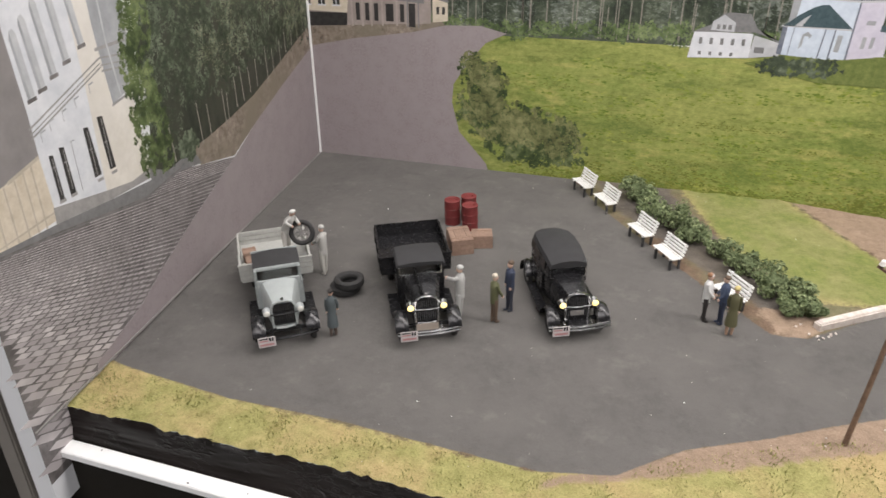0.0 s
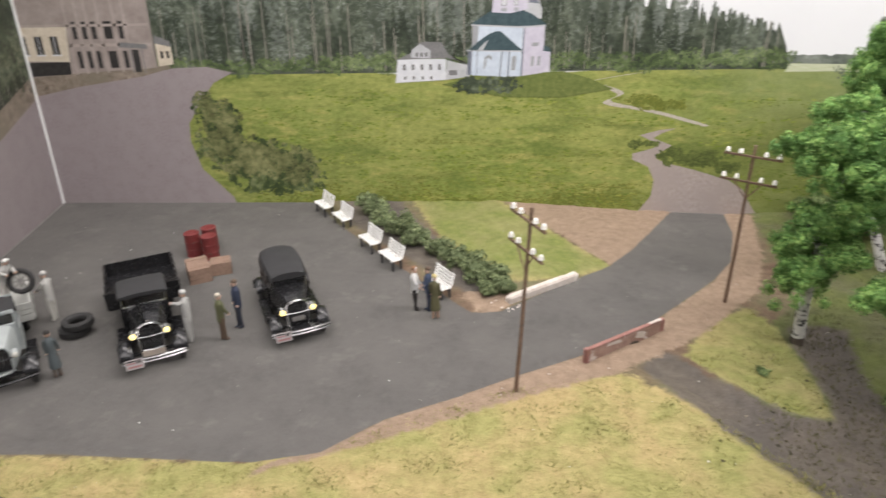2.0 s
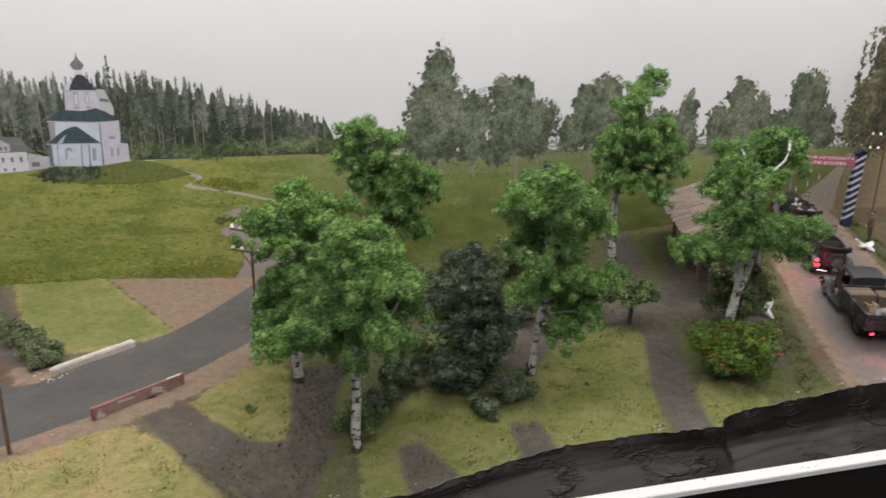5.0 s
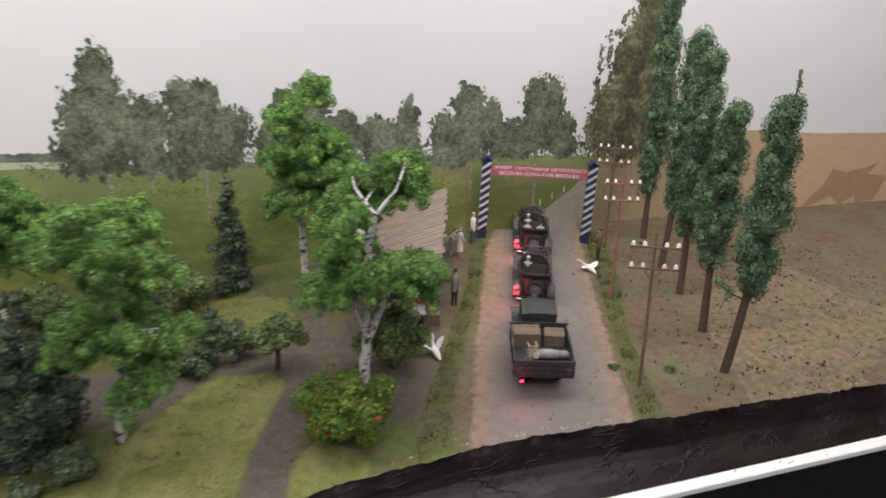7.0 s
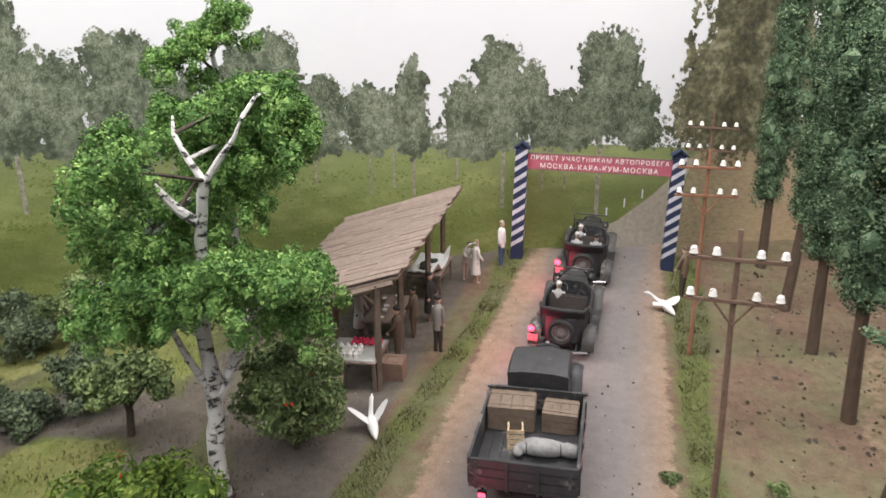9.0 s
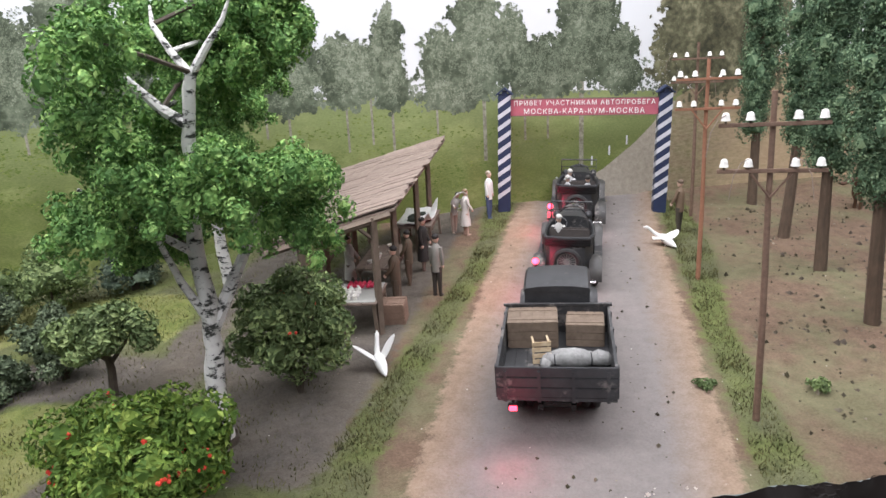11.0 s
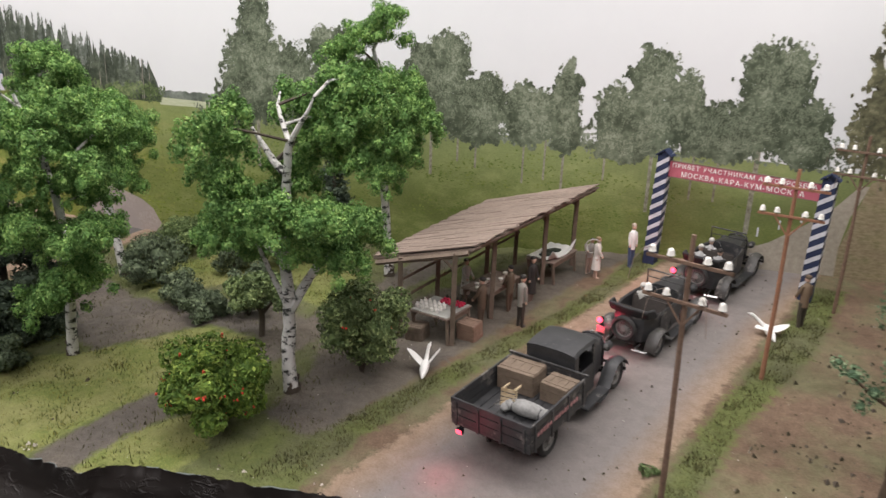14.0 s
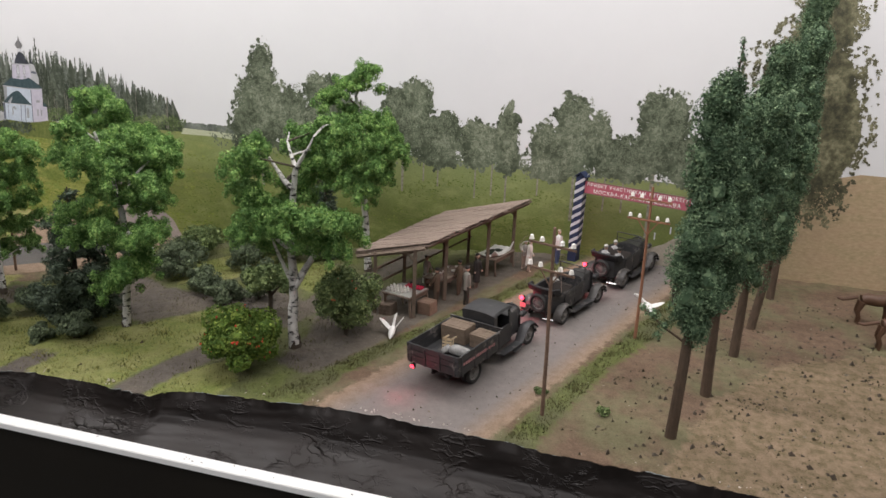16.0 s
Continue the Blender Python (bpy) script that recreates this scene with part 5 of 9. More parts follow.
    rects("printed_marker_posts", [(1.352 + 0.016 * k, 0.058 + 0.008 * k, 1.3535 + 0.016 * k, 0.066 + 0.008 * k) for k in range(5)], 2.9, P_WALL)
    # desert panel
    flat("printed_desert", [(1.574, -0.03), (2.35, -0.03)] + wavy(2.35, 1.574, lambda u: 0.157 + 0.006 * math.sin(u * 9), 0.004, 9, 6), 1, P_SAND, wall_east)
    flat("printed_dune", [(1.80, 0.044), (1.815, 0.062), (1.83, 0.074), (1.845, 0.1), (1.87, 0.094), (1.905, 0.1), (1.93, 0.108), (1.912, 0.09), (1.95, 0.085), (1.935, 0.05), (1.90, 0.046), (1.895, 0.058), (1.87, 0.045), (1.85, 0.06), (1.825, 0.05)], 1.8, P_DUNE, wall_east)


def build_street_mural():
    """The printed street on the side wall: white house, fence, grove, setts and the mauve road."""
    at, w = on_side, wall_west
    kerb_line = [(0.252, 0.0832), (0.2796, 0.0895), (0.3262, 0.0848), (0.363, 0.0901), (0.4136, 0.0979), (0.4551, 0.1028), (0.47, 0.105)]
    road_line = [(0.436, -0.04), (0.4085, 0.0058), (0.3988, 0.0079), (0.3569, 0.0172), (0.3232, 0.0308), (0.2773, 0.0466), (0.2366, 0.0591), (0.1972, 0.0709)]
    street = road_line + kerb_line + [(0.47, -0.04)]
    flat("printed_cobbled_street", street, 1, P_JOINT, w, at)
    # slanting courses of setts, smaller with distance
    rng = np.random.default_rng(4)
    cells = []
    z, step = -0.075, 0.0085
    while z < 0.125:
        step = max(0.0015, 0.0052 * (1 - z / 0.12))
        slope = float(np.interp(z, [0.0147, 0.0408, 0.0547, 0.0745, 0.1], [0.53, 0.45, 0.41, 0.305, 0.17]))
        u = 0.19 + rng.uniform(0, 0.01)
        while u < 0.475:
            ln = 2.3 * step * rng.uniform(0.75, 1.35)
            cells.append((u, z + slope * (u - 0.42), ln, step, slope))
            u += ln
        z += step
    c = np.array(cells)
    mid_u, mid_z = c[:, 0] + c[:, 2] * 0.5 - c[:, 3] * 0.87, c[:, 1] + c[:, 2] * c[:, 4] * 0.5 + c[:, 3] * 0.1
    keep = (inside_distance(mid_u, mid_z, street) > 0.0004) & (mid_u < 0.468)
    v, f = [], []
    for u, z, ln, step, slope in c[keep]:
        i, lay, j = len(v), 1.5 + rng.random() * 0.4, rng.uniform(-0.05, 0.05, 8)
        for k, (p, q) in enumerate(((0.09, 0.09), (0.89, 0.09), (0.89, 0.84), (0.09, 0.84))):
            p, q = p + j[2 * k] * 0.5, q + j[2 * k + 1]
            v.append(at(u + ln * p - 1.75 * step * q, z + ln * slope * p + 0.21 * step * q, lay))
        f.append((i, i + 1, i + 2, i + 3))
    tagged(_flat_mesh("printed_setts", v, f, P_COBBLE, w), kind="stuff")
    flat("printed_road", [(0.0, -0.04)] + road_line + [(0.1527, 0.0869), (0.0823, 0.1063), (0.0, 0.1269)], 2.4, P_ROAD, w, at)
    flat("printed_verge", [(0.0, 0.1269), (0.0823, 0.1063), (0.1527, 0.0869), (0.1968, 0.0723), (0.252, 0.0832), (0.262, 0.099), (0.2338, 0.105), (0.1951, 0.108), (0.1484, 0.118), (0.0923, 0.135), (0.0, 0.16)], 2.6, P_DIRT, w, at)
    # house, its return wall and the recess
    flat("printed_far_gable", [(0.39, 0.138), (0.47, 0.13), (0.47, 0.36), (0.39, 0.36)], 2.7, P_GABLE, w, at)
    flat("printed_fence", [(0.405, 0.106), (0.47, 0.104), (0.47, 0.131), (0.4364, 0.1386), (0.405, 0.146)], 2.8, P_CREAM, w, at)
    rects("printed_fence_posts", [[(u, 0.104), (u + 0.0012, 0.104), (u + 0.0006, 0.1455 - (u - 0.405) * 0.24), (u - 0.0006, 0.1455 - (u - 0.405) * 0.24)] for u in (0.418, 0.4245, 0.4315, 0.4395, 0.448, 0.457)]
          + [[(0.405, 0.1445), (0.4364, 0.1372), (0.4364, 0.1392), (0.405, 0.1465)], [(0.405, 0.1105), (0.455, 0.1075), (0.455, 0.1085), (0.405, 0.1118)]], 2.9, P_FENCE, w, at)
    flat("printed_white_building", [(0.4097, 0.1121), (0.3638, 0.1041), (0.361, 0.172), (0.3612, 0.198), (0.363, 0.36), (0.416, 0.36), (0.412, 0.2129), (0.4102, 0.1658), (0.4107, 0.1443)], 3.2, P_WALL, w, at)
    flat("printed_return_wall", [(0.3638, 0.1041), (0.3374, 0.1005), (0.3164, 0.1028), (0.3186, 0.1586), (0.3395, 0.1547), (0.3431, 0.1986), (0.3455, 0.36), (0.363, 0.36), (0.3612, 0.198), (0.361, 0.172)], 3.3, P_PALECREAM, w, at)
    flat("printed_grey_side", [(0.3455, 0.36), (0.29, 0.36), (0.3093, 0.2137), (0.3156, 0.1616), (0.3395, 0.1547), (0.3431, 0.1986)], 3.3, P_MIDGREY, w, at)
    flat("printed_plinth", [(0.4103, 0.1135), (0.3638, 0.1058), (0.3374, 0.102), (0.3164, 0.1043), (0.315, 0.097), (0.3599, 0.0986), (0.4114, 0.1037)], 3.4, P_PLINTH, w, at)
    flat("printed_far_pavement", [(0.316, 0.104), (0.262, 0.104), (0.25, 0.084), (0.2796, 0.0885), (0.319, 0.086)], 3.45, P_SHADE, w, at)
    flat("printed_pavement", [(0.47, 0.1085), (0.4536, 0.1066), (0.4114, 0.1037), (0.3599, 0.0986), (0.319, 0.0954), (0.274, 0.0942)] + kerb_line[1:], 3.5, P_SHADE, w, at)
    rects("printed_kerb_edge", [[(a[0], a[1] + 0.0004), (b[0], b[1] + 0.0004), (b[0], b[1] + 0.0016), (a[0], a[1] + 0.0016)] for a, b in zip(kerb_line[1:-1], kerb_line[2:])], 3.6, P_JOINT, w, at)
    bands = []
    for lift, thick in ((0.0, 0.0012), (-0.0028, 0.0009), (-0.0052, 0.0012)):
        bands.append([(0.4122, 0.1592 + lift), (0.3432, 0.1836 + lift), (0.3432, 0.1836 + lift + thick), (0.4122, 0.1592 + lift + thick)])
        bands.append([(0.3432, 0.1836 + lift * 1.5), (0.3165, 0.1815 + lift * 1.5), (0.3165, 0.1815 + lift * 1.5 + thick), (0.3432, 0.1836 + lift * 1.5 + thick)])
    bands += [[(0.3455, 0.1905), (0.3150, 0.1915), (0.3150, 0.1895), (0.3455, 0.1885)], [(0.3405, 0.1535), (0.3180, 0.1575), (0.3180, 0.1590), (0.3405, 0.1552)]]
    rects("printed_band", bands, 3.6, P_PLINTH, w, at)
    # five tall arched windows with their sills
    glass, reveal, sills = [], [], []
    for u0, z0, u1, z1 in ((0.4013, 0.1757, 0.4031, 0.2086), (0.3921, 0.179, 0.3944, 0.2144), (0.381, 0.184, 0.3837, 0.2214), (0.3685, 0.1893, 0.3715, 0.2272), (0.3532, 0.1954, 0.3575, 0.232)):
        wd = 0.0058
        glass.append([(u0, z0), (u0 + wd, z0 - 0.001), (u1 + wd, z1 - 0.002), (u1 + wd * 0.75, z1 + 0.002), (u1 + wd * 0.3, z1 + 0.003), (u1, z1)])
        reveal.append([(u0 + wd * 0.62, z0 - 0.0006), (u0 + wd, z0 - 0.001), (u1 + wd, z1 - 0.002), (u1 + wd * 0.75, z1 + 0.002)])
        sills.append([(u0 - 0.0008, z0 - 0.0022), (u0 + wd + 0.0008, z0 - 0.0032), (u0 + wd + 0.0008, z0 - 0.001), (u0 - 0.0008, z0)])
    for g in glass:
        flat("printed_arched_window", g, 3.6, P_LITGREY, w, at)
    rects("printed_window_reveals", reveal, 3.7, P_MIDGREY, w, at)
    rects("printed_sills", sills, 3.8, P_JOINT, w, at)
    rects("printed_ground_windows", [[(0.4038, 0.1423), (0.4003, 0.1417), (0.3999, 0.115), (0.4039, 0.1146)], [(0.3947, 0.1442), (0.3906, 0.1435), (0.3897, 0.1152), (0.3947, 0.1155)],
                                     [(0.3716, 0.1486), (0.367, 0.1482), (0.3647, 0.1174), (0.3714, 0.1173)], [(0.3577, 0.1515), (0.3523, 0.151), (0.3502, 0.117), (0.3561, 0.1172)]], 3.7, P_DARK, w, at)
    rects("printed_window_bars", [(u, 0.118, u + 0.0006, z) for u, z in ((0.4012, 0.140), (0.3914, 0.142), (0.3682, 0.147), (0.3536, 0.150))] + [(u, 0.1345, u + 0.0035, 0.1352) for u in (0.4002, 0.3904, 0.3672, 0.3524)]
          + [(u, 0.1135, u + 0.0056, 0.1155) for u in (0.399, 0.389, 0.364, 0.350)], 3.8, P_PLINTH, w, at)
    rects("printed_panels", [[(0.3842, 0.1449), (0.3836, 0.1449), (0.3838, 0.1139), (0.3845, 0.1139)], [(0.3842, 0.1449), (0.3812, 0.1449), (0.3812, 0.1443), (0.3842, 0.1443)]]
          + [[(u, z), (u - 0.0045, z + 0.0008), (u - 0.0045, z - 0.0002), (u, z - 0.0010)] for u, z in ((0.4052, 0.1564), (0.3969, 0.1604), (0.3852, 0.1629), (0.373, 0.1669), (0.3583, 0.1717))]
          + [[(u, z), (u - 0.0005, z), (u - 0.0005, z - 0.006), (u, z - 0.006)] for u, z in ((0.4052, 0.1564), (0.3969, 0.1604), (0.3852, 0.1629), (0.373, 0.1669), (0.3583, 0.1717))], 3.65, P_MIDGREY, w, at)
    rects("printed_downpipe", [[(0.3290, 0.1569), (0.3306, 0.1569), (0.3344, 0.1919), (0.3328, 0.1919)], [(0.3328, 0.1919), (0.3344, 0.1919), (0.3346, 0.36), (0.333, 0.36)]], 3.9, P_LITGREY, w, at)
    # grove: shade, trunks, small leaves in sun and shadow
    flat("printed_grove_shade", [(0.0, 0.150), (0.0923, 0.126), (0.1484, 0.112), (0.1951, 0.105), (0.2338, 0.1005), (0.26, 0.099), (0.2937, 0.0946), (0.309, 0.1), (0.311, 0.117), (0.306, 0.134), (0.304, 0.1557), (0.307, 0.1776), (0.293, 0.2064), (0.28, 0.36), (0.0, 0.36)], 4.0, P_GROVE, w, at)
    blobs = [(u, z, 0.026, 0.022) for u in np.linspace(0.005, 0.275, 12) for z in np.arange(0.162, 0.35, 0.026)]
    blobs += [(0.292, 0.125, 0.022, 0.025), (0.3, 0.155, 0.02, 0.02), (0.295, 0.185, 0.02, 0.025), (0.29, 0.215, 0.02, 0.03), (0.24, 0.138, 0.026, 0.012), (0.19, 0.14, 0.03, 0.012), (0.13, 0.147, 0.03, 0.012), (0.06, 0.156, 0.03, 0.01)]
    printed_leaves("printed_grove", blobs, 90000, 0.0010, 4.2, P_WOODS, 41, w, at, holes=0.5)
    printed_leaves("printed_grove_leaves", [(u, z, 0.018, 0.014) for u, z in zip(rng.uniform(0.0, 0.28, 34), rng.uniform(0.15, 0.34, 34))], 14000, 0.0008, 5.2, P_OLIVELEAF, 44, w, at, holes=0.8)
    printed_leaves("printed_sunlit_leaves", [(0.312, 0.118, 0.012, 0.018), (0.315, 0.145, 0.010, 0.015), (0.309, 0.17, 0.014, 0.02), (0.30, 0.14, 0.014, 0.02), (0.302, 0.20, 0.014, 0.02), (0.298, 0.11, 0.012, 0.012), (0.312, 0.185, 0.008, 0.012), (0.30, 0.24, 0.012, 0.03)],
                   15000, 0.0010, 5.6, P_SUNLEAF, 42, w, at, holes=0.7)
    rects("printed_stems", [[(u, z0), (u + 0.0014, z0), (u + 0.001 + lean, z0 + h), (u + lean, z0 + h)] for u, z0, h, lean in ((0.242, 0.0974, 0.035, 0.002), (0.228, 0.101, 0.025, 0.001), (0.2013, 0.1012, 0.03, 0.001), (0.196, 0.104, 0.022, -0.001), (0.179, 0.11, 0.026, 0.0), (0.165, 0.112, 0.03, 0.002),
           (0.1506, 0.116, 0.022, 0.001), (0.136, 0.118, 0.024, 0.0), (0.1124, 0.1187, 0.03, 0.001), (0.098, 0.123, 0.022, 0.001), (0.081, 0.129, 0.02, 0.0), (0.066, 0.134, 0.022, 0.001), (0.05, 0.138, 0.02, 0.0), (0.034, 0.142, 0.02, 0.001), (0.018, 0.147, 0.02, 0.0), (0.283, 0.097, 0.03, 0.002))], 5.1, P_TRUNK, w, at)
    printed_leaves("printed_shrub", [(0.263, 0.1025, 0.0115, 0.0105)], 1400, 0.0011, 5.6, P_WOODS, 43, w, at)


build_mural()
build_street_mural()


def build_room():
    """The plain museum room behind the camera."""
    for nm, p, s in (("wall_south", (0.9, -2.6, 0.6), (6.0, 0.1, 3.2)), ("wall_left_room", (-2.1, -0.9, 0.6), (0.1, 3.4, 3.2)), ("wall_right_room", (3.9, -0.9, 0.6), (0.1, 3.4, 3.2)),
                     ("floor", (0.9, -0.9, -1.0), (6.0, 3.4, 0.1)), ("ceiling", (0.9, -0.9, 2.2), (6.0, 3.4, 0.1))):
        ob = part(nm, Shape().box(*p, *s), ROOMWALL, unit=1.0, smooth=False)
        tagged(ob, "plain grey museum room surface", "wall", kind="structure")


build_room()

# ---- vehicles ----


def wheel(parent, x, y, r, width, tyre_mat, rim_mat, dual=False):
    w = part("wheel", Shape().cyl(0, 0, 0, r * 0.2, width * 1.05, 0, 90), rim_mat, parent)
    w.location = (x * MM, y * MM, r * MM)
    t = Shape().ring(0, 0, 0, r * 0.83, r * 0.17, 0, 90, 0, 26, 8, width / (r * 0.34))
    if dual:
        t.ring(-width * 1.15 * (1 if x > 0 else -1), 0, 0, r * 0.83, r * 0.17, 0, 90, 0, 26, 8, width / (r * 0.34))
    part("tyre", t, tyre_mat, w)
    rim = Shape().ring(0, 0, 0, r * 0.63, r * 0.055, 0, 90, 0, 24, 6, 2.0)
    for k in range(10):
        rim.cyl(0, 0, 0, r * 0.035, r * 1.26, k * 18, 0, 0, None, 5)
    rim.cyl(width * 0.35 * (1 if x > 0 else -1), 0, 0, r * 0.16, width * 0.5, 0, 90, 0, r * 0.12, 10)
    part("rim", rim, rim_mat, w)
    return w


def fender(parent, x, y, r, width, material, tail):
    """A swept mudguard over a wheel; tail > 0 runs it out backwards to the running board."""
    sh = Shape()
    pts = []
    for k in range(13):
        a = math.radians(20 + k * 14)
        pts.append((y + (r * 1.22) * math.cos(a), r + (r * 1.22) * math.sin(a)))
    if tail:
        pts = pts[:10] + [(y - r * 1.5, r * 1.05), (y - r * 1.9, r * 0.7), (y - tail, r * 0.62)]
    secs = []
    for k, (py, pz) in enumerate(pts):
        crown = width * 0.10
        secs.append([(x - width / 2, py, pz - crown * 1.6), (x - width / 4, py, pz - 0.2), (x, py, pz + crown * 0.4), (x + width / 4, py, pz - 0.2), (x + width / 2, py, pz - crown * 1.6),
                     (x + width / 4, py, pz - 0.9), (x, py, pz - 0.5), (x - width / 4, py, pz - 0.9)])
    sh.loft(secs)
    return part("mudguard", sh, material, parent)


def bonnet_sections(y0, y1, w0, w1, z0, top0, top1):
    def ring(y, w, top):
        return [(-w / 2, y, z0), (-w / 2, y, top - 3.5), (-w / 2 + 1.6, y, top - 1.2), (-w / 5, y, top), (w / 5, y, top), (w / 2 - 1.6, y, top - 1.2), (w / 2, y, top - 3.5), (w / 2, y, z0)]
    return [ring(y0, w0, top0), ring((y0 + y1) / 2, (w0 + w1) / 2, (top0 + top1) / 2 + 0.3), ring(y1, w1, top1)]


def front_end(parent, y, body, lit, plate_label, plated=True, bars=True, zr=12.0, bumper=True):
    """Radiator, headlamps, bumper and plate."""
    rad = part("radiator", Shape().box(0, y - 0.6, zr + 9.2, 13.5, 1.2, 15.5, bevel=0.3), BLACK, parent)
    gr = Shape()
    for k in range(9):
        gr.box(-5.6 + 1.4 * k, y + 0.15, zr + 9, 0.25, 0.4, 14)
    part("grille", gr, DUSTY, rad)
    shell = Shape()
    outline = [(-7.4, zr), (-7.7, zr + 8), (-7.6, zr + 15), (-6, zr + 18), (-2.5, zr + 19.3), (2.5, zr + 19.3), (6, zr + 18), (7.6, zr + 15), (7.7, zr + 8), (7.4, zr)]
    shell.tube([(u, y + 0.2, z) for u, z in outline], 0.85, 6)
    shell.tube([(-7.4, y + 0.2, zr), (0, y + 0.3, zr - 0.8), (7.4, y + 0.2, zr)], 0.8, 6)
    part("radiator_shell", shell, CHROME if lit else body, parent, "bright radiator surround" if lit else "painted radiator surround")
    part("radiator_cap", Shape().cyl(0, y - 0.3, zr + 20.2, 1.1, 1.6, n=10), CHROME, parent)
    if bars:
        part("lamp_bar", Shape().tube([(-11, y + 1.5, zr + 11), (0, y + 1.9, zr + 10.4), (11, y + 1.5, zr + 11)], 0.45, 6), CHROME if lit else BLACK, parent)
    for sx in (-1, 1):
        lamp = part("headlamp", Shape().cyl(sx * 10.6, y + 1.2, zr + 13.2, 2.2, 4.2, 90, 0, 0, 2.6, 16).ball(sx * 10.6, y - 0.9, zr + 13.2, 2.4, 2.2, 2.4, 12), CHROME if lit else body, parent)
        part("lens", Shape().ball(sx * 10.6, y + 3.2, zr + 13.2, 2.1, 0.9, 2.1, 14), LENS if lit else PALELENS, lamp, "glowing yellow lens" if lit else "clear lens")
    if bumper:
        b = Shape()
        for dz in ((0, 2.4) if lit else (1.2,)):
            b.tube([(-20, y + 7.5, 8.5 + dz), (-10, y + 9.2, 8.5 + dz), (0, y + 9.6, 8.5 + dz), (10, y + 9.2, 8.5 + dz), (20, y + 7.5, 8.5 + dz)], 0.95, 6)
        for sx in (-9, 9):
            b.box(sx, y + 5, 9.5, 1.0, 9, 1.2)
        part("bumper", b, CHROME if lit else BLACK, parent)
    if plated:
        px = 13.0
        pl = part("number_plate", Shape().box(px, y + 10.9, 9.5, 11, 0.5, 7.5, bevel=0.15), PLATE, parent, "white plate with black and red print")
        part("print_bars", Shape().box(px - 3.6, y + 11.2, 11.4, 1.0, 0.2, 2.6).box(px - 2.0, y + 11.2, 11.4, 1.0, 0.2, 2.6).box(px + 2, y + 11.2, 12.2, 5.4, 0.2, 0.8), BLACK, pl)
        part("print_bars", Shape().box(px + 2, y + 11.2, 10.6, 5.4, 0.2, 0.8).box(px, y + 11.2, 7.8, 8.6, 0.2, 1.4), PLATERED, pl)


def steering(parent, x, y, z):
    part("steering_wheel", Shape().ring(x, y, z, 3.6, 0.35, 55, 0, 0, 18, 6).tube([(x, y, z), (x, y + 5, z - 6)], 0.4, 6).tube([(x - 3.5, y, z), (x + 3.5, y, z)], 0.25, 5), BLACK, parent)


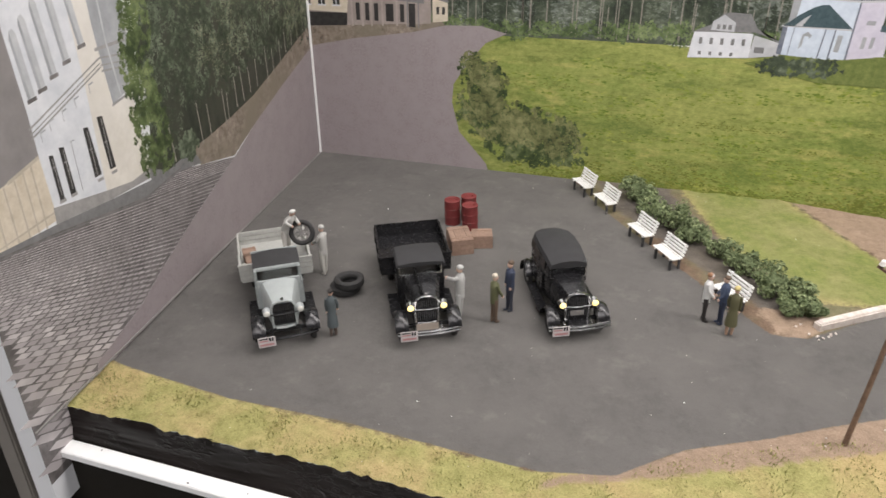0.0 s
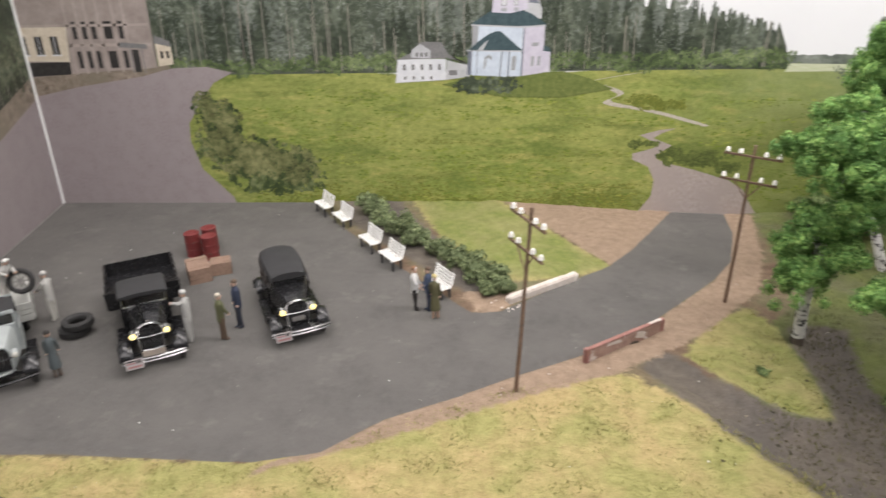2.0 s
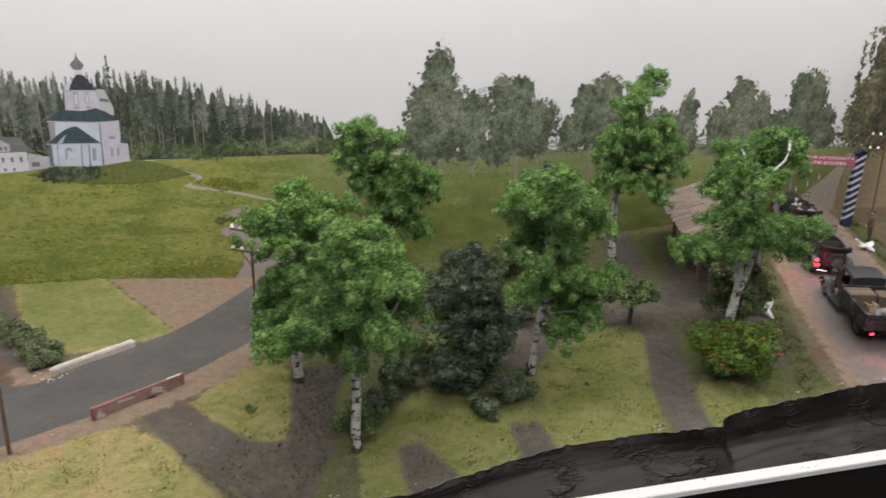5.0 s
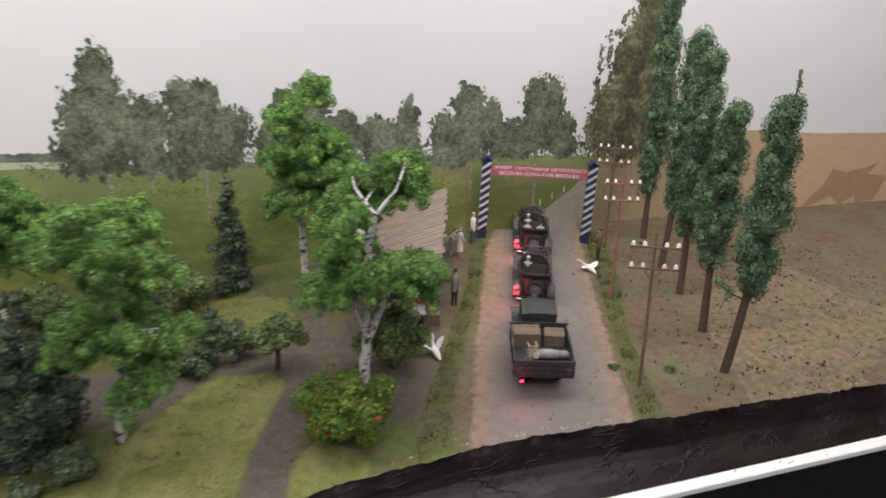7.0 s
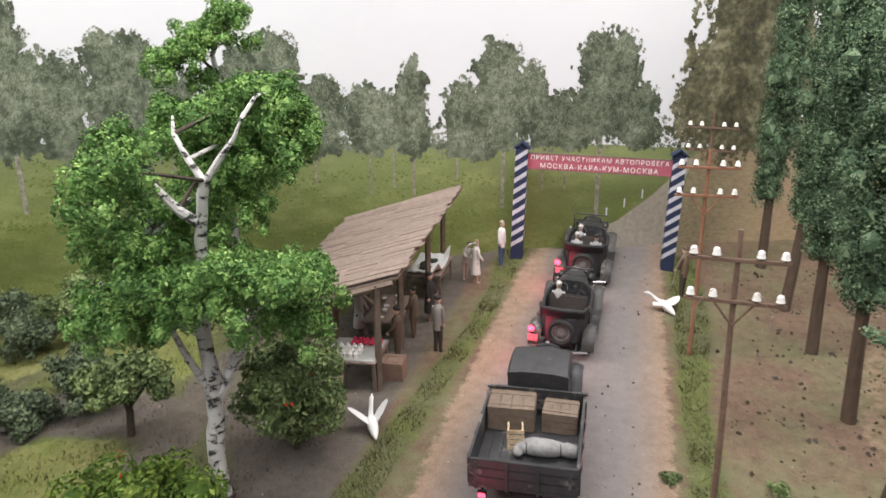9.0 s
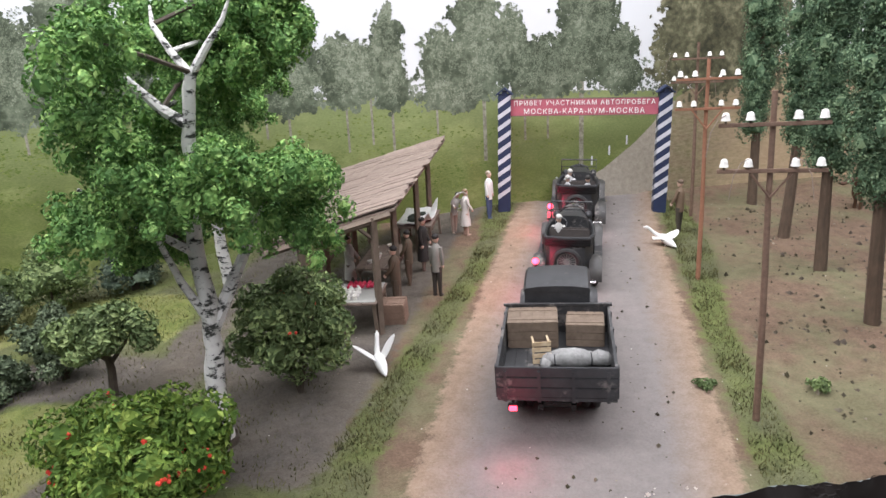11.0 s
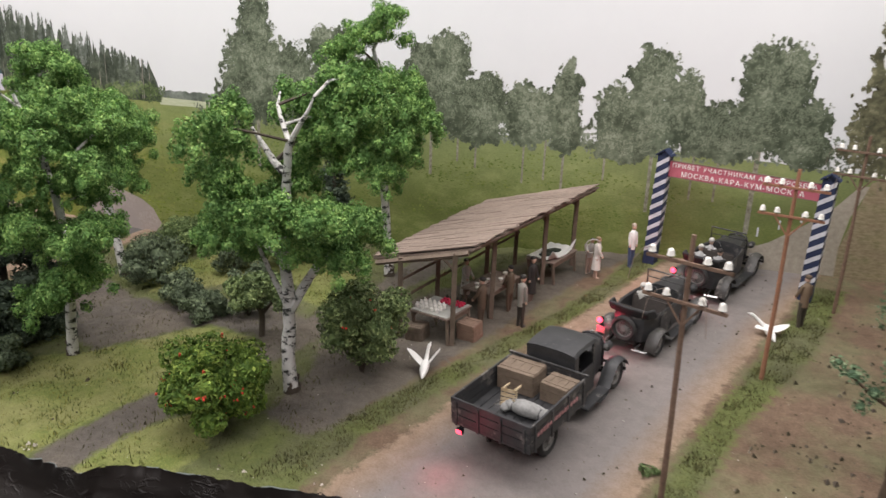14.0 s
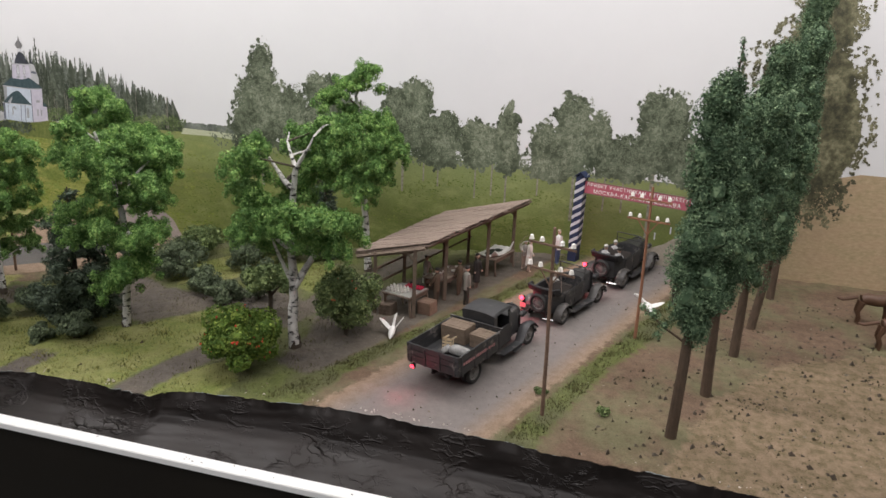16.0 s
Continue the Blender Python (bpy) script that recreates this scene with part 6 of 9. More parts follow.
def truck(name, label, body, bed_mat, boards_mat, lit, open_cab, tail_lit=False, group="lorries", guard=None, board=3.7):
    th = thing(name, label, "lorry", group)
    guard = guard or body
    R = 9.2
    for x in (-17, 17):
        wheel(th, x, 40, R, 3.8, RUBBER, PALE if lit else RIM)
        wheel(th, x, -38, R, 3.8, RUBBER, PALE if lit else RIM, True)
        fender(th, x, 40, R, 8.5, guard, 26)
        part("running_board", Shape().box(x * 1.06, 11, 8.2, 7.5, 27, 1.0, bevel=0.3), guard, th)
    part("chassis", Shape().box(-7, -8, 11, 2, 100, 3).box(7, -8, 11, 2, 100, 3).box(0, 40, 9.2, 32, 2, 2).box(0, -38, 9.2, 30, 2.4, 2.4).ball(0, -38, 9.2, 4, 4, 4).box(0, -55, 11, 16, 1.6, 2.4), BLACK, th)
    part("bonnet", Shape().loft(bonnet_sections(15, 40, 25, 15, 11.5, 33.5, 31)), body, th)
    lv = Shape()
    for sx in (-1, 1):
        for k in range(8):
            lv.box(sx * (11.2 - k * 0.45), 20 + 2.0 * k, 22, 0.5, 0.7, 7, 0, 0, sx * 11)
    part("louvres", lv, body, th)
    # cab
    cab = Shape()
    cab.box(0, 4, 13.5, 31, 24, 2.0)
    for sx in (-1, 1):
        cab.box(sx * 15.2, 4, 21, 1.1, 23, 15, bevel=0.4)
    cab.box(0, 15.5, 24, 29, 1.4, 19, bevel=0.4)
    cab.box(0, -7.6, 22, 31, 1.2, 17, bevel=0.4)
    if not open_cab:
        for sx in (-1, 1):
            cab.box(sx * 15.0, 14.2, 34.5, 1.3, 1.6, 14).box(sx * 15.0, -6, 34.5, 1.3, 4.5, 14)
        cab.box(0, -7.6, 34.5, 31, 1.2, 12.5).box(0, 15.3, 40.9, 30, 1.2, 2)
    part("cab", cab, body, th)
    wind = part("windscreen", Shape().tube([(-14, 15.6, 33), (-14, 14.6, 41.0), (14, 14.6, 41.0), (14, 15.6, 33), (-14, 15.6, 33)], 0.7, 6), CHROME if lit else body, th)
    if open_cab:
        top = Shape()
        top.loft([[(-15.5, y, 42 + c), (-10, y, 43.6 + c), (0, y, 44.2 + c), (10, y, 43.6 + c), (15.5, y, 42 + c), (15.5, y, 41 + c), (0, y, 43 + c), (-15.5, y, 41 + c)] for y, c in ((13.0, -1.4), (7, -0.4), (0, 0.2), (-7, 0.0))])
        top.box(0, -8.0, 36, 31, 0.8, 13)
        part("canopy", top, CANVAS, th, "dark canvas canopy")
        part("header", Shape().box(0, 14.2, 41.3, 30, 2.0, 2.4, bevel=0.5).box(0, -7.9, 43.2, 31.5, 1.2, 1.6, bevel=0.3).box(-14.4, 15.2, 36.5, 1.6, 1.6, 10, -6).box(14.4, 15.2, 36.5, 1.6, 1.6, 10, -6), body, th)
        pane = part("windscreen_pane", Shape().box(0, 15.2, 36.8, 27, 0.3, 7.2, -6), GLASS, th, "clear windscreen glass")
        pane.visible_shadow = False
    else:
        roof = Shape()
        roof.loft([[(-16.2, y, 41.2 + c), (-15, y, 42.9 + c), (-8, y, 43.8 + c), (0, y, 44.0 + c), (8, y, 43.8 + c), (15, y, 42.9 + c), (16.2, y, 41.2 + c), (0, y, 41.2 + c)] for y, c in ((17.5, -1.2), (14, 0), (4, 0.5), (-5, 0.1), (-8.6, -1.0))])
        part("roof", roof, CANVAS if lit else body, th, "dark fabric-covered roof")
    if lit:
        part("apron", Shape().box(0, 43.0, 8.6, 14.5, 0.7, 6.5, bevel=0.2), APRON, th, "tan plate below the radiator")
        part("bonnet_flap", Shape().box(3.0, 27.5, 35.6, 0.6, 24, 7.5, 0, 24, 0, 0.2), body, th, "raised side flap of the bonnet")
        pane = part("windscreen_pane", Shape().box(0, 15.4, 36.6, 28, 0.3, 7.6, -4), GLASS, th, "clear windscreen glass")
        pane.visible_shadow = False
    part("seat", Shape().box(0, -2, 19, 27, 10, 5, bevel=1.2).box(0, -6, 26, 27, 2.4, 12, bevel=1), SEAT, th)
    steering(th, -6.5, 9, 30)
    # load bed
    L0, L1, zf = -66, -10.5, 20
    bed = part("bed", Shape().box(0, (L0 + L1) / 2, zf, 49, L1 - L0, 1.6), bed_mat, th)
    for k in range(9):
        part("floor_board", Shape().box(-21.4 + 5.35 * k, (L0 + L1) / 2, zf + 1.1, 5.0, L1 - L0 - 2, 0.5), bed_mat, bed)
    for sx in (-1, 1):
        sd = Shape()
        for k in range(3):
            sd.box(sx * 24.2, (L0 + L1) / 2, zf + 0.75 + board * (k + 0.5), 1.3, L1 - L0, board - 0.25, bevel=0.25)
        sb = part("side_board", sd, boards_mat, bed)
        br = Shape()
        for k in range(4):
            br.box(sx * 25.1, L0 + 4 + k * 15.8, zf + 1.3 * board, 0.7, 1.6, 3.2 * board)
        part("bracket", br, bed_mat, sb)
    for y, nm in ((L0 + 0.4, "tailgate"), (L1 - 0.4, "headboard")):
        tg = Shape()
        for k in range(3):
            tg.box(0, y, zf + 0.75 + board * (k + 0.5), 49.5, 1.2, board - 0.25, bevel=0.25)
        if nm == "headboard":
            tg.box(0, y, zf + 1.4 + 3 * board, 51.5, 1.4, 1.2)
        else:
            for x in (-21, -7, 7, 21):
                tg.box(x, y - 0.9, zf + 1.3 * board, 1.4, 0.7, 3 * board)
        part(nm, tg, boards_mat, bed)
    tl = part("tail_lamp", Shape().box(-18, L0 - 1.2, 17.2, 4.2, 2.2, 3.0, bevel=0.4).box(-18, L0 + 1, 18.5, 1.2, 3, 2), BLACK, th)
    part("lens", Shape().box(-18, L0 - 2.5, 17.2, 3.4, 0.6, 2.2, bevel=0.2), TAIL if tail_lit else PLATERED, tl, "glowing red lens" if tail_lit else "red lens")
    front_end(th, 41, body, lit, "plate", True, True, 12.0)
    return th


def car(name, label, body, closed, lit, tail_lit, label_group="cars"):
    th = thing(name, label, "car", label_group)
    R = 8.6
    for x in (-16.5, 16.5):
        wheel(th, x, 31, R, 3.4, RUBBER, RIM)
        wheel(th, x, -31, R, 3.4, RUBBER, RIM)
        fender(th, x, 31, R, 7.6, BLACK if closed else DUSTGUARD, 24)
        fender(th, x, -31, R, 7.6, BLACK if closed else DUSTGUARD, 0)
        part("running_board", Shape().box(x * 1.04, 0, 7.6, 6.6, 38, 0.9, bevel=0.3), body, th)
    part("chassis", Shape().box(0, 0, 9.5, 14, 84, 3, bevel=0.5).box(0, 31, 8.6, 31, 1.8, 1.8).box(0, -31, 8.6, 31, 1.8, 1.8), BLACK, th)
    part("bonnet", Shape().loft(bonnet_sections(9, 33, 23, 14, 10.5, 30.5, 29.0)), body, th)
    lv = Shape()
    for sx in (-1, 1):
        for k in range(8):
            lv.box(sx * (10.4 - k * 0.42), 14 + 1.9 * k, 20, 0.5, 0.6, 6, 0, 0, sx * 10)
    part("louvres", lv, body, th)
    tub = Shape()

    def side(sx):
        prof = [(9, 12.5), (12.5, 13.4), (-2, 15.2), (-20, 15.4), (-34, 13.5), (-41, 10.5)]
        ys = [(9.5, 12.0), (4, 13.8), (-6, 15.2), (-20, 15.4), (-33, 13.8), (-40, 10.0), (-42, 4.0), (-42.4, 0.0)]
        return [(sx * w, y) for y, w in ys]
    out = side(1) + side(-1)[::-1][1:]
    rim_top, low = 28.0, 10.5
    inner = [(x * 0.9, y * 0.965 + (0.2 if y > 0 else 0)) for x, y in out]
    tub.loft([[(x * 0.94, y, low) for x, y in out], [(x * 1.0, y, 18) for x, y in out], [(x, y, rim_top) for x, y in out], [(x * 0.97, y * 0.99, rim_top + 0.7) for x, y in out],
              [(x, y, rim_top - 0.2) for x, y in inner], [(x, y, 13.5) for x, y in inner]])
    part("body", tub, body, th)
    for sx in (-1, 1):
        for y in (-4, -21):
            part("door", Shape().box(sx * 15.0, y, 20, 0.8, 13.5, 14, 0, 0, 0, 0.4), body, th)
    part("seat", Shape().box(0, -6, 17, 25, 9, 6, bevel=1.6).box(0, -11, 23, 25, 2.6, 12, -8, 0, 0, 1), SEAT, th)
    part("seat", Shape().box(0, -26, 17, 25, 9, 6, bevel=1.6).box(0, -33, 23, 24, 2.6, 12, -8, 0, 0, 1), SEAT, th)
    ws, wt = (12.0, 38.6) if closed else (12.8, 40)
    part("windscreen", Shape().tube([(-ws, 10.2, 28), (-ws, 8.8, wt), (ws, 8.8, wt), (ws, 10.2, 28), (-ws, 10.2, 28)], 0.6, 6).tube([(-ws, 9.4, 34.5), (ws, 9.4, 34.5)], 0.35, 5), CHROME if lit else body, th, "framed windscreen")
    steering(th, -6, 3.5, 27)
    if closed:
        def hoop(y, w, top, low=27.6):
            half = [(w * 1.02, low), (w, 33.0), (w * 0.965, top - 4.6), (w * 0.86, top - 1.9), (w * 0.5, top - 0.4)]
            return [(-x, y, z) for x, z in half] + [(0, y, top)] + [(x, y, z) for x, z in half[::-1]]
        part("upper_body", Shape().loft([hoop(8.6, 13.0, 40.4), hoop(3, 13.8, 41.6), hoop(-8, 14.6, 42.4), hoop(-22, 14.6, 42.2), hoop(-33, 13.4, 41.0), hoop(-39, 11.2, 39.0), hoop(-42, 8.8, 35.0)]), body, th)
        for sx in (-1, 1):
            for y, ln, w in ((-1.5, 9, 14.3), (-15.5, 12, 14.75), (-28.5, 7, 14.25)):
                part("side_window", Shape().box(sx * w, y, 33.8, 0.5, ln, 6.6, 0, sx * -4, 0, 0.15), SEAT, th, "dark side window")
        pane = part("windscreen_pane", Shape().box(0, 8.9, 34.4, 25, 0.3, 10.6, -9), GLASS, th, "clear windscreen glass")
        pane.visible_shadow = False
        roof = Shape()
        roof.loft([[(-w * 0.99, y, t - 4.4), (-w * 0.9, y, t - 1.6), (-w * 0.5, y, t + 0.1), (0, y, t + 0.5), (w * 0.5, y, t + 0.1), (w * 0.9, y, t - 1.6), (w * 0.99, y, t - 4.4), (0, y, t - 4.4)]
                   for y, w, t in ((11.0, 12.8, 39.8), (8, 13.4, 41.0), (3, 13.9, 41.8), (-8, 14.7, 42.6), (-22, 14.7, 42.4), (-33, 13.5, 41.2), (-38.5, 11.6, 39.6), (-41, 9.4, 37.6))])
        part("roof", roof, CANVAS, th, "black fabric roof")
    else:
        fold = Shape()
        for k in range(4):
            fold.tube([(-14, -33 - k, 28 + 1.5 * k), (-12.5, -40.5 - k, 29 + 1.5 * k), (0, -43 - k, 29.4 + 1.5 * k), (12.5, -40.5 - k, 29 + 1.5 * k), (14, -33 - k, 28 + 1.5 * k)], 1.3, 7)
        part("folded_hood", fold, CANVAS, th, "folded canvas hood")
    sp = part("spare_wheel", Shape().ring(0, -46.6, 20, 7.0, 1.6, 90, 0, 0, 26, 8, 1.1), RUBBER, th, "spare wheel on the back")
    spk = Shape().cyl(0, -46.6, 20, 1.8, 2.4, 90, n=12).ring(0, -46.6, 20, 5.4, 0.45, 90, 0, 0, 22, 6)
    for k in range(9):
        spk.cyl(0, -46.6, 20, 0.28, 10.6, 0, k * 20, 0, None, 5)
    part("rim", spk, RIM, sp)
    part("rear_bumper", Shape().tube([(-17, -47.5, 9), (-8, -49.5, 9)], 0.9, 6).tube([(8, -49.5, 9), (17, -47.5, 9)], 0.9, 6).box(-10, -46, 10, 1, 8, 1.2).box(10, -46, 10, 1, 8, 1.2), CHROME, th)
    tl = part("tail_lamp", Shape().cyl(-18, -43, 19, 1.7, 2.4, 90, n=12).box(-18, -41.5, 16, 1.2, 2, 6), BLACK, th)
    part("lens", Shape().ball(-18, -44.6, 19, 2.1, 1.0, 2.1, 10), TAIL if tail_lit else PLATERED, tl, "glowing red lens" if tail_lit else "red lens")
    if tail_lit:
        part("rear_plate", Shape().box(-17, -44, 12.5, 6, 0.5, 4.5), PLATERED, th, "small red plate")
    front_end(th, 34, body, lit, "plate", True, True, 10.5)
    if lit:
        part("badge_plate", Shape().box(0, 34.4, 15.5, 9, 0.5, 3.4).box(-3, 34.8, 15.5, 1.6, 0.3, 2).box(0, 34.8, 15.5, 1.6, 0.3, 2).box(3, 34.8, 15.5, 1.6, 0.3, 2), RIM, th, "small plate with pale marks")
    return th


t1 = truck("lorry", "pale grey model lorry with open canvas-topped cab, parked on asphalt", GREY, PALE, PALE, False, True, guard=BLACK)
t1.matrix_world = stand(0.1435, 0.4985, heading(0.592, -0.806), 0, 1.04)
t2 = truck("lorry", "glossy black model lorry with lit yellow headlights, parked on asphalt", BLACK, BLACK, BLACK, True, False)
t2.matrix_world = stand(0.2365, 0.5365, heading(0.49, -0.872), 0, 1.05)
c3 = car("car", "glossy black model car with closed fabric roof and lit headlights", BLACK, True, True, False)
c3.matrix_world = stand(0.3358, 0.5675, heading(0.455, -0.89), 0, 1.05)
t4 = truck("lorry", "dusty black model lorry with loaded bed, red tail lamp glowing", DUSTY, DUSTY, DUSTY, False, False, True, board=4.5)
t4.matrix_world = stand(1.2625, 0.5325, heading(0.332, 0.943), 0, 1.04) @ Matrix.Diagonal((0.94, 1, 1, 1))
c5 = car("car", "dusty black open model tourer with spare wheel, driving away", DUSTY, False, False, True)
c5.matrix_world = stand(1.3105, 0.6505, heading(0.38, 0.925), 0, 1.04)
sl = Shape()
for k in range(14):
    sl.box(25.25, -60 + 2.9 * k, 27.5 - 0.02 * k, 0.3, 1.9, 2.2 if k % 4 else 1.6)
part("slogan_bars", sl, PLATERED, t4, "faded red lettering on the side board")
c6 = copy_thing(c5, stand(1.3555, 0.757, heading(0.37, 0.93), 0, 1.04))


def crate(name, label, sx, sy, sz, m, material=CRATE):
    th = thing(name, label, "crate", "wooden crates")
    part("body", Shape().box(0, 0, sz / 2, sx - 1, sy - 1, sz - 0.4), material, th)
    for k in range(3):
        z = sz * (k + 0.5) / 3
        for sy_ in (-1, 1):
            part("plank", Shape().box(0, sy_ * sy / 2, z, sx, 0.7, sz / 3 - 0.2, bevel=0.1), material, th)
        for sx_ in (-1, 1):
            part("plank", Shape().box(sx_ * sx / 2, 0, z, 0.7, sy - 1, sz / 3 - 0.2, bevel=0.1), material, th)
    for k in range(4):
        part("lid_board", Shape().box(-sx / 2 + sx * (k + 0.5) / 4, 0, sz + 0.2, sx / 4 - 0.2, sy + 0.6, 0.8, bevel=0.1), material, th)
    for y in (-0.3, 0.3):
        part("batten", Shape().box(0, sy * y, sz + 0.7, sx, 1.4, 0.35), material, th)
    th.matrix_world = m
    return th


def drum(m, label):
    th = thing("oil_drum", label, "drum", "red oil drums")
    part("shell", Shape().cyl(0, 0, 12.5, 7.6, 25, n=28).ring(0, 0, 8.4, 7.5, 0.55, n=28).ring(0, 0, 16.6, 7.5, 0.55, n=28), REDDRUM, th)
    part("lid", Shape().ring(0, 0, 25, 7.4, 0.6, n=28).cyl(0, 0, 24.6, 7.3, 0.6, n=28), REDDRUM, th)
    part("bung", Shape().cyl(3.6, 2, 25.4, 1.1, 1.2, n=10), REDDRUM, th)
    part("rim", Shape().ring(0, 0, 0.6, 7.4, 0.6, n=28), REDDRUM, th)
    th.matrix_world = m @ Matrix.Scale(0.9, 4)
    return th


drum(stand(0.216, 0.670), "dull red metal oil drum standing on the asphalt")
drum(stand(0.2345, 0.664), "dull red metal oil drum standing on the asphalt")
drum(stand(0.2275, 0.682), "dull red metal oil drum standing on the asphalt")
crate("crate", "brown wooden crate lying before the red drums", 18, 26, 13, stand(0.2375, 0.627, 30))
crate("crate", "smaller brown wooden crate beside a larger one", 17, 14, 11, stand(0.2535, 0.6375, 20))
for dz in (0, 6.4):
    tyre = thing("tyre", "loose black rubber tyre stacked flat on asphalt", "tyre", "stacked tyres")
    part("casing", Shape().ring(0, 0, 3.0, 10.2, 3.1, n=32, k=10, flat=0.9), RUBBER, tyre)
    tr = Shape()
    for k in range(36):
        tr.box(13.0 * math.cos(k * math.pi / 18), 13.0 * math.sin(k * math.pi / 18), 3.0, 0.9, 1.2, 3.6, 0, 0, k * 10)
    part("tread", tr, RUBBER, tyre)
    tyre.matrix_world = stand(0.1767, 0.5345) @ Matrix.Translation((0.0006 * dz, 0.0002, dz * MM)) @ Matrix.Diagonal((0.84, 0.84, 1.2, 1))


def in_bed(v, x, y, z, rz=0):
    return v.matrix_world @ pose(x * MM, y * MM, z * MM, 0, 0, rz)


crate("crate", "dusty brown crate loaded on the lorry bed", 23, 15, 12, in_bed(t4, -11.5, -19.5, 21.4, 2), CRATEGREY)
crate("crate", "dusty brown crate loaded on the lorry bed", 17, 13, 10, in_bed(t4, 13, -19, 21.4, -2), CRATEGREY)
ch = thing("stool", "small honey-coloured wooden stool lying on the lorry bed", "stool")
for x in (-5, 5):
    for y in (-4, 4):
        part("leg", Shape().box(x, y, 5, 1, 1, 10), STOOLWOOD, ch)
for k in range(4):
    part("slat", Shape().box(-4.5 + 3 * k, 0, 10.4, 2.2, 10, 0.8, bevel=0.15), STOOLWOOD, ch)
part("rail", Shape().box(0, 4, 6, 10, 0.8, 1).box(0, -4, 6, 10, 0.8, 1), STOOLWOOD, ch)
ch.matrix_world = in_bed(t4, -8, -31.5, 25.8, 8) @ pose(0, 0, -0.001, 80, 0, 0) @ pose(0, 0, 0, 0, 0, 90) @ Matrix.Scale(0.85, 4)
sk = thing("rolled_sack", "rolled grey tarpaulin lying on the lorry bed", "sack")
part("roll", Shape().tube([(-14, 1, 3.2), (-12, 0.6, 3.6), (-9, 0.2, 3.0), (-5, 0, 4.4), (0, -0.5, 4.8), (4, 0, 4.0), (7, 0.8, 3.0), (10, 0.5, 3.8), (14, 0, 3.2), (16, 0, 2.6)], [1.6, 2.9, 2.2, 3.9, 4.0, 3.6, 2.5, 3.4, 3.0, 1.4], 12).tube([(-13, 5, 2.4), (-6, 5.5, 3.0), (2, 5.8, 2.6), (9, 4.5, 2.6)], [1.3, 2.6, 2.2, 1.4], 10).ball(-13, -1, 2.6, 2.8, 3.2, 2.4, 9), SACK, sk)
part("cord", Shape().ring(-9, 0.2, 3.0, 2.4, 0.3, 0, 90, 0, 16, 5).ring(7, 0.8, 3.0, 2.7, 0.3, 0, 90, 0, 16, 5), DUSTY, sk)
sk.matrix_world = in_bed(t4, 8, -43, 21.4, 4)
hw = thing("wheel", "spare wheel held up by a figurine at the lorry bed", "wheel")
part("tyre", Shape().ring(0, 0, 0, 9.6, 2.3, n=32, k=10), RUBBER, hw)
sp = Shape().cyl(0, 0, 0, 2.6, 2.4, n=14).ring(0, 0, 0, 7.2, 0.8, n=28)
for k in range(8):
    sp.tube([(0, 0, 0), (7 * math.cos(k * math.pi / 4), 7 * math.sin(k * math.pi / 4), 0)], 0.6, 5)
part("rim", sp, RIM, hw)
hw.matrix_world = pose(0.1405, 0.5395, 0.0438, 74, 0, 20) @ Matrix.Scale(0.84, 4)
cr2 = thing("tyre", "worn tyre lying in the pale lorry bed", "tyre")
part("casing", Shape().ring(0, 0, 2.6, 7.6, 2.4, n=28), RUBBER, cr2)
cr2.matrix_world = in_bed(t1, -2, -30, 21.4) @ pose(0, 0, 0.001, 8, 0, 0)
crate("crate", "small brown box in the pale lorry bed", 13, 10, 9, in_bed(t1, 13, -22, 21.4, 5))
crate("crate", "small brown box in the pale lorry bed", 9, 9, 7, in_bed(t1, 17, -40, 21.4, 5))


# ---- figures: plain painted shapes ----
PAINTS = {}


def paint(colour):
    if colour not in PAINTS:
        PAINTS[colour] = mat("figure_paint", tuple(v * 0.85 for v in colour), colour, 600, 0.75, 0, 0.0001)
    return PAINTS[colour]


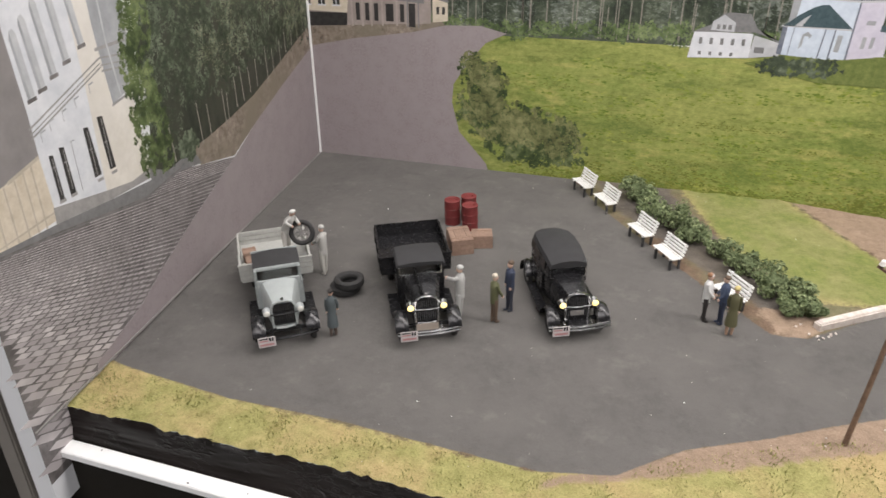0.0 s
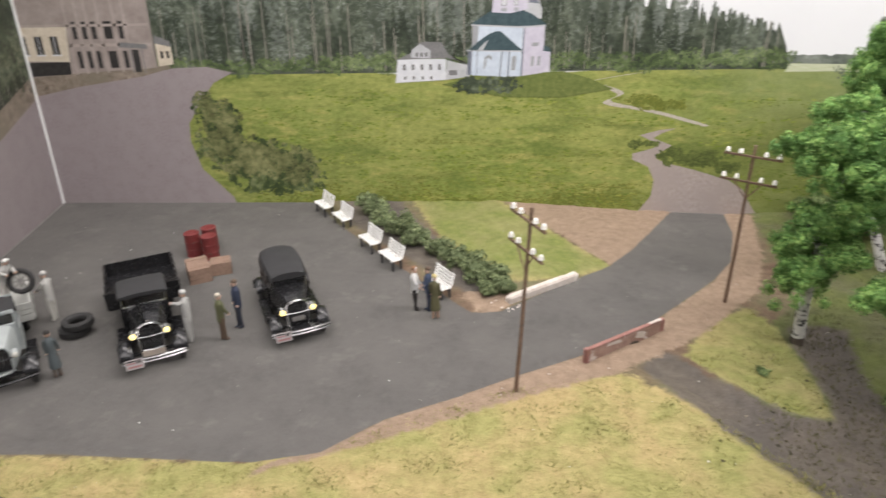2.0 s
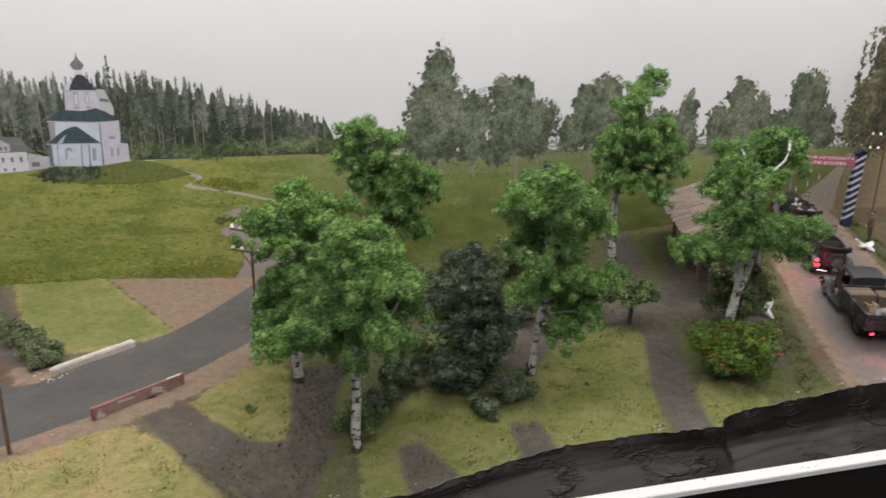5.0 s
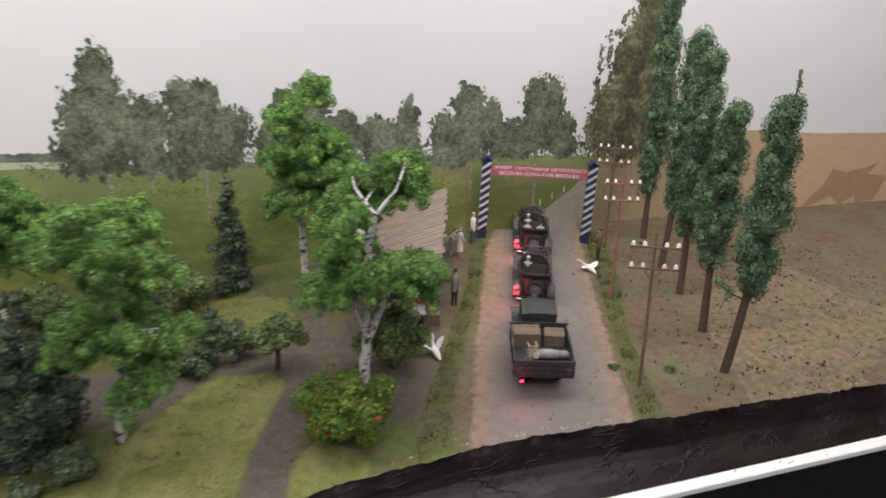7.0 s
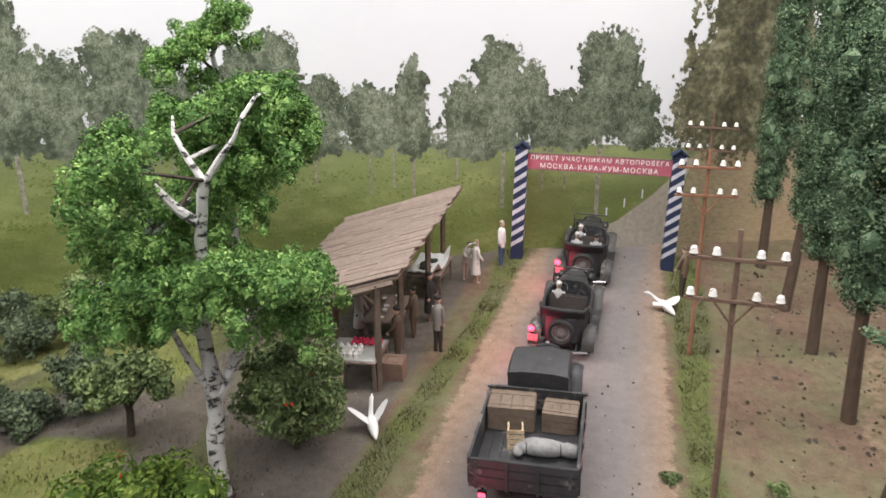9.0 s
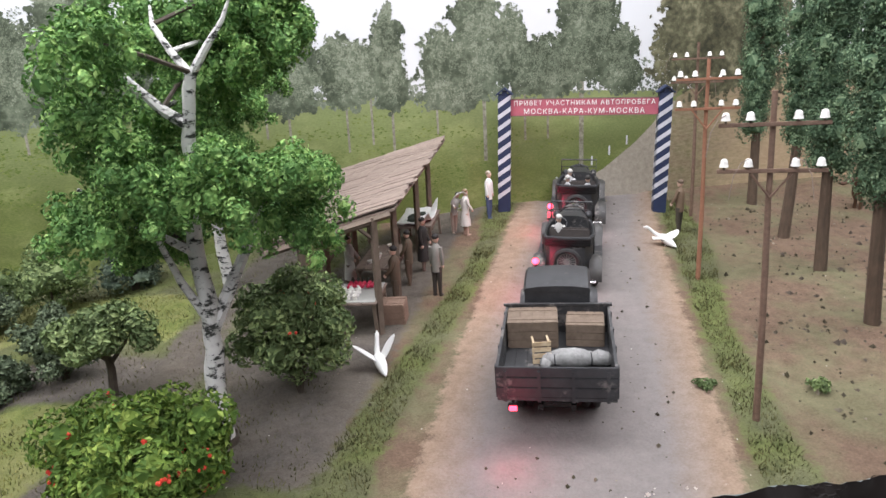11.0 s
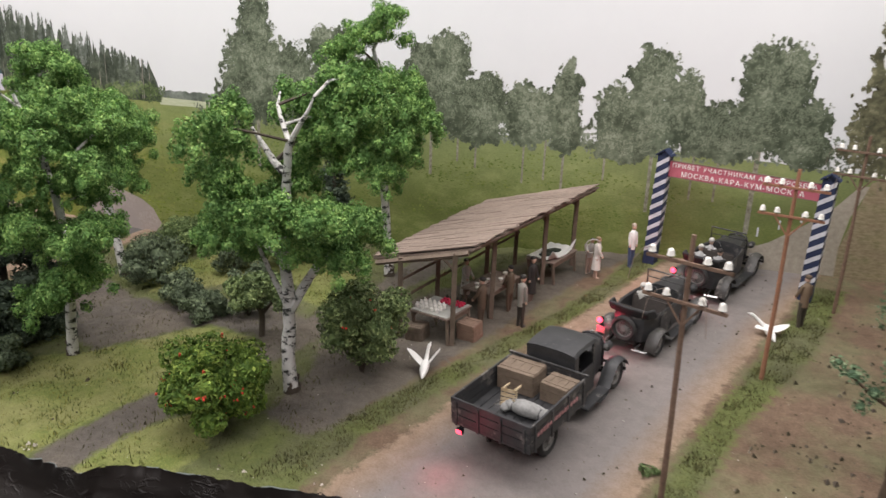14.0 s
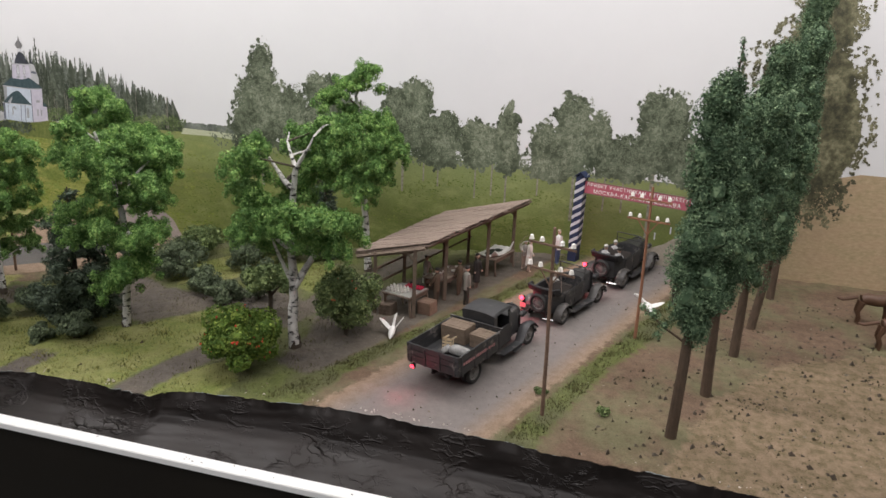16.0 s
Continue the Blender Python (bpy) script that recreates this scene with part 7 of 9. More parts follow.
def figure(label, m, coat, legs, cap, height=41.0, skirt=False, arms=(20, 20), fold=0, sit=False, bare=False, hoop=False):
    """A standing or sitting painted figure in one plain mesh."""
    sh = Shape()
    k = height / 41.0
    if sit:
        base = -14
    else:
        base = 0
        for sx in (-1, 1):
            sh.tube([(sx * 1.9, sx * 0.9, 0.9), (sx * 1.9, sx * 0.6, 3), (sx * 2.0, 0.3, 11), (sx * 1.9, 0, 20)], [1.3, 1.3, 1.8, 2.3], 8)
            sh.ball(sx * 1.9, 1.2 + sx * 0.9, 0.9, 1.3, 2.6, 0.95, 8)
    n0 = sh.paint(1)
    if skirt:
        sh.tube([(0, 0, 9), (0, 0, 14), (0, 0, 20), (0, 0, 23)], [5.0, 4.6, 3.9, 3.3], 12)
    sh.tube([(0, 0, 18 + (0 if skirt else -1)), (0, -0.2, 21), (0, 0.3, 26), (0, 0.2, 31), (0, 0, 33.6), (0, 0.2, 35)], [3.5, 3.4, 3.7, 4.0, 2.7, 1.3], 12)
    for sx, ang in zip((-1, 1), arms):
        a = math.radians(ang)
        sh.tube([(sx * 3.6, 0, 32.6), (sx * (4.4 + 1.2 * math.sin(a)), 2.2 * math.sin(a), 32.6 - 6 * math.cos(a)), (sx * 4.4, 8.5 * math.sin(a), 32.6 - 11.5 * math.cos(a))], [1.6, 1.4, 1.1], 7)
    n1 = sh.paint(0, n0)
    for sx, ang in zip((-1, 1), arms):
        a = math.radians(ang)
        sh.ball(sx * 4.3, 9.4 * math.sin(a), 32.6 - 12.6 * math.cos(a), 1.1, 1.2, 1.3, 7)
    sh.ball(0, 0.6, 37.8, 2.1, 2.5, 2.9, 12)
    sh.cyl(0, 0.3, 35, 1.2, 2.4, n=8)
    n2 = sh.paint(2, n1)
    if not bare:
        sh.ball(0, 0.1, 39.2, 2.5, 2.8, 1.9, 12)
        sh.paint(3, n2)
    if hoop:
        n3 = len(sh.bm.faces)
        sh.ring(0, 7.5, 33, 8.5, 0.8, 90, 0, 0, 22, 6)
        sh.paint(0, n3)
    for v in sh.bm.verts:
        v.co *= k
        v.co.x *= 0.88
        v.co.y *= 0.88
        if fold:
            d = max(0.0, v.co.z - 19 * k)
            v.co.y += d * math.sin(math.radians(fold))
            v.co.z -= d * (1 - math.cos(math.radians(fold)))
        if sit:
            v.co.z += base
    ob = part("figurine", sh, [paint(coat), paint(legs), SKIN, paint(cap)])
    ob.matrix_world = m
    return tagged(ob, label, "figurine", "painted figurines")


LINEN, OLIVE, NAVY, BROWN, DARK = (0.40, 0.395, 0.37), (0.10, 0.105, 0.05), (0.03, 0.04, 0.07), (0.11, 0.075, 0.05), (0.025, 0.022, 0.02)
figure("pale overalls figurine standing beside the grey lorry", upright(0.1495, 0.553, heading(-0.9, 0.2)), LINEN, (0.45, 0.44, 0.4), LINEN, 43, arms=(55, 60))
figure("pale overalls figurine bending in the lorry bed", in_bed(t1, -10, -38, 21.4, 40), (0.46, 0.455, 0.43), (0.5, 0.48, 0.44), (0.66, 0.66, 0.62), 43, arms=(62, 70), fold=30)
figure("dark grey coat figurine standing behind stacked tyres", upright(0.1955, 0.480, 20), (0.07, 0.085, 0.09), (0.10, 0.075, 0.06), DARK, 37, True, (10, 30))
figure("pale overalls figurine reaching to the black bonnet", upright(0.2715, 0.527, heading(-1, 0.15)), (0.38, 0.38, 0.36), (0.38, 0.38, 0.36), (0.42, 0.42, 0.4), 43, arms=(84, 34))
figure("olive uniform figurine standing on asphalt", upright(0.2955, 0.5300, heading(0.5, 0.6)), OLIVE, BROWN, (0.5, 0.45, 0.36), 39, arms=(10, 35))
figure("navy suit figurine standing beside the black car", upright(0.302, 0.5475, heading(-0.6, -0.6)), NAVY, (0.03, 0.035, 0.05), BROWN, 41, arms=(15, 10))
figure("white shirt figurine standing near the benches", upright(0.4335, 0.577, heading(1, -0.1)), (0.62, 0.62, 0.6), DARK, (0.25, 0.13, 0.07), 38, arms=(30, 40))
figure("navy coat figurine standing near the benches", upright(0.4445, 0.5765, heading(-1, -0.2)), (0.05, 0.07, 0.12), NAVY, BROWN, 38, arms=(35, 35))
figure("olive dress figurine with yellow collar walking", upright(0.4505, 0.5645, heading(0.1, 1)), (0.09, 0.085, 0.04), (0.35, 0.23, 0.16), (0.5, 0.42, 0.18), 38, True, (25, 10))
figure("grey shirt figurine watching the road by the stall", upright(1.2175, 0.6325, heading(0.6, 0.8)), (0.26, 0.25, 0.22), (0.05, 0.042, 0.035), DARK, 41, arms=(8, 8))
figure("brown coat figurine leaning at the stall counter", upright(1.1905, 0.622, heading(-0.9, 0.3)), BROWN, (0.09, 0.065, 0.045), DARK, 41, arms=(40, 20))
figure("black dress figurine with white collar by the stall", upright(1.2155, 0.677, heading(0.8, -0.5)), DARK, (0.2, 0.15, 0.12), DARK, 39, True, (30, 10))
figure("olive coat figurine standing under the stall roof", upright(1.203, 0.657, heading(-0.8, 0.5)), (0.12, 0.09, 0.06), BROWN, DARK, 38, arms=(35, 35))
figure("spotted dress figurine behind the stall counter", upright(1.165, 0.665, heading(0.8, -0.4)), (0.5, 0.48, 0.45), BROWN, DARK, 38, True, (45, 45))
figure("white dress girl figurine waving by the roadside", upright(1.258, 0.7375, heading(0.9, 0.2)), (0.66, 0.63, 0.58), (0.5, 0.36, 0.28), (0.25, 0.18, 0.1), 37, True, (15, 35))
figure("white figurine carrying a wreath by the roadside", upright(1.2505, 0.7475, heading(0.3, -0.9)), (0.5, 0.49, 0.46), (0.35, 0.27, 0.22), DARK, 36, arms=(60, 60), fold=24, hoop=True)
figure("white shirt and blue trousers figurine beside the arch", upright(1.284, 0.768, heading(0.7, -0.7)), (0.72, 0.72, 0.7), (0.06, 0.085, 0.16), (0.35, 0.28, 0.2), 40, arms=(10, 10))
figure("brown uniform figurine standing by the arch post", upright(1.41, 0.690, heading(-0.5, 0.8)), (0.16, 0.11, 0.07), (0.06, 0.05, 0.035), BROWN, 41, arms=(35, 10))
bpy.context.view_layer.update()
for v, pts in ((c5, ((-7, -9, LINEN),)), (c6, ((-6, -8, (0.4, 0.4, 0.4)), (-7, -26, (0.42, 0.42, 0.42)), (7, -26, (0.33, 0.33, 0.33))))):
    for x, y, c in pts:
        figure("pale figurine sitting in the open car", in_bed(v, x, y, 13.0, 0), c, DARK, (0.5, 0.48, 0.45) if x < 0 else DARK, 38, sit=True, arms=(40, 40))


def goose(m, label, neck, wings):
    """A goose with its neck stretched and its wings thrown out along the lines given."""
    sh = Shape()
    sh.tube([(0, -15, 2.5), (0, -11, 4.2), (0, -5, 6.6), (0, 1, 8.6), (0, 5, 10)], [0.7, 2.6, 4.1, 4.2, 2.6], 12)
    sh.tube([(0, 4, 9.5)] + neck, [2.4] + [1.9, 1.6, 1.5, 1.7][:len(neck)], 8)
    end, before = Vector(neck[-1]), Vector(neck[-2])
    sh.tube([end, end + (end - before).normalized() * 3.6 - Vector((0, 0, 1))], [1.1, 0.3], 6)
    for line in wings:
        rows = []
        for (x, y, z), c in zip(line, (4.6, 5.8, 5.4, 3.6, 0.8)):
            rows.append([(x, y + c, z + 0.5), (x, y - c, z + 0.2), (x, y - c, z - 0.4), (x, y + c, z - 0.4)])
        sh.loft(rows)
    for sx in (-1, 1):
        sh.tube([(sx * 1.5, -3, 5), (sx * 1.6, -2.5, 0)], 0.5, 5)
    ob = part("goose_figurine", sh, [WHITE])
    ob.matrix_world = m
    return tagged(ob, label, "figurine", "white geese")


goose(upright(1.1735, 0.5510, 10, 0, 0.72), "white goose figurine with spread wings on dark soil", [(0.2, 6.5, 13), (0.8, 8, 17.5), (1.4, 9, 22), (2.0, 11, 24)],
      [[(-2, 1, 8.5), (-6, 2.5, 11.5), (-10.5, 4, 15), (-14.5, 5, 18), (-17.5, 5.5, 20)], [(2, 1, 9), (5, 2, 13), (8, 2.5, 17.5), (11, 3, 21.5), (13, 3, 24)]])
goose(upright(1.387, 0.667, 20, 0, 0.72), "white goose figurine with spread wings at the roadside", [(-2.5, 7, 11), (-6.5, 9, 14.5), (-11, 10.5, 18.5), (-14, 11.5, 20)],
      [[(-2, 0, 8), (-5, 2, 9), (-8, 3, 9.5), (-10, 3, 9.5), (-12, 3, 9)], [(2, 0, 8), (7, 0, 9), (12, 0.5, 10.5), (17, 1, 12), (21, 2, 13)]])


def horse(m):
    sh = Shape()
    sh.tube([(0, -13, 26), (0, -8, 27), (0, 0, 26), (0, 8, 27), (0, 13, 28)], [4.5, 6, 5.8, 6.2, 4.6], 12)
    sh.tube([(0, 12, 30), (0, 17, 37), (0, 20, 42)], [4.4, 3.3, 2.6], 10)
    sh.tube([(0, 19, 42), (0, 24, 40), (0, 27, 37)], [2.7, 2.2, 1.6], 8)
    sh.tube([(0, -16, 28), (0, -22, 26), (0, -29, 24), (0, -34, 25)], [1.6, 1.9, 1.7, 0.8], 8)
    for sx in (-1, 1):
        sh.tube([(sx * 3, -12, 24), (sx * 3, -15, 14), (sx * 3, -12.5, 8), (sx * 3, -13, 0)], [3.4, 2.0, 1.4, 1.5], 8)
        sh.tube([(sx * 3, 10, 24), (sx * 3, 10.5, 13), (sx * 3, 10, 7), (sx * 3, 11, 0)], [2.8, 1.8, 1.3, 1.5], 8)
    ob = part("horse_figurine", sh, [HORSE])
    ob.matrix_world = m
    return tagged(ob, "reddish brown horse figurine on the dry ground", "figurine", "brown horses")


horse(upright(1.583, 0.705, heading(1, 0.05), 0, 0.95))
horse(upright(1.588, 0.655, heading(1, 0.1), 0, 0.9))


def glow(ob, x, y, z, watts):
    """The small red bulb of a tail lamp."""
    d = bpy.data.lights.new("tail_bulb", "POINT")
    d.energy, d.color, d.shadow_soft_size = watts, (1.0, 0.05, 0.12), 0.0025
    o = new("tail_bulb", d)
    o.location = (ob.matrix_world @ pose(x * MM, y * MM, z * MM)).translation


bpy.context.view_layer.update()
glow(t4, -18, -86, 12, 0.005)
glow(c5, -20, -50, 19, 0.015)
glow(c6, -20, -50, 19, 0.015)

# ---- street furniture ----


def bench():
    th = thing("bench", "white slatted bench with dark legs at the plaza edge", "bench", "white benches")
    for k in range(5):
        part("seat_slat", Shape().box(0, -4.2 + 2.1 * k, 10.6 + (0.25 if k in (0, 4) else 0), 27, 1.5, 0.9, bevel=0.2), WHITE, th)
    for k in range(4):
        part("back_slat", Shape().box(0, 5.4 + 0.75 * k, 13 + 2.5 * k, 27, 0.8, 1.7, -16, 0, 0, 0.2), WHITE, th)
    for sx in (-10, 10):
        part("leg", Shape().box(sx, -3.6, 5, 1.6, 1.7, 10), DUSTY, th)
        part("leg", Shape().box(sx, 4.4, 5, 1.6, 1.7, 10), DUSTY, th)
        part("bracket", Shape().box(sx, 0.2, 9.6, 1.4, 10.5, 1.2).box(sx, 6.8, 15.5, 1.2, 0.8, 12, -16), WHITE, th)
    return th


b0 = bench()
face = heading(0.79, 0.61)
b0.matrix_world = stand(0.3158, 0.769, face)
for bx, by in ((0.3415, 0.7378), (0.379, 0.684), (0.4033, 0.651), (0.4495, 0.602)):
    copy_thing(b0, stand(bx, by, face))


def insulator(parent, x, y, z):
    ins = part("insulator", Shape().cyl(x, y, z + 1.3, 1.8, 1.5, r2=1.35, n=12).cyl(x, y, z + 2.5, 1.5, 0.9, r2=1.25, n=12).ball(x, y, z + 2.9, 1.25, 1.25, 0.8, 10), CERAMIC, parent, "white ceramic insulator")
    part("pin", Shape().cyl(x, y, z, 0.45, 1.8, n=6), DARKBARK, ins)


def telegraph_pole(material, label, height=129.0, arms=(8, 27), span=40):
    th = thing("telegraph_pole", label, "pole", "telegraph poles")
    part("post", Shape().tube([(0, 0, -3), (0.3, 0.1, height * 0.35), (-0.2, 0, height * 0.7), (0, 0, height)], [1.5, 1.3, 1.15, 1.05], 10), material, th)
    for z in (height - arms[0], height - arms[1]):
        arm = part("crossarm", Shape().box(0, -2.0, z, span, 1.5, 1.5, bevel=0.2), material, th)
        for x in (-span / 2 + 2.5, -span / 4 + 1.5, span / 4 - 1.5, span / 2 - 2.5):
            insulator(arm, x, -2.0, z + 1.2)
    part("brace", Shape().tube([(0, -1.5, height - 40), (-9, -2.2, height - 28)], 0.5, 5).tube([(0, -1.5, height - 40), (9, -2.2, height - 28)], 0.5, 5), material, th)
    return th


p1 = telegraph_pole(POLE, "brown wooden telegraph pole with white insulators on two crossarms")
p1.matrix_world = upright(0.5105, 0.4765, -62, 0, 1.0, -2.5, 1.85)
copy_thing(p1, upright(0.6795, 0.6065, -30, 0, 1.02, 0, 2.0))
p3 = telegraph_pole(POLE, "brown wooden telegraph pole with white insulators beside the country road", 137, (12, 29.5), 38.5)
for k, x in enumerate((-16.7, -8.1, 8.1)):
    top, far = 112.5 if k else 129, -7 if k < 2 else 6
    part("wire", Shape().tube([(x, -3.6, top), (x + far * 0.4, -6, top - 1), (x + far * 0.8, -7.5, top - 6), (x + far, -8, top - 15)], 0.17, 5), ROOFWOOD, p3, "loose end of pale wire")
p3.matrix_world = upright(1.3235, 0.459, -27, 0, 1.0, 0, -1)
p4 = telegraph_pole(POLERED, "light reddish wooden telegraph pole with white insulators beside the road", 134, (11, 28), 36.5)
p4.matrix_world = upright(1.3785, 0.6055, -19, 0, 1.0, 0, 0)
copy_thing(p3, upright(1.437, 0.722, -30, 0, 0.98, 0, 0))


def kerb_wall():
    th = thing("kerb", "chipped whitish plaster kerb along the road", "kerb")
    part("kerb_stone", Shape().box(0, 0, 2.2, 76, 6, 8, bevel=0.9), KERB, th)
    part("kerb_cap", Shape().box(-6, 0.4, 6.3, 58, 4.2, 0.7, bevel=0.3).box(32, 0.2, 6.2, 8, 3.6, 0.6, 0, 0, 6), KERB, th, "flaking pale cap")
    rb = Shape()
    rng = random.Random(4)
    for _ in range(16):
        rb.box(rng.uniform(-50, -28), rng.uniform(-12, 8), rng.uniform(0, 1), rng.uniform(0.8, 2.6), rng.uniform(0.8, 2), rng.uniform(0.6, 1.4), rng.uniform(0, 90), rng.uniform(0, 90), rng.uniform(0, 90))
    part("rubble", rb, KERB, th, "broken plaster crumbs")
    th.matrix_world = stand(0.535, 0.6125, math.degrees(math.atan2(0.058, 0.07)))


def parapet():
    th = thing("parapet", "low red-brown bridge parapet over the dry ditch", "parapet")
    part("wall", Shape().box(0, 0, 1.5, 76, 3.0, 19, bevel=0.5), FLAKED, th, "flaked pinkish plaster wall")
    part("coping", Shape().box(0, 0, 11.2, 76.5, 3.3, 0.6, bevel=0.25), BRICKRED, th)
    part("worn_patch", Shape().box(14, -1.6, 6.5, 9, 0.4, 5, 0, 18).box(-12, -1.6, 8.5, 14, 0.4, 2.2, 0, 4).box(30, 0, 11.6, 12, 2.4, 0.4), KERB, th, "flaked pale plaster")
    # solid dark disc on the wall in place of the shade inside an opening
    part("arch_hole_shade", Shape().cyl(8, -1.7, -3.5, 6.5, 0.8, 90, n=20), DARKBARK, th, "dark disc for the shaded culvert mouth")
    for x in (-37, 37):
        part("block", Shape().box(x, 0, 2.3, 4, 3.8, 19.4, bevel=0.6), BRICKRED, th)
    th.matrix_world = stand(0.589, 0.5345, math.degrees(math.atan2(0.046, 0.061)))


kerb_wall()
parapet()


# ---- gate with banner ----
def text_mesh(body, size, m, name, parent):
    cu = bpy.data.curves.new(name, "FONT")
    cu.body, cu.size, cu.align_x, cu.align_y, cu.extrude = body, size, "CENTER", "CENTER", 0.0002
    cu.space_character = 1.22
    tmp = bpy.data.objects.new("lettering_source", cu)
    scene.collection.objects.link(tmp)
    bpy.context.view_layer.update()
    me = bpy.data.meshes.new_from_object(tmp.evaluated_get(bpy.context.evaluated_depsgraph_get()))
    bpy.data.objects.remove(tmp)
    me.materials.clear()
    me.materials.append(WHITE)
    ob = new(name, me)
    ob.parent = parent
    ob.matrix_local = m
    return ob


def gate():
    a, b = Vector((1.300, 0.780)), Vector((1.4195, 0.742))
    za, zb = land(*a), land(*b)
    z = (za + zb) / 2
    th = thing("festive_gate", "gate of blue and white striped posts carrying a red banner", "gate")
    d = b - a
    span = d.length * 1000
    for k, x in enumerate((-span / 2, span / 2)):
        post = part("gate_post", Shape().box(x, 0, 47, 10, 10, 100, bevel=0.3), BLUE, th, "dark blue post with slanting white stripes")
        st = Shape()
        for j in range(9):
            zz = 16 + j * 9.3
            for yy in (-5.15, 5.15):
                v = [st.bm.verts.new((x + u, yy, zz + h)) for u, h in ((-5.1, -4.6), (5.1, 2.6), (5.1, 6.5), (-5.1, -0.7))]
                st.bm.faces.new(v)
            for xx, s in ((-5.15, 0), (5.15, 0)):
                h0 = -4.6 if xx < 0 else 2.6
                v = [st.bm.verts.new((x + xx, u, zz + h0 + (u + 5.1) * 0.35 * (-1 if xx < 0 else 1))) for u in (-5.1, 5.1)] + [st.bm.verts.new((x + xx, u, zz + h0 + 3.9 + (u + 5.1) * 0.35 * (-1 if xx < 0 else 1))) for u in (5.1, -5.1)]
                st.bm.faces.new(v)
        part("stripe", st, STRIPE, post)
        cap = Shape()
        for s in (-1, 1):
            cap.box(x + s * 3.3, 0, 99.0, 8.6, 12.5, 1.0, 0, s * 38, 0)
        cap.slab([(x - 5, -5), (x + 5, -5), (x + 5, 5), (x - 5, 5)], 96, 97).box(x, 0, 98, 4, 9, 3)
        part("cap", cap, BLUE, post, "small gabled cap")
    ban = part("banner", Shape().box(0, -1, 86, span - 9, 1.2, 12.8, bevel=0.2), BANNER, th, "red banner with white Cyrillic lettering")
    part("rod", Shape().box(0, -1, 92.8, span - 8, 1.6, 0.8).box(0, -1, 79.4, span - 8, 1.6, 0.6), WOOD, ban)
    text_mesh("ПРИВЕТ УЧАСТНИКАМ АВТОПРОБЕГА", 0.0050, pose(0, -0.0019, 0.0893, 90, 0, 0), "lettering", ban)
    text_mesh("МОСКВА-КАРА-КУМ-МОСКВА", 0.0056, pose(0, -0.0019, 0.0827, 90, 0, 0), "lettering", ban)
    th.matrix_world = Matrix.Translation(((a.x + b.x) / 2, (a.y + b.y) / 2, z)) @ pose(0, 0, 0, 0, math.degrees(-math.atan2(zb - za, d.length)), math.degrees(math.atan2(d.y, d.x)))


gate()


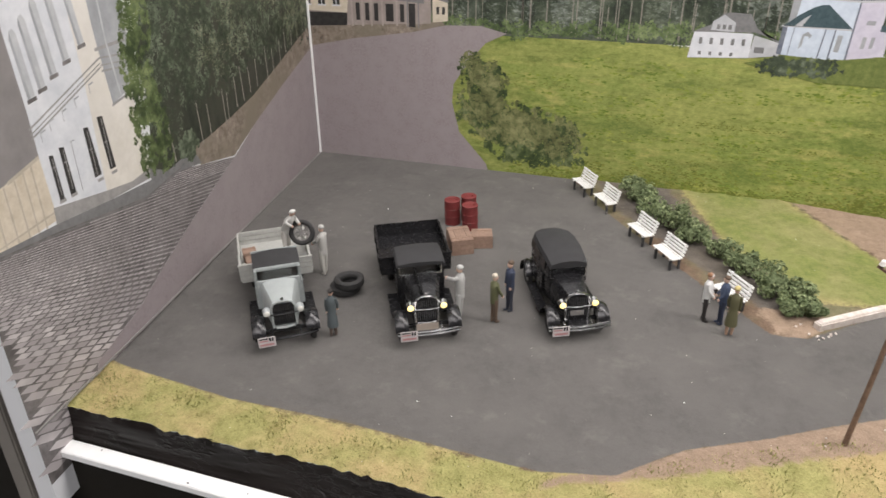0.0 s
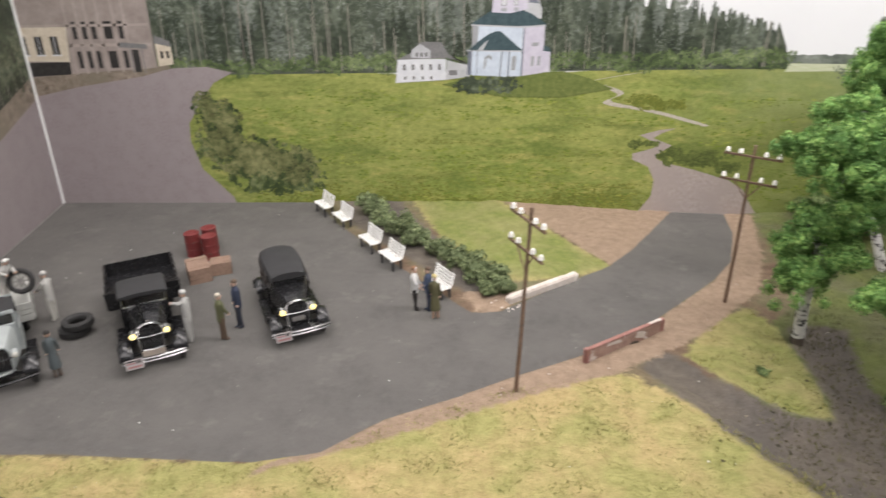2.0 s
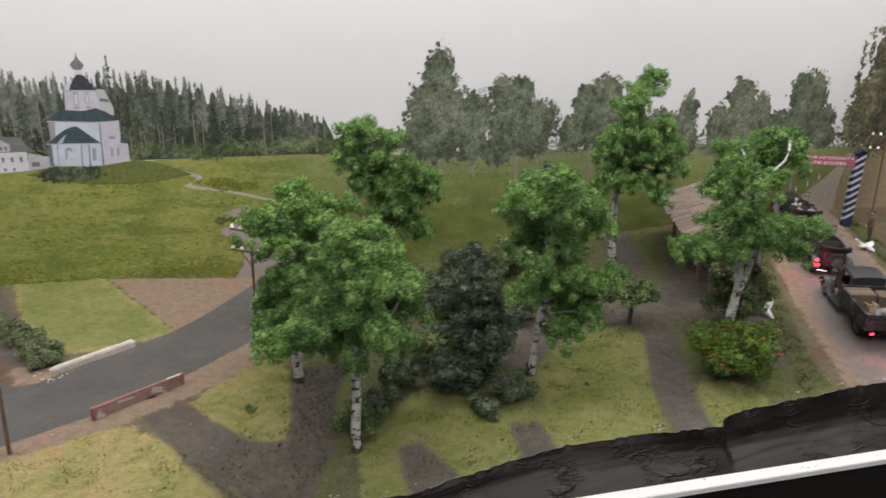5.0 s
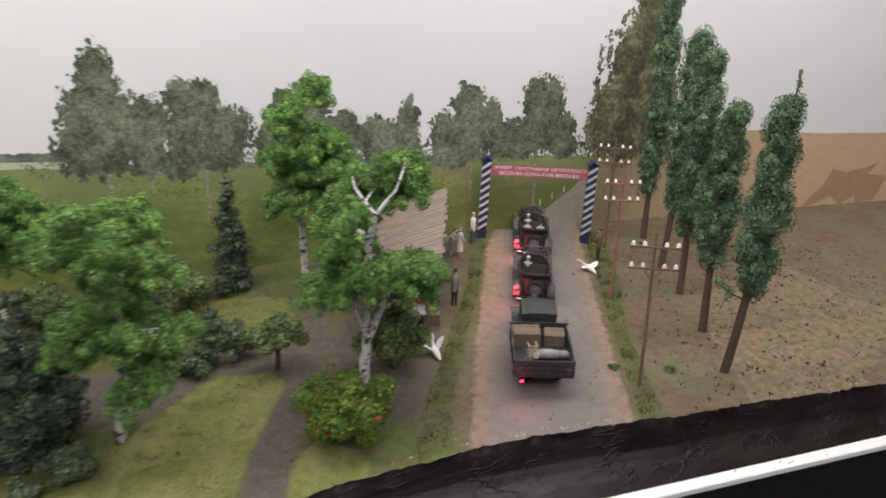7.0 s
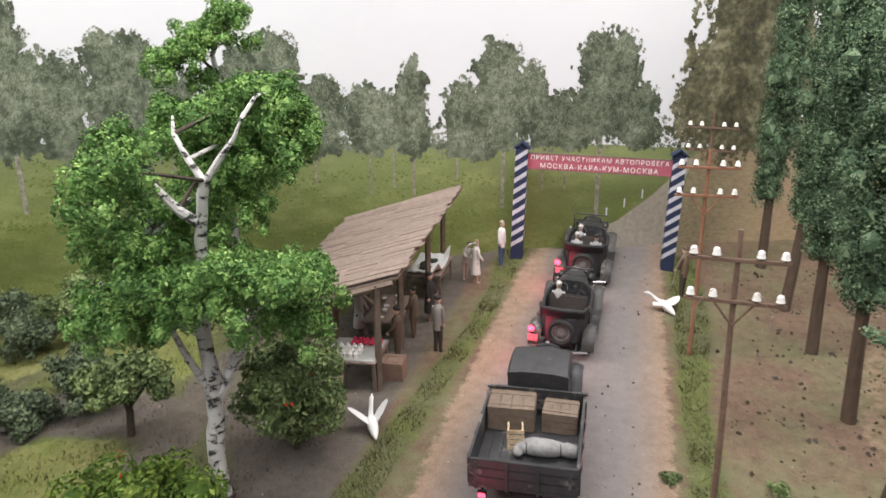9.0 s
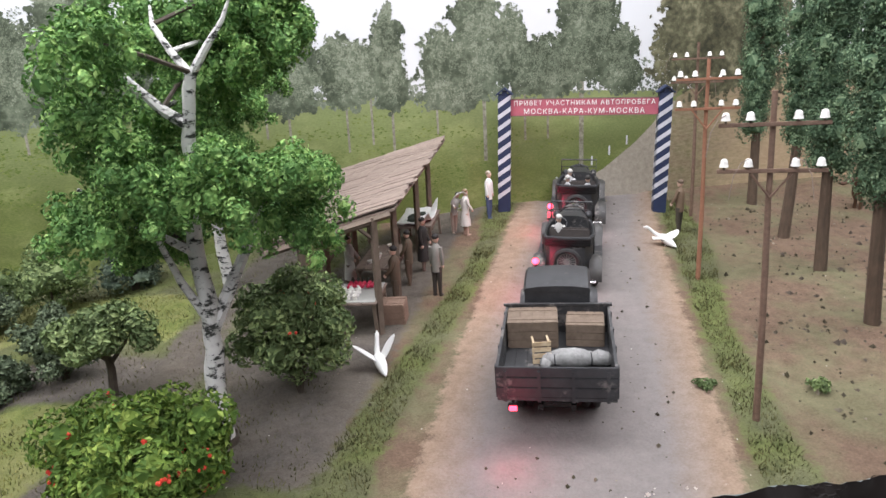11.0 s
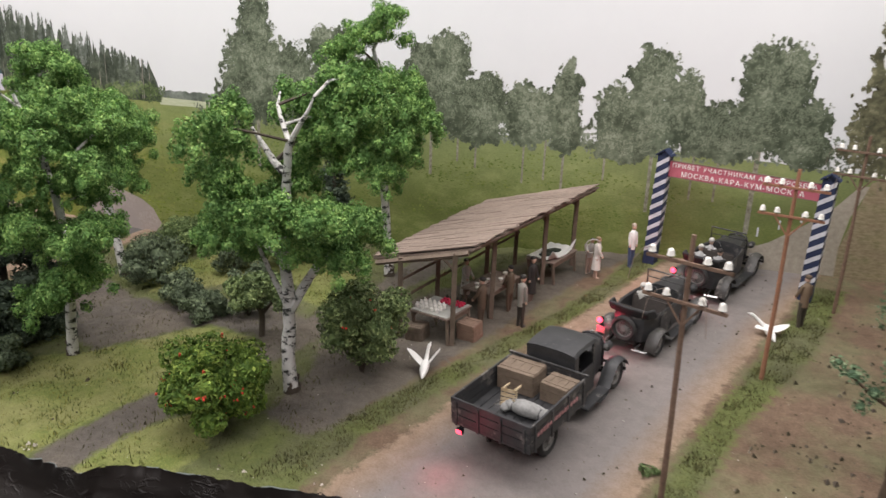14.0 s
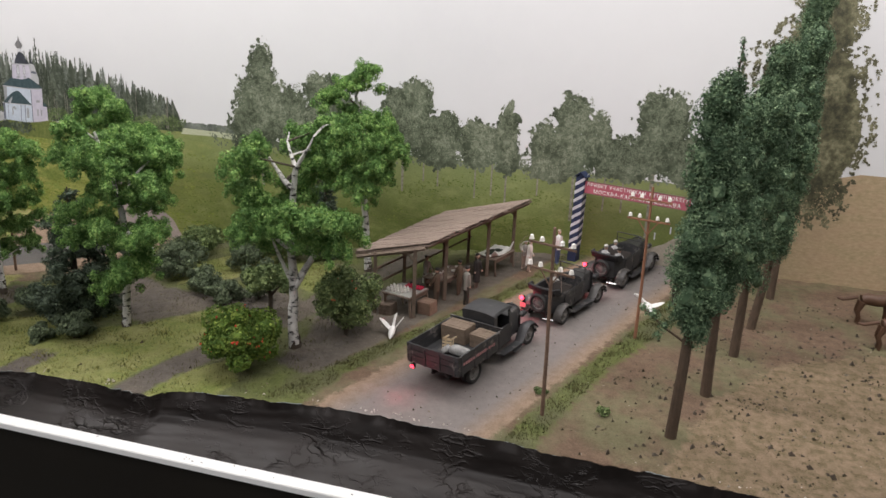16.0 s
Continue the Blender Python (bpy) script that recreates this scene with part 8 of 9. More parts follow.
# ---- market stall ----
def stall():
    th = thing("market_stall", "weathered wooden market stall with a sloping board roof", "stall")
    nl, nr, fr, fl = Vector((1.116, 0.597, 0.0775)), Vector((1.1905, 0.594, 0.0945)), Vector((1.2505, 0.771, 0.1095)), Vector((1.158, 0.756, 0.0905))
    rng = random.Random(8)
    n_b = 26
    roof = part("roof", Shape().loft([[nl * 1000 - Vector((0, 0, 1.5)), nr * 1000 - Vector((0, 0, 1.5)), nr * 1000, nl * 1000], [fl * 1000 - Vector((0, 0, 1.5)), fr * 1000 - Vector((0, 0, 1.5)), fr * 1000, fl * 1000]]), ROOFWOOD, th, "grey-brown board roof")
    for k in range(n_b):
        for row in range(4):
            a0, a1 = k / n_b + rng.uniform(0, 0.003), (k + rng.uniform(0.95, 0.99)) / n_b
            s0, s1 = row * 0.25 - (rng.uniform(0.0, 0.045) if row == 0 else 0.012), row * 0.25 + 0.25 + (rng.uniform(-0.01, 0.05) if row == 3 else rng.uniform(0.0, 0.012))
            up = Vector((0, 0, 0.0006 + row * 0.0003 + rng.uniform(0, 0.0006)))
            pts = [(nl.lerp(nr, s)).lerp(fl.lerp(fr, s), a) + up for s, a in ((s0, a0), (s1, a0), (s1, a1), (s0, a1))]
            sh = Shape()
            sh.loft([[p * 1000 for p in pts], [(p + Vector((0, 0, 0.0007))) * 1000 for p in pts]])
            part("board", sh, ROOFWOOD, roof)
    part("fascia", Shape().tube([nl * 1000 - Vector((-3, 2, 3)), nr * 1000 - Vector((3, 2, 3))], 1.9, 4).tube([nr * 1000 - Vector((3, -2, 3)), fr * 1000 - Vector((3, 2, 3))], 1.7, 4).tube([nl * 1000 - Vector((-3, -2, 3)), fl * 1000 - Vector((-3, 2, 3))], 1.7, 4), WOOD, th)
    for f in (-0.03, 0.24, 0.66, 0.95):
        for s in (0.84, 0.30):
            p = nl.lerp(nr, s).lerp(fl.lerp(fr, s), min(0.97, f + 0.02))
            g = land(p.x, p.y)
            part("post", Shape().box(p.x * 1000, p.y * 1000, (g + p.z) * 500 - 2, 3.4, 3.4, (p.z - g) * 1000 + 2, rz=20, bevel=0.3), WOOD, th)
            if s > 0.5:
                part("brace", Shape().tube([(p.x * 1000 - 12, p.y * 1000 + 1, p.z * 1000 - 3.5), (p.x * 1000, p.y * 1000, p.z * 1000 - 14)], 1.1, 4), WOOD, th)
        p0, p1 = nl.lerp(nr, 0.3).lerp(fl.lerp(fr, 0.3), f + 0.02), nl.lerp(nr, 0.86).lerp(fl.lerp(fr, 0.86), f + 0.02)
        part("beam", Shape().tube([p0 * 1000 - Vector((0, 0, 4)), p1 * 1000 - Vector((0, 0, 4))], 1.5, 4), WOOD, th)
    for z in (0.030, 0.044):
        q0, q1 = nl.lerp(nr, 0.3), fl.lerp(fr, 0.3)
        part("rail", Shape().tube([(q0.x * 1000, q0.y * 1000, (land(q0.x, q0.y) + z) * 1000), (q1.x * 1000, q1.y * 1000, (land(q1.x, q1.y) + z) * 1000)], 1.2, 4), WOOD, th)


stall()


def counter(x, y, yaw, sx, sy, label):
    th = thing("market_table", label, "table", "market tables")
    for k in range(4):
        part("board", Shape().box(-sx / 2 + sx * (k + 0.5) / 4, 0, 20.5, sx / 4 - 0.3, sy, 1.2, bevel=0.2), ROOFWOOD, th)
    for a in (-1, 1):
        for b in (-1, 1):
            part("leg", Shape().box(a * (sx / 2 - 2), b * (sy / 2 - 2), 10, 1.8, 1.8, 20), WOOD, th)
        part("rail", Shape().box(a * (sx / 2 - 2), 0, 17.8, 1.2, sy - 4, 3), WOOD, th)
    th.matrix_world = stand(x, y, yaw)
    return th


tb = counter(1.1655, 0.608, -18, 34, 30, "wooden market table with a white cloth")
tb2 = counter(1.188, 0.664, -20, 26, 44, "wooden market table with crockery")
tb3 = counter(1.222, 0.735, -20, 28, 40, "wooden market table with a white sheet")
cl = tagged(part("tablecloth", Shape().box(0, 0, 21.6, 32, 28, 0.5, bevel=0.2), PALE), "pale cloth spread over the market table", "tablecloth")
cl.matrix_world = tb.matrix_world.copy()
rng = random.Random(12)
for i in range(5):
    for j in range(3):
        pot = thing("jug", "small white glazed jug on the market table", "jug", "white jugs")
        part("pot", Shape().cyl(0, 0, 1.4, 1.5, 2.8, r2=1.2, n=10).ball(0, 0, 2.2, 1.7, 1.7, 1.4, 10), CERAMIC, pot)
        part("neck", Shape().cyl(0, 0, 3.8, 0.8, 1.2, n=10), CERAMIC, pot)
        pot.matrix_world = tb.matrix_world @ pose((-13 + 4.2 * i) * MM, (-10 + 4.6 * j) * MM, 0.02185, 0, 0, rng.uniform(0, 360))
for i in range(7):
    for j in range(3):
        ap = tagged(part("apple", Shape().ball(0, 0, 1.2, 1.35, 1.35, 1.2, 9).cyl(0, 0, 2.5, 0.15, 0.9, n=5), [MAGENTA]), "crimson apple heaped on the market table", "apple", "red apples")
        ap.matrix_world = tb.matrix_world @ pose((-4 + 2.9 * i + rng.uniform(-0.5, 0.5)) * MM, (5 + 2.8 * j) * MM, 0.02185 + 0.0006 * rng.random())
for i in range(6):
    jar = tagged(part("jar", Shape().cyl(0, 0, 1.6, 1.2, 3.2, r2=1.0, n=10).cyl(0, 0, 3.6, 0.6, 1.0, n=8), [GARMENT]), "small dark jar at the back of the market table", "jar", "dark jars")
    jar.matrix_world = tb.matrix_world @ pose((-3 + 3.1 * i) * MM, (12.6 + rng.uniform(-0.5, 0.5)) * MM, 0.02185)
for i in range(7):
    pl = tagged(part("bowl", Shape().cyl(0, 0, 0.9, 1.2, 1.8, r2=2.1, n=12), [CERAMIC]), "white bowl on the market table", "bowl", "white bowls")
    pl.matrix_world = tb2.matrix_world @ pose((rng.uniform(-9, 9)) * MM, (-18 + 6 * i) * MM, 0.0212)
sh_ = Shape()
sh_.loft([[(-13 + 2 * k, y, 21.4 + rise * (0.35 if k < 11 else 0.35 + 0.55 * (k - 10)) + 0.4 * math.sin(k * 1.7 + y) + up) for y, rise, up in ((-19, 4.5, 0), (-12, 1, 0), (0, 0.3, 0), (12, 1, 0), (19, 4.5, 0), (19, 4.5, 0.8), (12, 1, 0.8), (0, 0.3, 0.8), (-12, 1, 0.8), (-19, 4.5, 0.8))] for k in range(14)])
cl3 = tagged(part("tablecloth", sh_, [WHITE]), "rumpled white sheet on the far market table", "tablecloth")
cl3.matrix_world = tb3.matrix_world.copy()
gm = Shape()
for k in range(7):
    gm.ball(rng.uniform(-5, 5), rng.uniform(-9, 7), 22.6 + rng.uniform(0, 0.8), rng.uniform(2.5, 4.5), rng.uniform(3, 5.5), rng.uniform(0.9, 1.8), 10)
gm = tagged(part("folded_coat", gm, [GARMENT]), "dark green coat crumpled on the white sheet", "coat")
gm.matrix_world = tb3.matrix_world.copy()
crate("crate", "brown wooden crate beside the stall post", 14, 12, 13, stand(1.1875, 0.606, -18))
crate("crate", "brown wooden crate beneath the market table", 13, 12, 11, stand(1.151, 0.597, -10), WOOD)


# ---- trees and shrubs ----
def limb(sh, p, q, r0, r1, rng, bend=6):
    p, q = Vector(p), Vector(q)
    mid = p.lerp(q, 0.5) + Vector((rng.uniform(-bend, bend), rng.uniform(-bend, bend), rng.uniform(0, bend)))
    sh.tube([p, p.lerp(mid, 0.55), mid, mid.lerp(q, 0.6), q], [r0, r0 * 0.85 + r1 * 0.15, (r0 + r1) / 2, r0 * 0.25 + r1 * 0.75, r1], 8)


def crown_mesh(th, blobs, count, size, seed, material, droop=0.35, shell=0.85, name="crown", core=0.62):
    """Clumps of small leaves that face outwards, over a rough dense heart in each clump."""
    rng = np.random.default_rng(seed)
    p, d = blob_points(blobs, count, rng, shell)
    v, f = leaf_quads(p, size, rng, droop, d * 1.3)
    bm = bmesh.new()
    bmesh.ops.create_icosphere(bm, subdivisions=1, radius=1)
    cv = np.array([q.co[:] for q in bm.verts])
    cf = np.array([[q.index for q in g.verts] for g in bm.faces])
    bm.free()
    verts, faces = [v], f.tolist()
    base = len(v)
    for b in blobs:
        w = cv * rng.uniform(0.8, 1.1, (len(cv), 1)) * core * np.array(b[3:6]) + np.array(b[:3])
        verts.append(w[cf].reshape(-1, 3))
        faces += (np.arange(3 * len(cf)).reshape(-1, 3) + base).tolist()
        base += 3 * len(cf)
    return quads(name, np.concatenate(verts) * MM, faces, material, th)


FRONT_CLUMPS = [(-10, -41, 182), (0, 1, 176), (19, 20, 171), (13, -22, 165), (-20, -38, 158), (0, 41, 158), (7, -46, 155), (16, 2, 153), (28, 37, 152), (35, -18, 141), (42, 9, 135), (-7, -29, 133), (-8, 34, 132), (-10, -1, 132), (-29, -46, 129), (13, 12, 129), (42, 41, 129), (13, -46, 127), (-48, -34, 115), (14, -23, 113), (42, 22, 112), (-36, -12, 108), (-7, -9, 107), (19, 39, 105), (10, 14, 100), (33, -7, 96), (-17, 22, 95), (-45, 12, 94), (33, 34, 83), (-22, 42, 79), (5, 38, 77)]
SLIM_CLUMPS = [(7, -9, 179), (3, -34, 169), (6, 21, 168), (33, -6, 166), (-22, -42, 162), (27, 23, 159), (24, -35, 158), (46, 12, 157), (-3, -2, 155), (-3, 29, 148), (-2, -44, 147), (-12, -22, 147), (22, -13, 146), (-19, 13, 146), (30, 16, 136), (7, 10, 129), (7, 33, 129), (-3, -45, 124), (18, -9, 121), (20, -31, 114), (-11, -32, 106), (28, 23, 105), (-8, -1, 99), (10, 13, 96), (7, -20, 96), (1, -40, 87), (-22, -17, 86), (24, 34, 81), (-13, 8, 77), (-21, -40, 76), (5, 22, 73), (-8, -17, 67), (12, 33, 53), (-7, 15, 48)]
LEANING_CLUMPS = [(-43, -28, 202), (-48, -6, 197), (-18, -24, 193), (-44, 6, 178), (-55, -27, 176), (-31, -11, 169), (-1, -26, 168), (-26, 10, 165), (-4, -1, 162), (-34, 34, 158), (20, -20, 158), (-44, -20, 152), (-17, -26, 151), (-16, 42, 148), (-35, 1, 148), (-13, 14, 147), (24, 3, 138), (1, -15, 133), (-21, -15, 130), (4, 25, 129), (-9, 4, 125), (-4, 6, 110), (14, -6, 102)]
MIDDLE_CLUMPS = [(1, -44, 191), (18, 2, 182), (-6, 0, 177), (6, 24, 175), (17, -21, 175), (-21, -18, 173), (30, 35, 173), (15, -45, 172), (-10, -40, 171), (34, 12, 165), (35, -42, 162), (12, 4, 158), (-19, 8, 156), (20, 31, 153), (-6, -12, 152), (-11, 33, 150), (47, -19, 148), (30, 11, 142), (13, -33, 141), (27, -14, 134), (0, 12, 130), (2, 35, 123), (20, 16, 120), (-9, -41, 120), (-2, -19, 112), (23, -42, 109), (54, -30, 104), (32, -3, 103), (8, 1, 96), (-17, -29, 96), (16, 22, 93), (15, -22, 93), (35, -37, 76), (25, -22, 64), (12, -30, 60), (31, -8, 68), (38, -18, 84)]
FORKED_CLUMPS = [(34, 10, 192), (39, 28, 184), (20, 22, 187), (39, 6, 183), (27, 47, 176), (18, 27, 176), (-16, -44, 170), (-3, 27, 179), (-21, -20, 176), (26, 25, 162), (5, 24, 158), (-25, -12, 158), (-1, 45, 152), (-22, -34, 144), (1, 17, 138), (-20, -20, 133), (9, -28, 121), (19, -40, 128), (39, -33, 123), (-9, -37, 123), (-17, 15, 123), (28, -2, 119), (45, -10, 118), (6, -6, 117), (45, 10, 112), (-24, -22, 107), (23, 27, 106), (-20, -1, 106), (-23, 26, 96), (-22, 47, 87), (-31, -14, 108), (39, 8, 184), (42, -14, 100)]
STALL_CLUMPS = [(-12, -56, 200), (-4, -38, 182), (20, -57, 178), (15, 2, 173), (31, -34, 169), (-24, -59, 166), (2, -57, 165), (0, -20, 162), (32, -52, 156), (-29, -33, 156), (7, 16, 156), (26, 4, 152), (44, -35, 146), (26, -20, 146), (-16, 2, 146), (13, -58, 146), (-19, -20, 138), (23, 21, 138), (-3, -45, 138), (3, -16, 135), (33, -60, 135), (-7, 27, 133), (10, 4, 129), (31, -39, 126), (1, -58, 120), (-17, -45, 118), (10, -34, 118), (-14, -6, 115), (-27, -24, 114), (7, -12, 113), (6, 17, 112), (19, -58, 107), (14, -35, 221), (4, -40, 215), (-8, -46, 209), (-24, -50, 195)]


def birch(label, x, y, trunk, limbs, clumps, seed, leaves, size=11.0):
    """A birch model: pale trunk with limbs, and hanging clumps of fine foliage with gaps between them. trunk and limbs: rows of (x, y, z, radius)."""
    rng = random.Random(seed)
    th = thing("birch_tree", label, "tree", "birch trees")
    fine = []
    for i, (p, q) in enumerate(zip(trunk, trunk[1:])):
        for k in range(3):
            t = k / 3
            w = 0.0 if i == 0 and k == 0 else 0.5
            fine.append([p[c] + (q[c] - p[c]) * t + (rng.uniform(-w, w) if c < 2 else 0) for c in range(3)] + [(p[3] + (q[3] - p[3]) * t) * rng.uniform(0.93, 1.08)])
    fine.append(list(trunk[-1]))
    sh = Shape().tube([f[:3] for f in fine], [f[3] for f in fine], 12)
    part("trunk", sh, BIRCH, th, "white bark with black marks")
    r0 = trunk[0][3]
    foot = Shape().tube([(0, 0, -3), (0.2, 0, 2), (0.4, 0.1, 5)], [r0 * 1.16, r0 * 1.1, r0 * 1.04], 12)
    for _ in range(8):
        a, z0 = rng.uniform(0, 6.28), rng.uniform(4, 13)
        foot.ball(0.5 + r0 * 0.9 * math.cos(a), r0 * 0.9 * math.sin(a), z0, 1.1, 1.1, rng.uniform(1.0, 2.6), 7)
    part("trunk_foot", foot, DARKBARK, th, "black cracked bark at the foot")
    for row in limbs:
        part("limb", Shape().tube([r[:3] for r in row], [r[3] for r in row], 8), BIRCH, th)
    stem = [Vector(r[:3]) for r in fine] + [Vector(r[:3]) for row in limbs for r in row]
    blobs = []
    for i, c in enumerate(clumps):
        c = Vector(c)
        if i % 2 == 0:
            start = min((q for q in stem if q.z < c.z - 6), key=lambda q: (q - c).length, default=stem[-1])
            mid = start.lerp(c, 0.5) + Vector((rng.uniform(-3, 3), rng.uniform(-3, 3), rng.uniform(0, 4)))
            part("branch", Shape().tube([start, mid, c], [1.0, 0.8, 0.4], 6), BIRCH if rng.random() < 0.6 else DARKBARK, th)
        s = size * rng.uniform(0.8, 1.2)
        blobs.append((c.x, c.y, c.z - 0.1 * s, s * 0.75, s * 0.75, s * 0.62))
        for k in range(13):
            a, r = k * 2.4 + rng.uniform(-0.4, 0.4), s * math.sqrt((k + 0.7) / 13) * 1.12
            t = s * rng.uniform(0.24, 0.42)
            blobs.append((c.x + math.cos(a) * r, c.y + math.sin(a) * r, c.z + 0.5 * s - 0.95 * r * rng.uniform(0.2, 1.9), t, t, t * rng.uniform(0.85, 1.5)))
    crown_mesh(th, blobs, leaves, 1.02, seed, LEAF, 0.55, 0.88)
    th.matrix_world = upright(x, y)
    return th


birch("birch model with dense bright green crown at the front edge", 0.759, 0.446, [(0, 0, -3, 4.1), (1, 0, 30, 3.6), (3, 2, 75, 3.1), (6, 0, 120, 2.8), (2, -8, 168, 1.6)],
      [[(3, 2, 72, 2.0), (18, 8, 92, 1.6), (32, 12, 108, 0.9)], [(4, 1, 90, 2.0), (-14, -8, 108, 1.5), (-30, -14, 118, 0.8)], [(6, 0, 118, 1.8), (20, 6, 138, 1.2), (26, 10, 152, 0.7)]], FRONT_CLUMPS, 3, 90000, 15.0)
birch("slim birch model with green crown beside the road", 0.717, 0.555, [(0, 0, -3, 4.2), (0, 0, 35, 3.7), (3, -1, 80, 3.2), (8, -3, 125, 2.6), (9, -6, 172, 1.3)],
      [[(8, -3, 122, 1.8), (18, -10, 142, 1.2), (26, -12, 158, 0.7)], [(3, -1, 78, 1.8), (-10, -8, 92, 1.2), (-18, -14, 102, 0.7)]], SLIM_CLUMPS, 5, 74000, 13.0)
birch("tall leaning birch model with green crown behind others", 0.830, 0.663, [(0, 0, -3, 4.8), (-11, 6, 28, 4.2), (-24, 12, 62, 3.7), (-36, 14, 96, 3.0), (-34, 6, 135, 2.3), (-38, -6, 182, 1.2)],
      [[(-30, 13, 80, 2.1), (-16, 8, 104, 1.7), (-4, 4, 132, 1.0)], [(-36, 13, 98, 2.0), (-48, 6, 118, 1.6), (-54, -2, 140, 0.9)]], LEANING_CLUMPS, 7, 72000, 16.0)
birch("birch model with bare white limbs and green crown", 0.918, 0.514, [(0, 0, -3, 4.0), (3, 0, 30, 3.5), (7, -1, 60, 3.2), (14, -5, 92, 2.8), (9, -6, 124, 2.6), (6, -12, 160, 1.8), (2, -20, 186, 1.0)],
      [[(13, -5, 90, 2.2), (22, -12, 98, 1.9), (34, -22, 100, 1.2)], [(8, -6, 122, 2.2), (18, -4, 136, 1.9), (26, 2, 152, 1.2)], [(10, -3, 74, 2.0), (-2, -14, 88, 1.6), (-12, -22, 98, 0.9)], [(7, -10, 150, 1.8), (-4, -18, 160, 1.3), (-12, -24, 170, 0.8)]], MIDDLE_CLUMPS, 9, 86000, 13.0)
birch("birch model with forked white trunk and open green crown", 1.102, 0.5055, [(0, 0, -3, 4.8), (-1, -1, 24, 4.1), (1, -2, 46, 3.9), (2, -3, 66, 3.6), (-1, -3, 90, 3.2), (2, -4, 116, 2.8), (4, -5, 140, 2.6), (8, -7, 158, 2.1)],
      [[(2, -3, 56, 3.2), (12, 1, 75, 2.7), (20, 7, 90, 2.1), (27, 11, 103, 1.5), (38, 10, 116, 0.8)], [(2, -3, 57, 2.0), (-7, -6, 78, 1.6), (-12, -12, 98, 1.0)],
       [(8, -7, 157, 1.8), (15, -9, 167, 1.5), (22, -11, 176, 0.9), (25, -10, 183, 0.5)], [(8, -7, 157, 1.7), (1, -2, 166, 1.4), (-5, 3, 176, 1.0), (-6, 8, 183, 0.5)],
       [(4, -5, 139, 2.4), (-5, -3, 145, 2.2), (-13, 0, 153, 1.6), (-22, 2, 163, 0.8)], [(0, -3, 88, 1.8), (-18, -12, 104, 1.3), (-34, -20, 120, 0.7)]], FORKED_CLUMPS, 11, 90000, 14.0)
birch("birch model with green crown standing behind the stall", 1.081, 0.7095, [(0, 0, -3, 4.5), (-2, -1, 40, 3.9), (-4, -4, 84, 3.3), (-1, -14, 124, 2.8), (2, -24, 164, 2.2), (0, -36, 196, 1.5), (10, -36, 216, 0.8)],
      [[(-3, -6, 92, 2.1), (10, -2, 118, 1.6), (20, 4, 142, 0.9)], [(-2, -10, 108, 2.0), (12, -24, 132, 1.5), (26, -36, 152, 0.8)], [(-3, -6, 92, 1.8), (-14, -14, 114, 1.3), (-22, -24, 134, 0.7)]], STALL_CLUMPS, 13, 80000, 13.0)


def poplar(label, x, y, height, seed, width=27, clear=62, lean=(0, 0), count=9000, spike=False):
    rng = random.Random(seed)
    th = thing("poplar_tree", label, "tree", "poplar trees")
    part("trunk", Shape().tube([(0, 0, -3), (lean[0] * 0.4, lean[1] * 0.4, clear * 0.5), (lean[0] * 0.75, lean[1] * 0.75, clear + 10), (lean[0], lean[1], height * 0.97)], [4.1, 3.6, 3.0, 0.8], 10), BARK, th)
    blobs = []
    width *= 0.86
    h = clear
    while h < height - 8:
        g = (h - clear) / (height - clear)
        w = width * (0.55 + 1.5 * g if g < 0.3 else 1.0 - 0.42 * ((g - 0.3) / 0.7) ** 2)
        for _ in range(8):
            a = rng.uniform(0, 6.28)
            r = w * rng.uniform(0.15, 0.82)
            s = rng.uniform(5, 10.5)
            lx, ly = lean[0] * (0.75 + 0.25 * g), lean[1] * (0.75 + 0.25 * g)
            blobs.append((lx + math.cos(a) * r, ly + math.sin(a) * r, h + rng.uniform(-4, 6), s, s, s * rng.uniform(0.9, 1.4)))
        h += 11
    for _ in range(4):
        blobs.append((lean[0] + rng.uniform(-6, 6), lean[1] + rng.uniform(-6, 6), height - rng.uniform(2, 14), 6, 6, 10))
    for _ in range(5):
        a = rng.uniform(0, 6.28)
        part("twig", Shape().tube([(lean[0] * 0.7, lean[1] * 0.7, clear - 6), (lean[0] * 0.75 + math.cos(a) * 9, lean[1] * 0.75 + math.sin(a) * 9, clear + 6)], [0.8, 0.3], 5), BARK, th)
    if spike:
        part("twig", Shape().tube([(lean[0] * 0.7, lean[1] * 0.7, clear - 12), (-14, -4, clear - 4), (-26, -2, clear + 6)], [1.0, 0.6, 0.3], 5), BARK, th)
        blobs += [(-13, -4, clear - 3, 4.5, 4.5, 4), (-21, -3, clear + 3, 5, 5, 3.5), (-27, -2, clear + 7, 3, 3, 2.5), (-17, -6, clear - 9, 3.5, 3.5, 3)]
        part("twig", Shape().tube([(lean[0] + 4, lean[1], height - 12), (lean[0] + 6, lean[1], height + 20)], [1.0, 0.4], 5), BARK, th)
        blobs += [(lean[0] + 6, lean[1], height + 10, 2.4, 2.4, 6), (lean[0] + 5, lean[1], height + 18, 1.6, 1.6, 3)]
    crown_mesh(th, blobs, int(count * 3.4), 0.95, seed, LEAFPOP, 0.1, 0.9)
    th.matrix_world = upright(x, y, 0)
    return th


poplar("dark green columnar poplar with a bare twig at its tip", 1.410, 0.462, 238, 21, 20, 84, (3, -12), 12000, True)
poplar("dark green columnar poplar in the roadside row", 1.4342, 0.5256, 216, 22, 22, 74, (-2, 4), 10500)
